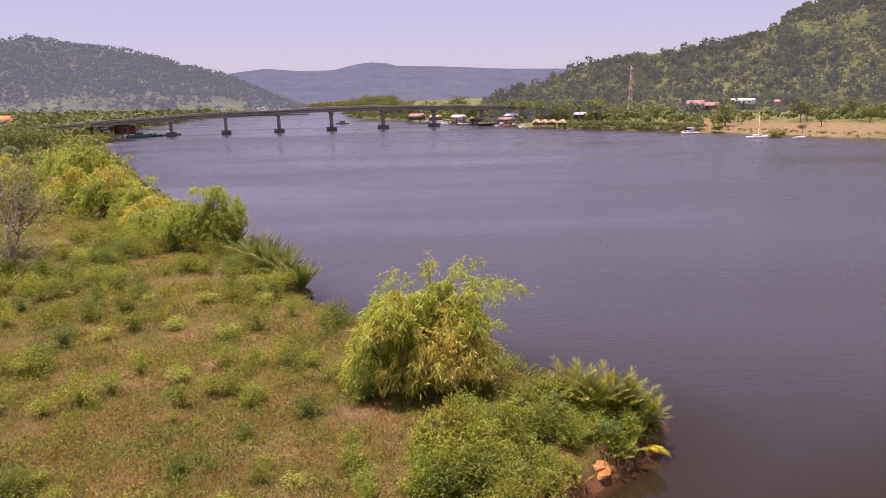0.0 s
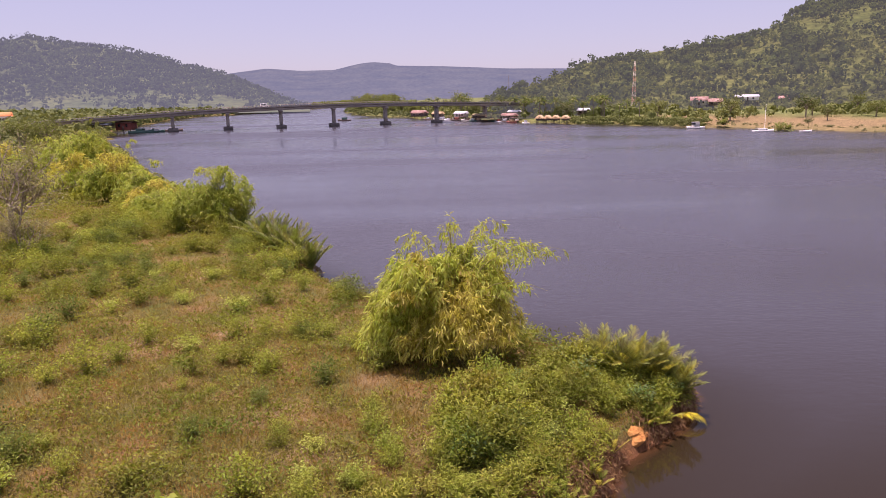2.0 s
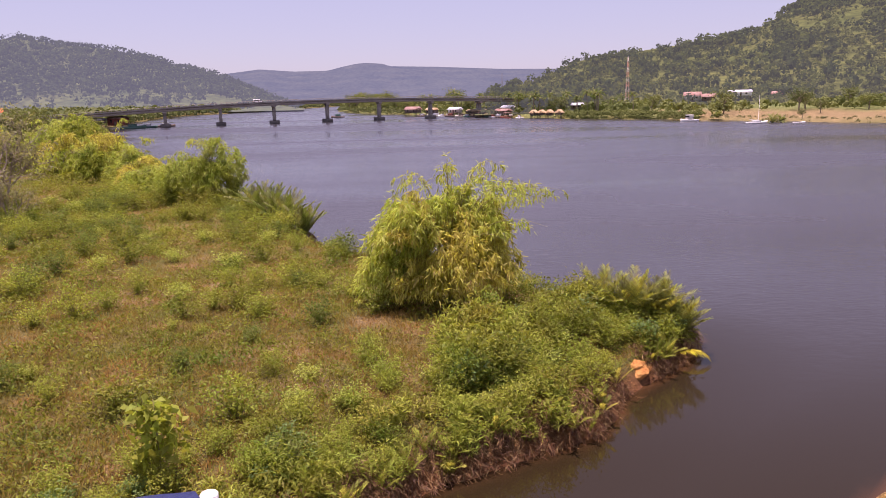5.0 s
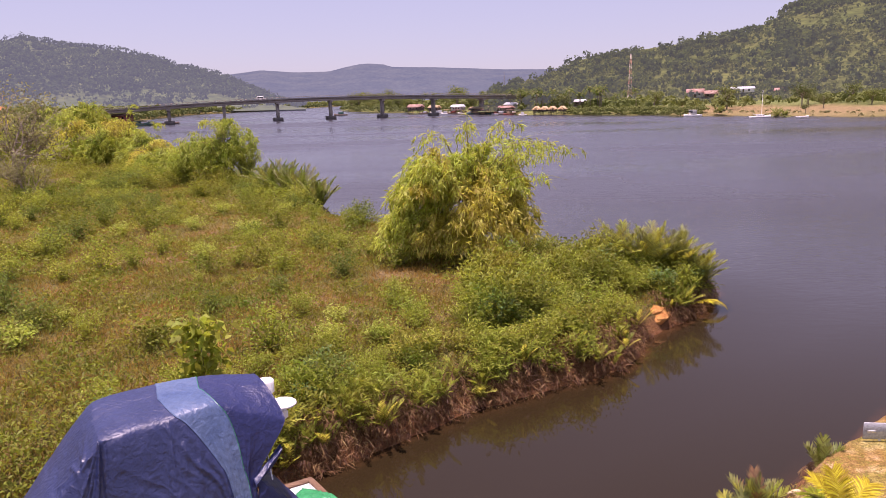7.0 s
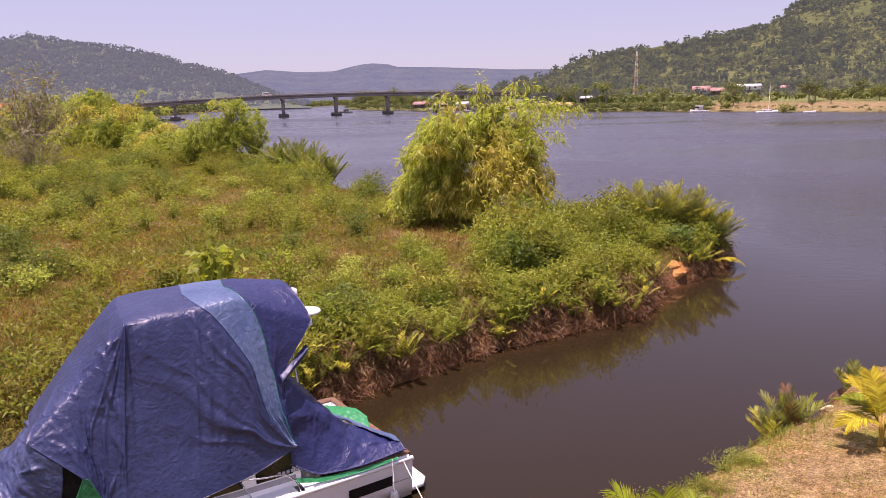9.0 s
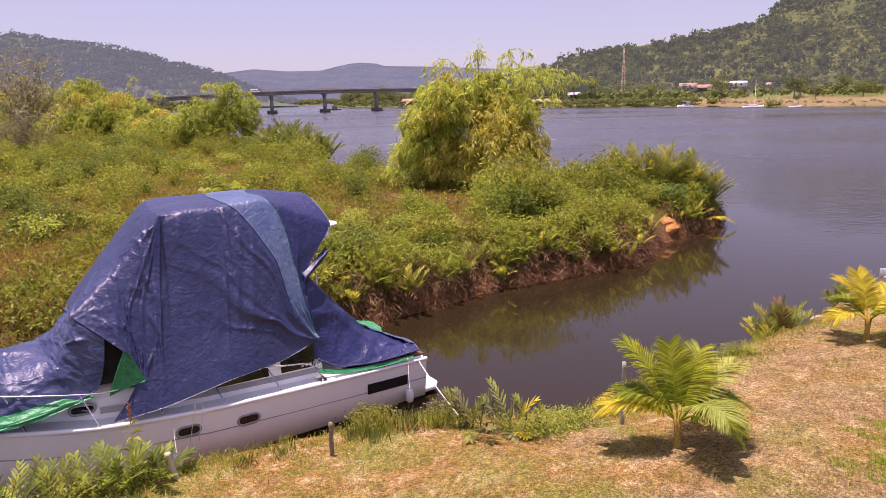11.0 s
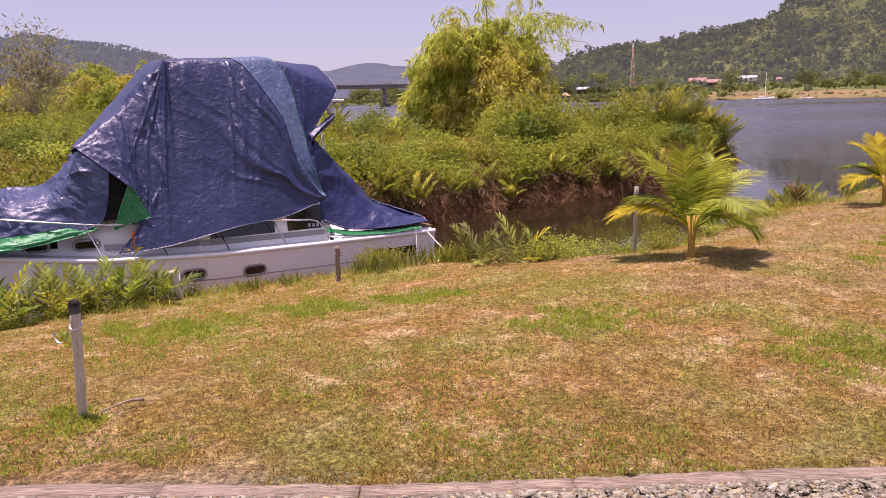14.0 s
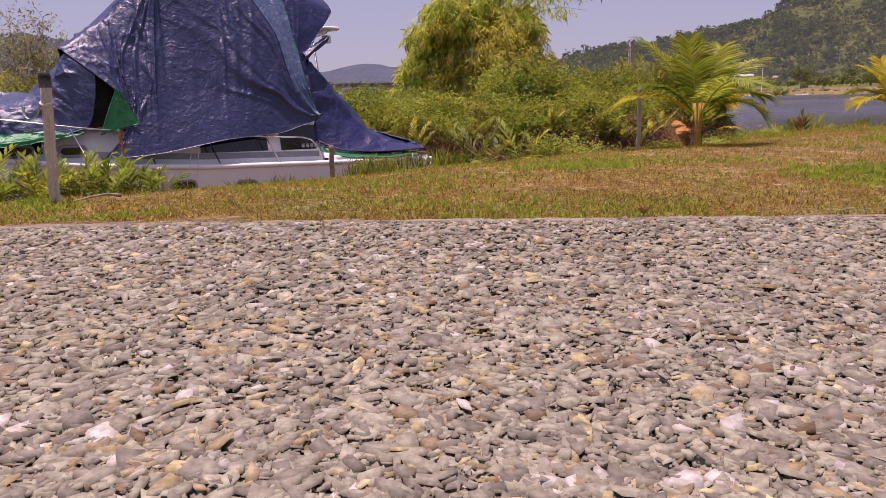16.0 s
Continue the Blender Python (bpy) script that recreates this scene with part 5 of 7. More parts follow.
bamboo_clump("bamboo_clump", -70, 134, 7.0, 9.0, 9000, "yellow-green bamboo clump further along the bank", 10, LEAF_BRIGHT, big=1.9, wispy=0)
for k, (x, y, rad, hi, mt) in enumerate([(-65, 123, 5.0, 8.4, LEAF_BRIGHT), (-52.5, 112, 4.4, 7.2, None), (-41, 96.5, 4.2, 6.0, LEAF_BRIGHT), (-77, 126, 5.2, 8.0, None), (-38, 91, 3.8, 5.0, None), (-31.5, 84, 3.4, 4.6, LEAF_BRIGHT), (-49, 102, 4.4, 6.6, LEAF_BRIGHT), (-56, 108, 4.6, 7.4, None), (-69, 116, 5.0, 7.0, LEAF_BRIGHT)]):
    bamboo_clump("bamboo_clump", x, y, rad, hi, 6500, "light green bamboo clump in the belt along the bank", 60 + k, mt, big=1.5, wispy=1)
for k, (x, y, n, L) in enumerate([(5.4, 36.6, 16, 2.5), (6.7, 35.7, 20, 2.6), (8.0, 35.9, 18, 2.3), (8.8, 35.2, 12, 1.8)]):
    feather_plant("nipa_palm", pose(x, y, max(gz(x, y), -1.45)), "nipa palm with long upright feathery fronds at the water's edge", "palm", [LEAF_NIPA, LEAF_NIPA, LEAF_LANCE], n + 8, L, 0.72, 0.034, 31 + k, (0.9, 1.53), (0.2, 0.9), 34, dead=8, thick=0.025, stalk=0.26, lift=0.36, hang=0.3, spread=0.6, group="nipa at the point")
g_ = Geo().frond((0, 0, 0), -0.3, 1.5, 0.5, 1.2, 22, 0.5, 0.06, np.random.default_rng(3), thick=0.02, hang=0.4)
single("fallen_frond", g_, LEAF_GOLD, pose(8.2, 34.0, -1.2), "yellowed palm frond drooping over the water", "frond")
for k, (x, y, n, L) in enumerate([(-13.6, 62.8, 14, 2.9), (-15.4, 65.5, 18, 3.4), (-17.4, 68.5, 18, 3.6), (-19.6, 71.5, 16, 3.5), (-24.0, 80, 14, 3.6)]):
    feather_plant("nipa_palm", pose(x, y, max(gz(x, y), -1.45)), "dark nipa palm clump leaning over the water", "palm", [LEAF_DEEP, LEAF_NIPA], n + 4, L, 0.8, 0.07, 51 + k, (0.8, 1.5), (0.1, 0.8), 30, dead=3, thick=0.03, lift=0.35, hang=0.2, spread=0.6, group="nipa along the bank")

# young coconut palms on the lawn
palm_a = feather_plant("coconut_palm", pose(-1.33, 10.2, gz(-1.33, 10.2) + 0.42), "young coconut palm with yellow-green fronds on the dry lawn", "palm", [LEAF_COCO], 0, 1.18, 0.5, 0.019, 41, count=92, lift=0.22, hang=0.3, thick=0.022, stalk=0.2,
                       own=[(2.55, 1.1, 1.16, 0.55, LEAF_COCO), (1.75, 0.9, 1.4, 0.3, LEAF_COCO), (0.75, 0.9, 1.25, 0.5, LEAF_COCO), (0.35, 1.0, 1.0, 0.8, LEAF_BRIGHT), (3.0, 0.9, 0.72, 1.25, LEAF_GOLD), (0.1, 0.8, 0.85, 1.4, LEAF_COCO),
                            (-0.6, 0.7, 0.7, 1.6, LEAF_COCO), (-1.2, 0.9, 1.05, 1.5, LEAF_BRIGHT), (2.95, 0.75, 1.0, 1.2, LEAF_COCO), (0.9, 0.85, 0.8, 1.5, LEAF_GOLD)])
palm_b = feather_plant("coconut_palm", pose(4.05, 14.5, gz(4.05, 14.5) + 0.42), "young coconut palm with golden fronds on the dry lawn", "palm", [LEAF_GOLD], 0, 1.05, 0.46, 0.02, 42, count=84, lift=0.25, hang=0.24, thick=0.022, stalk=0.2,
                       own=[(2.5, 0.95, 1.3, 0.9, LEAF_GOLD), (1.7, 0.95, 1.4, 0.6, LEAF_GOLD), (0.5, 0.95, 1.05, 0.9, LEAF_GOLD), (-0.2, 0.85, 0.9, 1.3, LEAF_COCO), (3.2, 0.7, 0.7, 1.5, LEAF_GOLD), (-1.3, 0.75, 0.9, 1.3, LEAF_COCO), (2.1, 0.8, 0.9, 1.3, LEAF_COCO)])
for root in (palm_a, palm_b):
    g = Geo()
    for k in range(7):
        a = k * 0.9
        g.tube([(0.03 * math.cos(a), 0.03 * math.sin(a), -0.62), (0.028 * math.cos(a), 0.028 * math.sin(a), -0.2), (0.07 * math.cos(a), 0.07 * math.sin(a), 0.16)], [0.026, 0.02, 0.012], 5)
    part("stem", g, surface("palm_stalk", (0.36, 0.2, 0.04), (0.46, 0.33, 0.07), 6, 40, 0.7), root, "orange-yellow leaf bases")

# shrubs over the field and along the bank
r3 = np.random.default_rng(77)
KIND_WEED = [shrub_meshes(100 + k, 560, 1.9, 0.95, 0.15, LEAF_WEED, 18) for k in range(3)]
KIND_SHRUB = [shrub_meshes(110 + k, 720, 1.6, 1.2, 0.135, LEAF_SHRUB, 20) for k in range(3)]
KIND_DEEP = [shrub_meshes(150 + k, 760, 1.6, 1.15, 0.14, LEAF_DEEP, 20) for k in range(3)]
KIND_TALL = [shrub_meshes(140 + k, 720, 2.0, 1.8, 0.28, LEAF_WEED if k else LEAF_SHRUB, 20, 0.22) for k in range(3)]
KIND_LANCE = [shrub_meshes(160 + k, 330, 1.5, 1.15, 0.34, LEAF_LANCE if k % 2 else LEAF_SHRUB, 14, 0.15) for k in range(3)]
KIND_BRIGHT = [shrub_meshes(120 + k, 500, 1.2, 0.75, 0.13, LEAF_BRIGHT) for k in range(2)]
KIND_BLUE = [shrub_meshes(130 + k, 330, 1.5, 1.5, 0.24, LEAF_BLUE) for k in range(2)]
places = []
while len(places) < 270:
    x, y = r3.uniform(-45, 8), r3.uniform(20, 95)
    if y < 58 and -34 < x < -4 and r3.uniform() < 0.75:
        continue
    d = float(land(np.array([x]), np.array([y]))[1][0])
    if d < 1.0 or abs(x) > 10 + 0.62 * y or (x + 2) ** 2 + (y - 38.5) ** 2 < 12:
        continue
    if -8.5 < x < 1 and 31 < y < 37 and d > 3:
        continue
    if wave(np.array([x]), np.array([y]), 14, 31)[0] > -0.35:
        places.append((x, y, r3.uniform(0.55, 1.25) * (1 + 0.008 * y), r3.uniform(0, 360), r3.integers(0, 9)))
shrub_set("weed_shrub", KIND_WEED, places[:150], "low leafy weed bush in the rough field", "field bushes")
shrub_set("shrub", KIND_SHRUB, places[150:205], "rounded green shrub in the rough field", "field bushes")
shrub_set("shrub", KIND_DEEP, places[205:245], "rounded dark green shrub in the rough field", "field bushes")
shrub_set("shrub", KIND_BRIGHT, places[245:], "small bright yellow-green bush in the field", "field bushes")
FIELD_DEEP = [(-26.7, 47.7, 1.5), (-26.3, 44.2, 1.4), (-26.4, 59.6, 1.3), (-26.0, 55.6, 1.2), (-23.4, 55.4, 1.1), (-13.0, 30.7, 0.8), (-12.5, 31.6, 0.5), (-8.2, 35.9, 1.1), (-19.4, 28.8, 1.2), (-11.0, 34.0, 0.9)]
FIELD_GREEN = [(-26.9, 43.0, 1.0), (-33.3, 52.4, 1.3), (-19.4, 42.4, 1.2), (-19.9, 39.6, 1.1), (-14.2, 39.2, 1.1), (-13.7, 35.4, 0.5), (-15.2, 35.9, 0.65), (-9.3, 30.8, 0.75), (-11.5, 37.5, 1.2), (-14.5, 43.3, 1.2), (-12.8, 43.2, 1.1),
               (-11.0, 43.0, 1.2), (-9.3, 43.2, 1.15), (-7.3, 40.9, 1.2), (-12.5, 53.4, 1.2), (-9.7, 51.3, 1.1), (-16.8, 27.8, 0.9), (-5.6, 32.9, 0.7), (-34.9, 72.7, 1.5), (-32.7, 63.3, 1.2), (-37.0, 63.1, 1.2), (-4.7, 28.9, 1.1)]
FIELD_BRIGHT = [(-24.3, 48.7, 1.5), (-16.6, 41.0, 1.4), (-7.6, 29.3, 1.1), (-16.0, 48.8, 1.7), (-20.4, 50.9, 1.5), (-20.3, 57.3, 1.6), (-15.3, 56.8, 1.5), (-5.7, 26.8, 1.2), (-7.6, 26.9, 1.1)]
for kinds_, spots, words in ((KIND_DEEP, FIELD_DEEP, "dense dark green bush standing in dry grass"), (KIND_SHRUB, FIELD_GREEN, "rounded leafy green bush standing in dry grass"), (KIND_BRIGHT, FIELD_BRIGHT, "bright yellow-green bush standing in dry grass")):
    shrub_set("shrub", kinds_, [(x, y, s, (x * 37 + y * 11) % 360, k) for k, (x, y, s) in enumerate(spots)], words, "field bushes")
# the dense belt along the creek's far bank
edge = np.array([p for p in LEFT_SHORE if -13 < p[0] < 10.2 and p[1] < 40], float)
seg = np.linalg.norm(np.diff(edge, axis=0), axis=1)
cum = np.concatenate([[0], np.cumsum(seg)])
belt_a, belt_b, belt_c = [], [], []
for k in range(165):
    s = r3.uniform(0, cum[-1])
    i = min(int(np.searchsorted(cum, s)) - 1, len(seg) - 1)
    i = max(i, 0)
    p = edge[i] + (edge[i + 1] - edge[i]) * (s - cum[i]) / seg[i]
    nrm = np.array([-(edge[i + 1] - edge[i])[1], (edge[i + 1] - edge[i])[0]]) / seg[i]
    off = r3.uniform(0.5, 5.0 + 2.0 * (p[0] > 0))
    x, y = p + nrm * off
    if math.hypot(x - 5.3, y - 31.8) < 1.3:
        continue
    item = (x, y, r3.uniform(0.6, 1.05) * (1.15 if p[0] > -2 else 0.85), r3.uniform(0, 360), r3.integers(0, 9))
    (belt_a if k % 3 else belt_b).append(item)
    if k % 13 == 0:
        belt_c.append(item)
tall = []
for k in range(28):
    x = r3.uniform(-2.5, 4.4)
    y = 28.6 + 0.75 * x + r3.uniform(0.5, 6.0)
    tall.append((x, y, r3.uniform(0.75, 1.2), r3.uniform(0, 360), k))
lance = []
for k in range(90):
    s = r3.uniform(1.0, cum[-1])
    i = max(min(int(np.searchsorted(cum, s)) - 1, len(seg) - 1), 0)
    p = edge[i] + (edge[i + 1] - edge[i]) * (s - cum[i]) / seg[i]
    nrm = np.array([-(edge[i + 1] - edge[i])[1], (edge[i + 1] - edge[i])[0]]) / seg[i]
    x, y = p + nrm * (0.3 + 2.2 * r3.uniform() ** 1.5)
    if math.hypot(x - 5.6, y - 31.7) > 1.25 and wave(np.array([s]), np.array([0.0]), 6.0, 88)[0] > -0.45:
        lance.append((x, y, r3.uniform(0.55, 1.05), r3.uniform(0, 360), k))
shrub_set("lance_leaved_bush", KIND_LANCE, lance, "bush of long lance-shaped yellow-green leaves overhanging the creek bank", "bank shrubs")
shrub_set("shrub", KIND_TALL, tall, "tall leafy shrub near the point of the bank", "bank shrubs")
shrub_set("shrub", KIND_SHRUB, belt_a, "leafy green shrub on the creek bank", "bank shrubs")
shrub_set("weed_shrub", KIND_WEED, belt_b, "yellow-green weed bush on the creek bank", "bank shrubs")
shrub_set("broadleaf_shrub", KIND_BLUE, belt_c, "bluish green broad-leaved shrub on the creek bank", "bank shrubs")

# ferns along the banks
for k in range(80):
    s = r3.uniform(2.0, cum[-1])
    i = max(min(int(np.searchsorted(cum, s)) - 1, len(seg) - 1), 0)
    p = edge[i] + (edge[i + 1] - edge[i]) * (s - cum[i]) / seg[i]
    nrm = np.array([-(edge[i + 1] - edge[i])[1], (edge[i + 1] - edge[i])[0]]) / seg[i]
    x, y = p + nrm * r3.uniform(0.15, 1.1)
    if math.hypot(x - 5.35, y - 31.7) < 1.3:
        continue
    feather_plant("mangrove_fern", pose(x, y, gz(x, y) - 0.02), "mangrove fern with green and withered fronds on the muddy bank", "fern", [LEAF_FERN, LEAF_WEED, LEAF_BAMBOO] if k % 3 == 0 else [LEAF_FERN, LEAF_SHRUB],
                  int(r3.integers(4, 9)), r3.uniform(0.5, 1.25), 0.22, 0.042, 500 + k, (0.75, 1.5), (0.1, 0.75), 11, lift=0.2, hang=0.1, spread=0.6, stalk=0.25, group="bank ferns", dead=6)
LANCE = [(-9.35, 10.35, 0.75, 8, [LEAF_DEEP, LEAF_SHRUB]), (-9.75, 10.2, 0.85, 9, [LEAF_DEEP, LEAF_SHRUB]), (-10.2, 10.0, 0.9, 9, [LEAF_DEEP, LEAF_LANCE]), (-10.6, 9.75, 0.9, 9, [LEAF_SHRUB, LEAF_DEEP]), (-11.1, 9.5, 0.85, 8, [LEAF_SHRUB, LEAF_LANCE]), (-11.6, 9.1, 0.8, 8, [LEAF_SHRUB]),
         (-9.1, 10.75, 0.8, 6, [LEAF_DEEP, LEAF_SHRUB]), (-9.9, 9.75, 0.6, 7, [LEAF_LANCE, LEAF_SHRUB]), (-10.4, 9.4, 0.6, 7, [LEAF_SHRUB, LEAF_DEEP]), (-8.85, 10.75, 0.5, 5, [LEAF_DEEP]), (-11.3, 8.8, 0.6, 7, [LEAF_SHRUB]),
         (-4.07, 11.6, 0.8, 3, [LEAF_NIPA]), (-4.2, 11.65, 0.65, 3, [LEAF_FERN]), (-3.47, 11.55, 0.85, 3, [LEAF_GOLD, LEAF_BRIGHT]), (-3.22, 11.45, 0.55, 4, [LEAF_FERN]), (-3.6, 11.6, 0.6, 3, [LEAF_NIPA])]
for k, (x, y, L, n, mats) in enumerate(LANCE):
    feather_plant("mangrove_fern", pose(x, y, gz(x, y) - 0.02), "upright mangrove fern with lance-shaped leaflets on the creek bank", "fern", mats, n, L * r3.uniform(0.95, 1.35), 0.27, 0.042, 900 + k, (0.65, 1.5), (0.1, 0.8), 9, lift=0.15, hang=0.18, spread=0.55, stalk=0.25, group="lawn-side ferns", dead=1)
# sedge clumps by the stern
rg = np.random.default_rng(71)
for k, (x, y, h) in enumerate([(-6.1, 11.7, 0.34), (-5.85, 11.75, 0.42), (-5.6, 11.8, 0.38), (-5.3, 11.8, 0.45), (-5.05, 11.75, 0.36), (-4.75, 11.75, 0.44), (-5.7, 11.5, 0.3), (-4.5, 11.7, 0.36), (-2.9, 11.5, 0.3), (-7.2, 11.35, 0.26), (-7.7, 11.1, 0.24)]):
    nb = 46
    foot = np.concatenate([rg.normal(size=(nb, 2)) * 0.09, np.zeros((nb, 1))], 1)
    g = Geo().leaves(foot, rg.normal(size=(nb, 3)) * [0.3, 0.3, 0.05] + [0, 0, 1], h * rg.uniform(0.5, 1.25, nb), rg.uniform(0.014, 0.026, nb), 0.2, 0.12, rg)
    single("sedge_clump", g, (LEAF_NIPA, LEAF_FERN, LEAF_LANCE)[k % 3], pose(x, y, gz(x, y) - 0.02), "clump of long grey-green sedge blades at the creek edge", "sedge", "sedge clumps")
# a leafy cane with an orange flower spike among the ferns
cane = thing("flowering_cane", pose(-9.45, 11.2, gz(-9.45, 11.2)), "upright leafy cane with an orange flower spike beside the boat", "plant")
rc = np.random.default_rng(33)
tip = 0.24 - gz(-9.45, 11.2)
part("stem", Geo().tube([(0, 0, 0), (-0.03, 0.1, tip * 0.5), (-0.1, 0.3, tip)], [0.014, 0.011, 0.006], 6), STEM, cane)
zc = rc.uniform(0.15, 0.86, 34)
part("foliage", Geo().leaves(np.stack([-0.1 * zc, 0.3 * zc, tip * zc], 1), rc.normal(size=(34, 3)) * [1, 1, 0.3] + [0, 0, 0.7], rc.uniform(0.22, 0.36, 34), 0.05, 0.15, 0.35, rc), LEAF_LANCE, cane)
zs = rc.uniform(0.82, 1.0, 40)
part("flower_spike", Geo().leaves(np.stack([-0.1 * zs, 0.3 * zs, tip * zs], 1), rc.normal(size=(40, 3)) * [0.5, 0.5, 0.2] + [0, 0, 0.9], rc.uniform(0.05, 0.1, 40), 0.028, 0.2, 0.1, rc), surface("orange_bract", (0.5, 0.14, 0.03), (0.62, 0.26, 0.05), 12, 60, 0.7), cane, "orange-red flower spike")
for k, (x, y, z, L, n, mats) in enumerate([(3.3, 16.5, -0.9, 0.95, 20, [LEAF_NIPA, LEAF_LANCE, LEAF_NIPA, LEAF_DEAD]), (2.7, 16.15, -0.9, 0.7, 8, [LEAF_LANCE, LEAF_NIPA]), (5.9, 18.6, -1.0, 0.8, 9, [LEAF_NIPA, LEAF_FERN])]):
    feather_plant("mangrove_fern", pose(x, y, z), "spreading mangrove fern with dry lower fronds at the lawn's edge", "fern", mats, n, L, 0.3, 0.03, 960 + k, (0.75, 1.5), (0.05, 0.5), 20, lift=0.3, hang=0.05, spread=0.7, stalk=0.3, group="lawn-side ferns", dead=5)
for k, (x, y, s_) in enumerate([(-3.1, 11.0, 0.42), (-2.85, 11.2, 0.4), (-3.3, 10.95, 0.35), (-2.6, 11.5, 0.4), (-2.3, 11.7, 0.36), (-1.6, 12.3, 0.3), (0.9, 14.1, 0.3), (1.3, 14.4, 0.28)]):
    shrub_set("weed_shrub", [shrub_meshes(180 + k, 420, 1.6, 0.9, 0.13, LEAF_BRIGHT if k % 2 else LEAF_SHRUB)], [(x, y, s_ * 1.3, k * 50, 0)], "low bright green weeds at the lawn's edge", "edge weeds")
weeds = []
for k in range(46):
    x = r3.uniform(-12, 1.5)
    y = float(np.interp(x, [-12, -8.3, -6.6, -5.2, -3.6, -2.4, -1.0, 1.4], [9.3, 12.0, 12.8, 13.2, 13.1, 13.2, 13.9, 15.3])) - r3.uniform(0.5, 1.7)
    if -8.6 < x < -6.3:
        continue
    weeds.append((x, y, r3.uniform(0.22, 0.42), r3.uniform(0, 360), k))
shrub_set("weed_shrub", KIND_WEED, weeds[:30], "small green weed at the lawn's edge", "edge weeds")
shrub_set("weed_shrub", KIND_BRIGHT, weeds[30:], "small bright green weed at the lawn's edge", "edge weeds")


def hanging_fringe(n, seed):
    """Withered fronds, roots and stems trailing down the muddy bank to the water."""
    r = np.random.default_rng(seed)
    g = Geo()
    s = r.uniform(0, cum[-1], n)
    i = np.clip(np.searchsorted(cum, s) - 1, 0, len(seg) - 1)
    t = ((s - cum[i]) / seg[i])[:, None]
    p = edge[i] + (edge[i + 1] - edge[i]) * t
    d = (edge[i + 1] - edge[i]) / seg[i][:, None]
    nrm = np.stack([-d[:, 1], d[:, 0]], 1)
    off = r.uniform(-0.15, 1.15, n)[:, None]
    p = p + nrm * off
    off_rock = np.hypot(p[:, 0] - 5.4, p[:, 1] - 31.5) > 0.9
    p, nrm, d, n = p[off_rock], nrm[off_rock], d[off_rock], int(off_rock.sum())
    z = np.maximum(height(p[:, 0], p[:, 1]), WATER) + r.uniform(0.0, 0.45, n)
    ax = np.concatenate([-nrm * r.normal(0.5, 0.8, (n, 1)) + d * r.normal(size=(n, 1)) * 0.9, r.normal(-0.45, 0.6, (n, 1))], 1)
    g.leaves(np.concatenate([p, z[:, None]], 1), ax, r.uniform(0.15, 0.5, n), r.uniform(0.01, 0.035, n), 0.1, 0.15, r)
    return single("withered_fronds", g, LEAF_DEAD, Matrix(), "withered brown fronds and roots hanging over the muddy bank", "dead fronds", kind="stuff")


hanging_fringe(17000, 12)

def bare_tree(name, x, y, high, spread, seed, label, leafy=900, mat=None):
    """A small open-branched tree: trunk, limbs, twigs and a thin crown."""
    r = np.random.default_rng(seed)
    root = thing(name, pose(x, y, gz(x, y) - 0.1), label, "tree")
    wood, fo = Geo(), Geo()

    def grow(p, d, L, rad, level):
        n = 5
        pts = [p]
        for k in range(n):
            d = d + r.normal(size=3) * 0.12 + np.array([0, 0, 0.05])
            d /= np.linalg.norm(d)
            pts.append(pts[-1] + d * L / n)
        wood.tube(pts, np.linspace(rad, rad * 0.55, n + 1), 5 if level < 2 else 3, cap=False)
        if level == 3:
            m = max(2, leafy // 120)
            u = r.integers(1, n + 1, m)
            fo.leaves(np.array(pts)[u] + r.normal(size=(m, 3)) * high * 0.03, r.normal(size=(m, 3)), high * r.uniform(0.025, 0.05, m), high * 0.014, 0.1, 0.2, r)
            return
        for k in range(4 if level else 5):
            e = d + r.normal(size=3) * [spread, spread, 0.35]
            e /= np.linalg.norm(e)
            grow(np.array(pts[r.integers(2, n + 1)]), e, L * r.uniform(0.55, 0.8), rad * 0.5, level + 1)
    for k in range(3):
        grow(np.array([0.0, 0, 0]), np.array([r.normal() * 0.25, r.normal() * 0.25, 1.0]), high * 0.4, high * 0.014, 0)
    part("trunk", wood, BARK, root)
    part("crown", fo, mat or LEAF_TREE, root)
    return root


bare_tree("small_tree", -46, 75, 12.0, 0.75, 3, "half-bare grey tree with thin olive leaves in the field", 900, LEAF_OLIVE)
bare_tree("small_tree", -41, 68, 5.5, 0.5, 5, "low half-bare grey tree with thin olive leaves in the field", 1000, LEAF_OLIVE)


def grass_field(name, n, box, mat, label, seed, blade, cond, power=1.0):
    r = np.random.default_rng(seed)
    x, y = r.uniform(box[0], box[1], n), r.uniform(0, 1, n)
    y = box[2] + (box[3] - box[2]) * y ** power
    ok = cond(x, y, r)
    x, y = x[ok], y[ok]
    z = height(x, y)
    m = 3
    base = np.repeat(np.stack([x, y, z - 0.01], 1), m, axis=0)
    base[:, :2] += r.normal(size=(len(base), 2)) * blade[0] * 0.35
    ax = r.normal(size=(len(base), 3)) * [0.5, 0.5, 0.1] + [0, 0, 1]
    L = r.uniform(0.5, 1.2, len(base)) * blade[0]
    g = Geo().leaves(base, ax, L, blade[1], 0.1, 0.25, r)
    return single(name, g, mat, Matrix(), label, "grass", kind="stuff")


def in_field(x, y, r):
    d = land(x, y)[1]
    return (d > 0.6) & (np.abs(x + 2) < 10 + 0.66 * y) & (r.uniform(size=len(x)) < np.clip(35 / y, 0.2, 1)) & (y > 15)


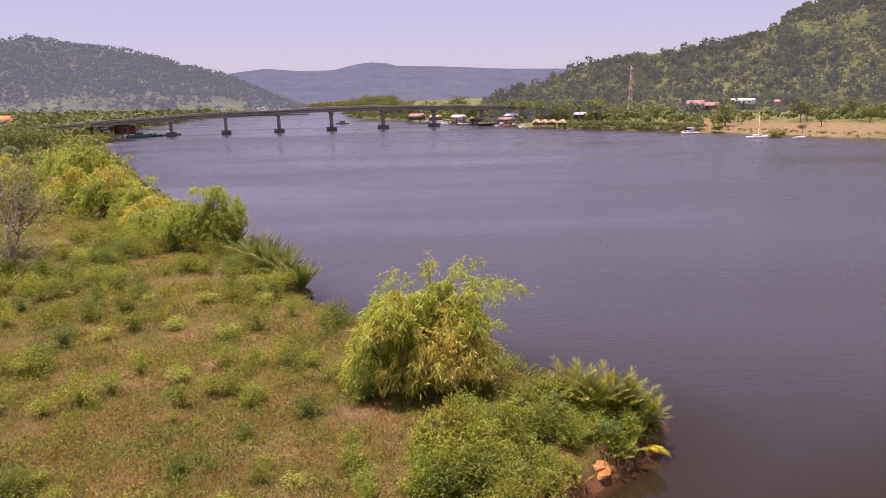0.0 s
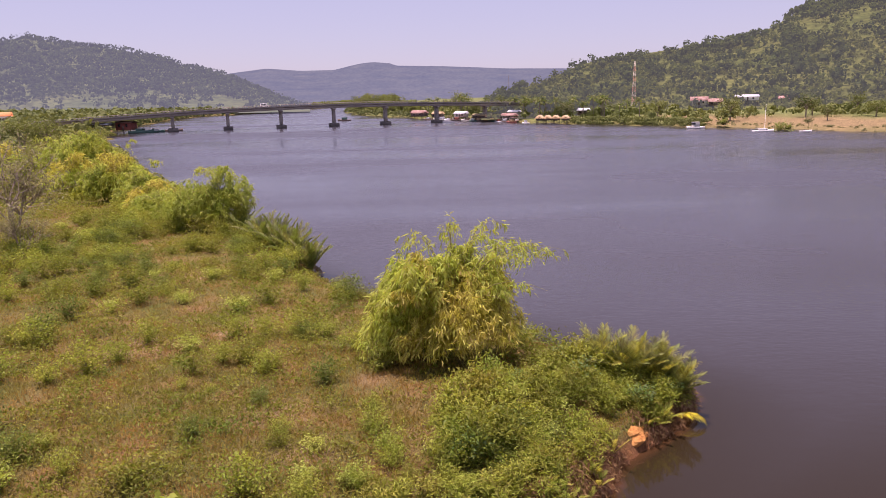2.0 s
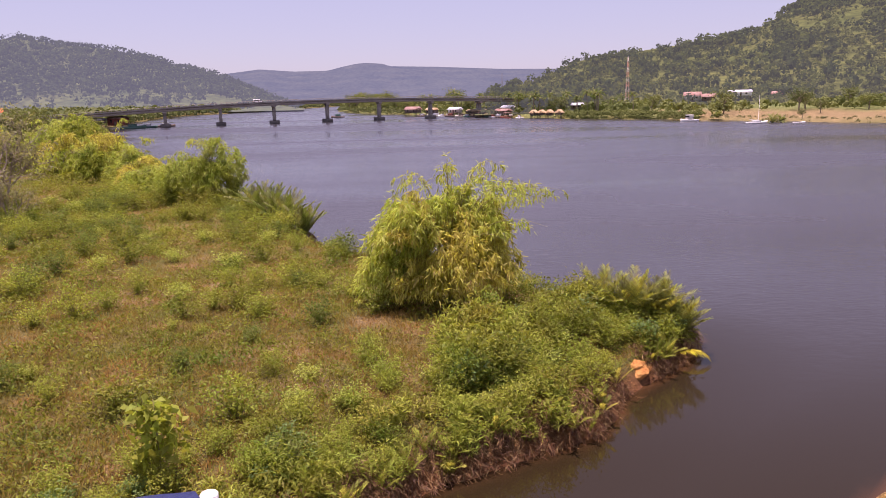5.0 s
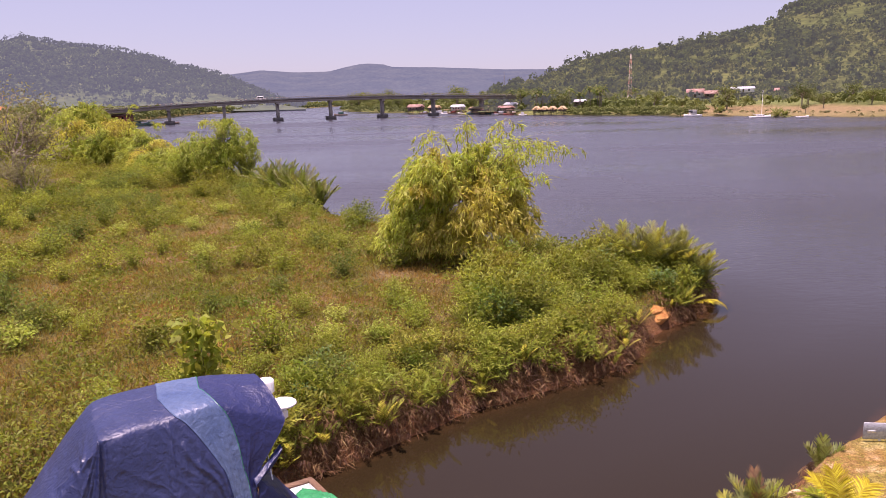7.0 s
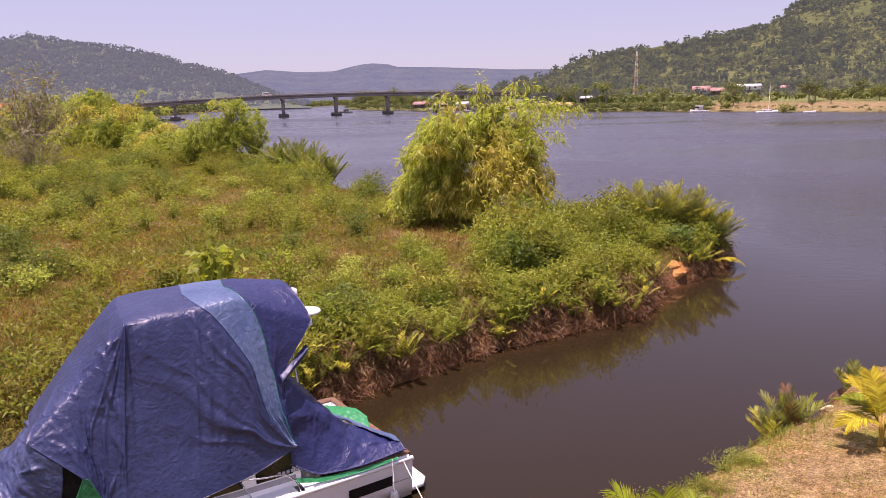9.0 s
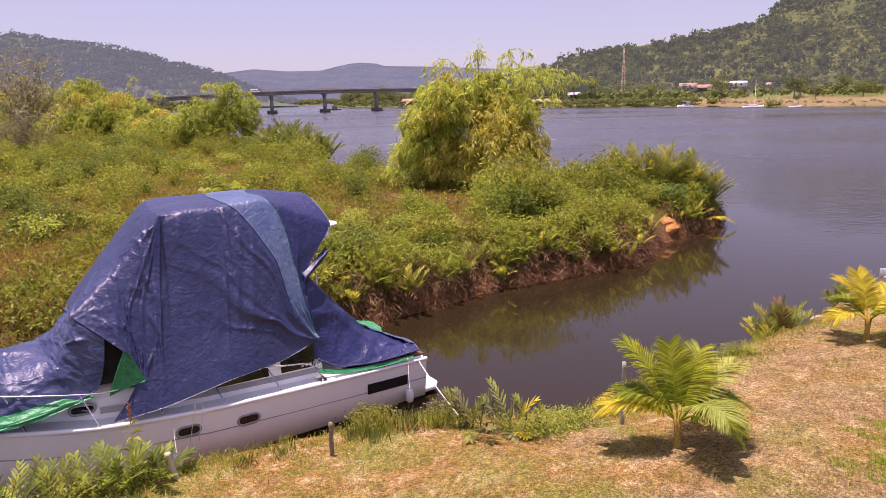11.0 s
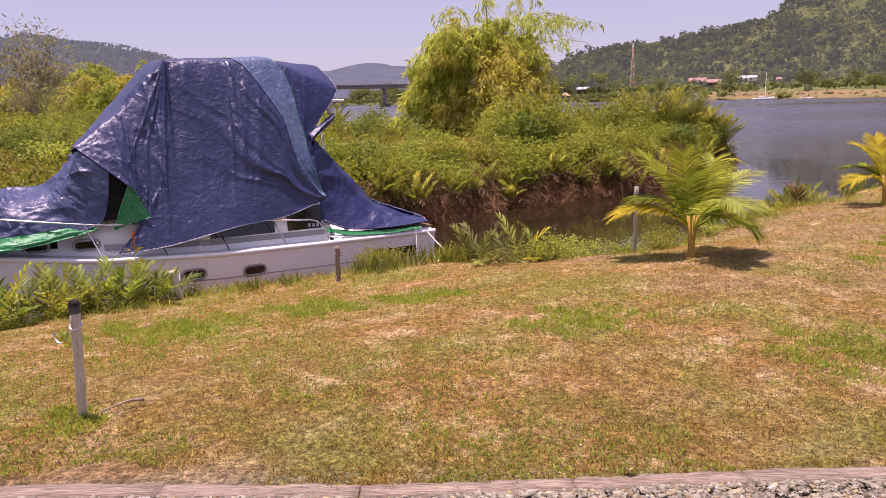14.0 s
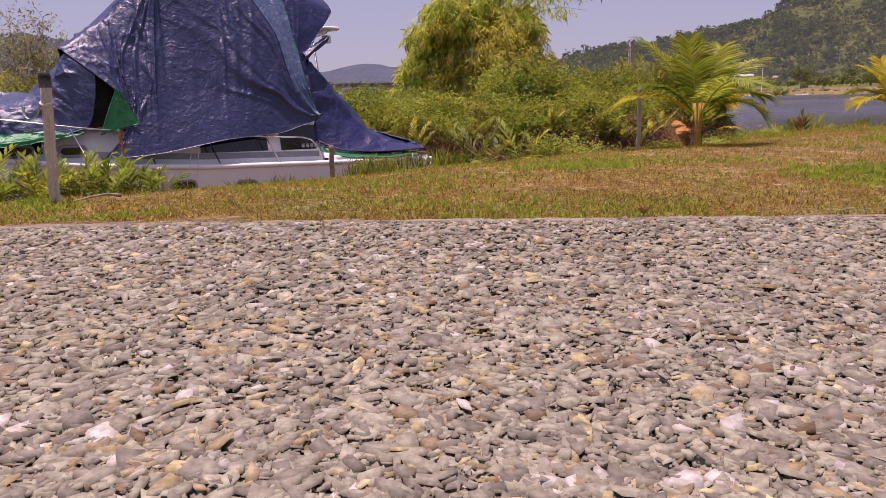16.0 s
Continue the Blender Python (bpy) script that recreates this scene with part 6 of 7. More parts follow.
def in_lawn(x, y, r):
    d = land(x, y)[0]
    bare = wave(x, y, 1.6, 55) + 0.5 * wave(x, y, 0.5, 56) + 0.7 * wave(x, y, 0.2, 57, 2)
    sand = np.hypot((x + 6.9) / 1.0, (y - 4.42) / 0.2) < 1 + 0.3 * np.sin(7 * x)
    return ~sand & (d > 0.4) & (y > drive_edge(x) + 0.16) & (np.abs(x + 4.8) < 1.5 + 0.72 * y) & (bare < 0.55 + r.normal(size=len(x)) * 0.25)


def tufts(x, y):
    """Greener patches in the lawn."""
    hit = np.zeros(len(x), bool)
    for px, py, pr in ((-3.5, 7.3, 0.6), (-1.2, 6.4, 0.7), (-7.4, 5.3, 0.3), (1.0, 9.2, 0.5), (-5.0, 9.0, 0.6), (-8.0, 8.3, 0.9), (-6.4, 8.9, 0.7), (1.9, 10.2, 0.6)):
        hit |= np.hypot(x - px, (y - py) * 1.3) < pr * (0.9 + 0.35 * np.sin(9 * x + 7 * y) + 0.2 * np.sin(23 * x - 17 * y))
    return hit


def weed_carpet(n, seed):
    """Low tangled weeds in uneven mounds over the whole field."""
    r = np.random.default_rng(seed)
    y = 17 + 105 * r.uniform(0, 1, n) ** 1.5
    x = -2 + (r.uniform(-1, 1, n)) * (10 + 0.68 * y)
    d = land(x, y)[1]
    bare = 1.1 * np.clip(wave(x, y, 13, 77) - 0.2, 0, 0.7) + np.exp(-((x + 6) ** 2 + (y - 36.3) ** 2) / 3) + np.exp(-((x + 1) ** 2 + (y - 33.7) ** 2) / 4)
    mound = np.clip(0.2 + 0.55 * wave(x, y, 5, 31) + 0.3 * wave(x, y, 19, 32), 0.04, 0.95)
    ok = (d > 0.5) & (r.uniform(size=n) < (0.35 + 0.8 * mound - bare) * np.clip(0.45 + (y - 22) / 40, 0.45, 1))
    x, y, mound = x[ok], y[ok], mound[ok]
    m, s = 6, (1 + y / 80)
    base = np.repeat(np.stack([x, y, height(x, y)], 1), m, axis=0)
    base[:, :2] += r.normal(size=(len(base), 2)) * 0.16 * np.repeat(s, m)[:, None]
    base[:, 2] += r.uniform(0, 1, len(base)) * np.repeat(mound * s, m)
    ax = r.normal(size=(len(base), 3)) * [0.8, 0.8, 0.5] + [0, 0, 0.8]
    g = Geo().leaves(base, ax, r.uniform(0.1, 0.24, len(base)) * np.repeat(s, m), 0.05 * np.repeat(s, m), 0.1, 0.25, r)
    return single("field_weeds", g, LEAF_WEED, Matrix(), "tangled yellow-green weeds over the rough field", "weeds", kind="stuff")


grass_field("rough_grass", 200000, (-60, 10, 15, 100), GRASS_FIELD, "tangled dry and green grass over the rough field", 5, (0.44, 0.024), in_field, 1.5)
weed_carpet(115000, 6)
grass_field("lawn_grass", 120000, (-12, 9, 4.26, 19), GRASS_LAWN, "short dry brownish lawn grass", 7, (0.055, 0.0065), in_lawn, 1.9)
grass_field("lawn_grass", 46000, (-12, 9, 4.26, 19), GRASS_GREEN, "greener tufts in the dry lawn", 8, (0.065, 0.011), lambda x, y, r: in_lawn(x, y, r) & ((wave(x, y, 3.2, 66) > 0.3 - 0.6 * np.clip((-3 - x) / 4, 0, 1)) | tufts(x, y)), 1.9)

grass_field("green_tuft_grass", 90000, (-10, 4, 4.3, 11), GRASS_TUFT, "bright green grass tufts in the dry lawn", 9, (0.085, 0.012), lambda x, y, r: in_lawn(x, y, r) & tufts(x, y) & (r.uniform(size=len(x)) < 0.75))


def by_creek(x, y, r):
    d = land(x, y)[0]
    return (d > 0.12) & (d < 1.9 - 0.8 * r.uniform(size=len(x)) ** 0.5) & (wave(x, y, 1.3, 91) + 0.5 * wave(x, y, 0.4, 92) > -0.15)


grass_field("edge_grass", 16000, (-12, 4.6, 7.5, 17.8), GRASS_GREEN, "longer green grass along the lawn's creek edge", 14, (0.2, 0.014), by_creek)
grass_field("edge_grass", 9000, (-12, 4.6, 7.5, 17.8), GRASS_LAWN, "longer dry grass along the lawn's creek edge", 15, (0.22, 0.012), by_creek)

# ---- gravel and edging ----


def gravel(name, n, mat, label, seed, size):
    """Flat broken chips lying over one another."""
    r = np.random.default_rng(seed)
    u = r.uniform(0, 1, n)
    x = -4.9 + r.uniform(-1, 1, n) * (0.88 + 1.85 * u)
    y = 1.5 + (drive_edge(x) - 1.49) * u
    s = size * np.clip(np.exp(r.normal(size=n) * 0.46), 0.4, 2.3)
    k = 4
    ang = (np.arange(k) / k * 2 * np.pi)[None] + r.uniform(0, 6.28, (n, 1)) + r.normal(size=(n, k)) * 0.36
    rad = s[:, None] * r.uniform(0.6, 1.3, (n, k))
    asp = r.uniform(0.45, 0.95, (n, 1))
    px, py = rad * np.cos(ang), rad * np.sin(ang) * asp
    th = s * r.uniform(0.07, 0.2, n)
    low = np.stack([px, py, -np.repeat(th[:, None], k, 1)], -1)
    top = np.stack([px * 0.93, py * 0.93, np.repeat(th[:, None], k, 1) * r.uniform(0.5, 1.3, (n, k))], -1)
    v = np.concatenate([top, low], 1)
    rz, tx, ty = r.uniform(0, 6.28, n), r.normal(size=n) * 0.19, r.normal(size=n) * 0.19
    c, s_ = np.cos(rz)[:, None], np.sin(rz)[:, None]
    X, Y = v[..., 0] * c - v[..., 1] * s_, v[..., 0] * s_ + v[..., 1] * c
    Z = v[..., 2] + X * np.sin(tx)[:, None] + Y * np.sin(ty)[:, None] + (r.uniform(0.003, 0.024, n) + 0.012 * np.clip((y - 3.4) / 0.6, 0, 1) + sink(x, y))[:, None]
    V = np.stack([X + x[:, None], Y + y[:, None], Z], -1).reshape(-1, 3)
    o = np.arange(n)[:, None] * 8
    tri = np.concatenate([o + [0, j, j + 1] for j in range(1, 3)])
    quad = np.concatenate([o + [4 + j, 4 + (j + 1) % 4, (j + 1) % 4, j] for j in range(4)])
    return single(name, Geo().put(V, quad, tri), mat, Matrix(), label, "gravel", kind="stuff")


gravel("gravel", 42000, STONE, "grey-brown slate chippings on the drive", 1, 0.0163)
gravel("gravel", 6000, STONE_TAN, "tan and ochre chippings among the slate", 2, 0.017)
gravel("gravel", 1000, STONE_PALE, "pale worn chippings among the slate", 3, 0.019)


def plank(x0, y0, x1, y1, label):
    L = math.hypot(x1 - x0, y1 - y0)
    n = 14
    r = np.random.default_rng(int(abs(x0) * 100))
    rings = []
    for k in range(n + 1):
        s = L * k / n
        j = r.normal(size=(8, 2)) * 0.004
        prof = np.array([(-0.075, -0.12), (0.075, -0.12), (0.078, -0.01), (0.07, 0.022), (0.03, 0.03), (-0.03, 0.028), (-0.07, 0.022), (-0.078, -0.01)]) + j
        rings.append([(s, a, b) for a, b in prof])
    return single("edging_plank", Geo().loft(rings, True, True), WEATHERED, pose(x0, y0, -0.01 + float(sink(x0, y0)), 0, math.degrees(math.atan2(float(sink(x0, y0) - sink(x1, y1)), L)), math.degrees(math.atan2(y1 - y0, x1 - x0))), label, "plank", "lawn edging planks")


plank(-9.9, 4.37, -6.46, 4.28, "split weathered grey edging plank between lawn and gravel")
plank(-6.45, 4.27, -5.33, 4.20, "weathered grey edging plank between lawn and gravel")
plank(-5.32, 4.19, -4.12, 4.265, "weathered grey edging plank between lawn and gravel")
plank(-4.11, 4.27, -3.1, 4.34, "weathered grey edging plank between lawn and gravel")
plank(-3.09, 4.345, 0.6, 4.45, "weathered grey edging plank between lawn and gravel")

# ---- far bank, left bank ----
ROOF_TAN = surface("thatch_tan", (0.4, 0.27, 0.15), (0.52, 0.38, 0.22), 0.8, 6, 0.9)
ROOF_RUST = surface("rusty_sheet", (0.24, 0.1, 0.075), (0.42, 0.3, 0.26), 0.5, 6, 0.8)
ROOF_PALE = surface("pale_sheet", (0.5, 0.52, 0.56), (0.66, 0.67, 0.7), 0.8, 6, 0.6)
ROOF_ORANGE = surface("orange_tiles", (0.62, 0.2, 0.07), (0.72, 0.28, 0.11), 0.8, 6, 0.8)
WALL_DARK = surface("old_boards", (0.1, 0.075, 0.06), (0.2, 0.15, 0.12), 0.8, 6, 0.9)
WALL_RED = surface("red_boards", (0.22, 0.06, 0.045), (0.3, 0.1, 0.075), 0.8, 6, 0.8)
WALL_PALE = surface("pale_wall", (0.5, 0.47, 0.42), (0.6, 0.57, 0.52), 0.8, 6, 0.9)
PAINT_WHITE = surface("white_paint", (0.68, 0.67, 0.65), (0.78, 0.77, 0.75), 1, 8, 0.5)
PAINT_RED = surface("red_paint", (0.3, 0.08, 0.05), (0.38, 0.13, 0.09), 1, 8, 0.5)
FADED_RED = surface("faded_red_paint", (0.42, 0.2, 0.15), (0.5, 0.27, 0.2), 1, 8, 0.7)
PAINT_GREEN = surface("green_paint", (0.07, 0.15, 0.12), (0.1, 0.2, 0.16), 1, 8, 0.5)
r5 = np.random.default_rng(505)


def tree_meshes(seed, high, wide, cards, mat, leaf=0.06):
    """Trunk with limbs, and a crown of separate leaf clumps with gaps."""
    r = np.random.default_rng(seed)
    wood, fo = Geo(), Geo()
    top = np.array([r.normal() * 0.05 * high, r.normal() * 0.05 * high, high * 0.6])
    t = np.linspace(0, 1, 6)[:, None]
    wood.tube(top * t + r.normal(size=(6, 3)) * 0.01 * high * t, np.linspace(0.03, 0.012, 6) * high, 6, cap=False)
    for k in range(11):
        s = r.uniform(0.35, 1.0)
        az = r.uniform(0, 6.28)
        end = top * s + np.array([math.cos(az) * wide * 0.45 * r.uniform(0.5, 1), math.sin(az) * wide * 0.45 * r.uniform(0.5, 1), high * r.uniform(0.08, 0.36)])
        mid = (top * s + end) / 2 + [0, 0, 0.03 * high]
        wood.tube([top * s, mid, end], np.array([0.012, 0.008, 0.003]) * high, 4, cap=False)
        m = cards // 11
        c = np.concatenate([np.repeat(end[None], m // 2, 0), np.repeat(mid[None], m - m // 2, 0)])
        p = c + r.normal(size=(m, 3)) * [wide * 0.12, wide * 0.12, high * 0.07]
        fo.leaves(p, r.normal(size=(m, 3)) + [0, 0, 0.2], high * leaf * r.uniform(0.7, 1.4, m), high * leaf * 0.6, 0.2, 0.2, r)
    return wood.mesh("trunk", BARK), fo.mesh("crown", mat)


TREES = [tree_meshes(700 + k, 9, 8.5, 1050, LEAF_WOOD if k % 2 else LEAF_HILL, 0.054) for k in range(5)]


def put_tree(x, y, s, label, k, group="bank trees"):
    root = thing("tree", pose(x, y, gz(x, y) - 0.1, 0, 0, (k * 77) % 360), label, "tree", group)
    root.scale = (s, s, s)
    tr, cr = TREES[k % len(TREES)]
    part("trunk", tr, None, root)
    part("crown", cr, None, root)


def palm_meshes(seed):
    r = np.random.default_rng(seed)
    w, f = Geo(), []
    t = np.linspace(0, 1, 8)
    w.tube(np.stack([0.6 * t ** 2, 0 * t, 8.0 * t], 1), np.linspace(0.2, 0.12, 8), 6)
    for k in range(16):
        az = k * 2.4
        f.append(Geo().frond((0.6, 0, 8.0), az, r.uniform(2.6, 3.4), 1.2 - 1.3 * k / 15, r.uniform(0.9, 1.6), 11, 0.75, 0.16, r, thick=0.04, hang=0.5).mesh("frond", LEAF_TREE if k % 3 else LEAF_NIPA))
    return w.mesh("trunk", BARK), f


PALMS = [palm_meshes(800 + k) for k in range(2)]


def put_palm(x, y, s, k):
    root = thing("tall_palm", pose(x, y, gz(x, y) - 0.1, 0, 0, (k * 113) % 360), "tall coconut palm among the trees on the river bank", "palm", "bank palms")
    root.scale = (s, s, s)
    tr, fr = PALMS[k % 2]
    part("trunk", tr, None, root)
    for me in fr:
        part("frond", me, None, root)


def strip_points(shore, n, lo, hi, xr, r, side=1):
    """Places along a shore, lo to hi metres inland."""
    e = np.array(shore, float)
    sg = np.linalg.norm(np.diff(e, axis=0), axis=1)
    ok = [i for i in range(len(sg)) if xr[0] <= min(e[i, 0], e[i + 1, 0]) and max(e[i, 0], e[i + 1, 0]) <= xr[1] and xr[2] <= e[i, 1] <= xr[3]]
    w = np.array([sg[i] for i in ok])
    i = np.array(ok)[r.choice(len(ok), n, p=w / w.sum())]
    t = r.uniform(0, 1, n)[:, None]
    d = (e[i + 1] - e[i]) / sg[i][:, None]
    nrm = np.stack([-d[:, 1], d[:, 0]], 1) * side
    p = e[i] + (e[i + 1] - e[i]) * t + nrm * r.uniform(lo, hi, n)[:, None]
    return np.stack([p[:, 0], p[:, 1], height(p[:, 0], p[:, 1])], 1)


P = strip_points(FAR_SHORE, 1400, 4, 75, (-125, 108, 290, 1100), r5, -1)
canopy("scrub", P, r5.uniform(2.5, 6.5, len(P)), LEAF_HILL, "dense green trees and scrub along the river bank", r5, 26, 1.0, 0.32)
P = strip_points(FAR_SHORE, 300, -1.0, 5, (58, 108, 290, 365), r5, -1)
canopy("scrub", P, r5.uniform(1.6, 3.8, len(P)), LEAF_HILL, "bushes overhanging the far water's edge", r5, 60, 0.9, 0.17)
P = strip_points(FAR_SHORE, 700, -1.0, 6, (-125, 35, 405, 1100), r5, -1)
canopy("scrub", P, r5.uniform(2.0, 4.5, len(P)), LEAF_WOOD, "dark bushes along the far water's edge", r5, 24, 0.9, 0.26)
P = strip_points(FAR_SHORE, 800, 58, 150, (90, 420, 150, 300), r5, -1)
canopy("scrub", P, r5.uniform(3, 6, len(P)), LEAF_HILL, "dark green trees behind the dry riverside field", r5, 26, 1.0, 0.32)
P = strip_points(FAR_SHORE, 150, -0.5, 3.0, (107, 300, 170, 300), r5, -1)
canopy("scrub", P, r5.uniform(0.8, 2.2, len(P)), LEAF_OLIVE, "low scrub along the dry river bank", r5, 50, 0.8, 0.18)
P = strip_points(LEFT_SHORE, 1500, 2, 90, (-260, -140, 325, 1600), r5, 1)
canopy("scrub", P, r5.uniform(4, 9, len(P)), LEAF_HILL, "trees and scrub along the bank beyond the bridge", r5, 18, 1.0, 0.34)
P = strip_points(LEFT_SHORE, 420, -1.5, 5, (-230, -146, 380, 1200), r5, 1)
canopy("scrub", P, r5.uniform(3, 6, len(P)), LEAF_WOOD, "dark bushes along the water beyond the bridge", r5, 20, 1.0, 0.34)
P = strip_points(LEFT_SHORE, 1000, 3, 90, (-145, -40, 100, 330), r5, 1)
canopy("scrub", P, r5.uniform(2.0, 4.5, len(P)), LEAF_SCRUB, "bushes and small trees behind the river bank", r5, 28, 1.0, 0.25)
P = strip_points(LEFT_SHORE, 420, -0.5, 7, (-150, -25, 80, 330), r5, 1)
canopy("scrub", P, r5.uniform(1.5, 3.2, len(P)), LEAF_SCRUB, "bushes along the water's edge", r5, 36, 0.9, 0.22)
P = strip_points(LEFT_SHORE, 500, -1, 40, (-230, -140, 330, 700), r5, 1)
canopy("scrub", P, r5.uniform(3, 6, len(P)), LEAF_HILL, "trees beside the bridge end", r5, 24, 1.0, 0.3)
P = strip_points(LEFT_SHORE, 260, 25, 110, (-145, -40, 100, 330), r5, 1)
canopy("woods", P, r5.uniform(4, 7, len(P)), LEAF_WOOD, "dark trees behind the bushes of the river bank", r5, 60, 1.1, 0.2)
P = strip_points(LEFT_SHORE, 1000, 110, 600, (-215, -55, 120, 700), r5, 1)
canopy("woods", P, r5.uniform(5, 11, len(P)), LEAF_HILL, "far trees at the foot of the hill", r5, 18, 1.0, 0.34)
x_, y_ = r5.uniform(-460, -150, 1500), r5.uniform(375, 760, 1500)
ok_ = land(x_, y_)[1] > 4
P = np.stack([x_[ok_], y_[ok_], height(x_[ok_], y_[ok_])], 1)
canopy("woods", P, r5.uniform(5, 10, len(P)), LEAF_WOOD, "dark woods between the river and the hill", r5, 14, 1.0, 0.38)
for k, p in enumerate(strip_points(FAR_SHORE, 44, 6, 45, (-100, 108, 290, 760), r5, -1)):
    put_tree(p[0], p[1], r5.uniform(0.8, 1.4), "leafy green tree on the river bank", k)
for k, p in enumerate(strip_points(FAR_SHORE, 26, 6, 45, (-125, 3, 465, 1001), r5, -1)):
    put_tree(p[0], p[1], r5.uniform(1.2, 2.2), "tall green tree behind the bridge on the far bank", k)
for k, p in enumerate(strip_points(FAR_SHORE, 26, 4, 30, (-40, 90, 320, 560), r5, -1)):
    put_palm(p[0], p[1], r5.uniform(0.9, 1.3), k)
for k, (x, y, s) in enumerate([(52, 390, 1.3), (55, 386, 1.1), (60, 384, 1.2), (64, 378, 1.0), (67, 374, 1.25), (71, 366, 1.0), (45, 404, 1.3), (12, 462, 1.6), (15, 458, 1.4)]):
    put_palm(x, y, s, k)
for k, p in enumerate(strip_points(FAR_SHORE, 18, 60, 90, (107, 300, 180, 300), r5, -1)):
    put_tree(p[0], p[1], r5.uniform(0.7, 1.15), "dark leafy tree at the back of the dry field", 2 * k + 1)
for k, (x, y, s) in enumerate([(156, 314, 1.25), (151, 287, 0.7), (163, 322, 0.9), (178, 300, 1.0), (190, 292, 1.1), (131, 262, 0.4), (150, 232, 0.6), (160, 226, 0.7), (-115, 211, 1.5), (-119, 207, 1.2), (-121, 190, 0.8), (-104, 170, 0.7), (-95, 190, 0.6)]):
    put_tree(x, y, s, "spreading dark green tree standing in open ground", 2 * k + 1)
for k, (x, y, s) in enumerate([(-78, 140, 0.55), (-84, 128, 0.6), (-70, 105, 0.5), (-64, 96, 0.45), (-74, 112, 0.5)]):
    put_tree(x, y, s, "small leafy tree behind the river bank", 2 * k)
for k, (x, y, s) in enumerate([(-97, 200, 0.75), (-100, 204, 0.65), (-118, 252, 0.7)]):
    put_palm(x, y, s, k)
for x, y, s, k in [(118.5, 258, 1.0, 1), (124, 263, 0.55, 2), (112, 292, 0.7, 3)]:
    feather_plant("nipa_palm", pose(x, y, max(gz(x, y), WATER)), "round nipa palm bush on the far bank", "palm", [LEAF_NIPA], 24, 4.6 * s, 0.9, 0.16, 60 + k, (0.3, 1.4), (0.4, 1.0), 16, thick=0.04)


def house(name, x, y, z, w, d, h, rise, turn, wall_m, roof_m, label, stilts=0.0):
    root = thing(name, pose(x, y, z, 0, 0, turn), label, "house")
    part("wall", Geo().box(-w / 2, -d / 2, stilts, w / 2, d / 2, stilts + h, 0.04), wall_m, root)
    o = 0.5
    e, t = stilts + h, 0.12
    ring = []
    for xx in (-w / 2 - o, w / 2 + o):
        ring.append([(xx, -d / 2 - o, e - 0.15), (xx, 0, e + rise), (xx, d / 2 + o, e - 0.15), (xx, d / 2 + o, e - 0.15 + t), (xx, 0, e + rise + t), (xx, -d / 2 - o, e - 0.15 + t)])
    part("roof", Geo().loft(ring, True, True), roof_m, root)
    for k in (-1, 1):
        part("window", Geo().box(k * w * 0.25 - 0.5, -d / 2 - 0.05, stilts + h * 0.4, k * w * 0.25 + 0.5, -d / 2 + 0.02, stilts + h * 0.8), GLASS_DARK, root)
    part("door", Geo().box(-0.45, -d / 2 - 0.06, stilts + 0.05, 0.45, -d / 2 + 0.02, stilts + min(2.0, h * 0.85)), WALL_DARK, root)
    if stilts:
        for sx in (-1, 0, 1):
            for sy in (-1, 1):
                part("stilt", Geo().box(sx * w * 0.45 - 0.1, sy * d * 0.42 - 0.1, -2.2, sx * w * 0.45 + 0.1, sy * d * 0.42 + 0.1, stilts), WALL_DARK, root)
    return root


for k in range(4):
    house("stilt_hut", 48.0 + k * 3.5 + (0.8 if k == 3 else 0), 359.5 - k * 2.5, -0.9, 2.9, 3.0, 0.9, 1.4, 55, WALL_DARK, ROOF_TAN, "tan-roofed open hut on stilts over the water", 1.5)
house("riverside_shed", -14, 470, 0.2, 9, 6, 2.2, 1.6, -30, WALL_DARK, ROOF_RUST, "dark shed with a rusty red and white roof", 0.4)
house("riverside_shed", -2, 452, 0.2, 6, 5, 2.0, 1.2, -30, WALL_DARK, ROOF_TAN, "small brown shed at the waterside", 0.3)
house("riverside_shed", 12, 440, 0.2, 7, 5, 2.2, 1.2, -30, WALL_PALE, ROOF_PALE, "pale sheet-roofed shed under the bridge end", 0.3)
house("riverside_shed", 24, 421, 0.0, 12, 5, 1.4, 0.8, -40, WALL_DARK, ROOF_TAN, "long low tan landing shed on the bank", 0.4)
house("riverside_shed", 37, 402, 0.0, 8, 5, 1.6, 1.0, -40, WALL_DARK, ROOF_RUST, "rusty roofed shed by the water", 0.4)
house("riverside_shed", 41, 412, 1.0, 6, 5, 2.2, 1.0, -40, WALL_PALE, ROOF_PALE, "pale roofed house behind the landing", 0.4)
house("bank_house", 72, 372, 2.0, 5, 4, 2.2, 1.0, -30, WALL_DARK, ROOF_PALE, "grey-roofed house among palms", 0.4)
house("bank_house", 148, 420, 4.6, 9, 8, 2.6, 2.0, -20, WALL_PALE, ROOF_RUST, "red-roofed building on the far bank", 0.3)
house("bank_house", 155, 414, 4.2, 7, 6, 2.2, 1.6, -20, WALL_DARK, ROOF_RUST, "small red-roofed annex beside the main building", 0.3)
house("bank_house", 177, 424, 6.5, 12, 7, 2.2, 1.0, -15, PAINT_WHITE, ROOF_PALE, "low white building on the far bank", 0.3)
house("bank_house", 201, 430, 4.0, 6, 6, 3.0, 1.5, -15, WALL_PALE, ROOF_RUST, "brownish house beside the big tree", 0.3)
house("bank_house", -253, 424, 3.5, 8, 6, 3.6, 2.2, 20, WALL_PALE, ROOF_ORANGE, "house with an orange tiled roof behind trees", 0.3)
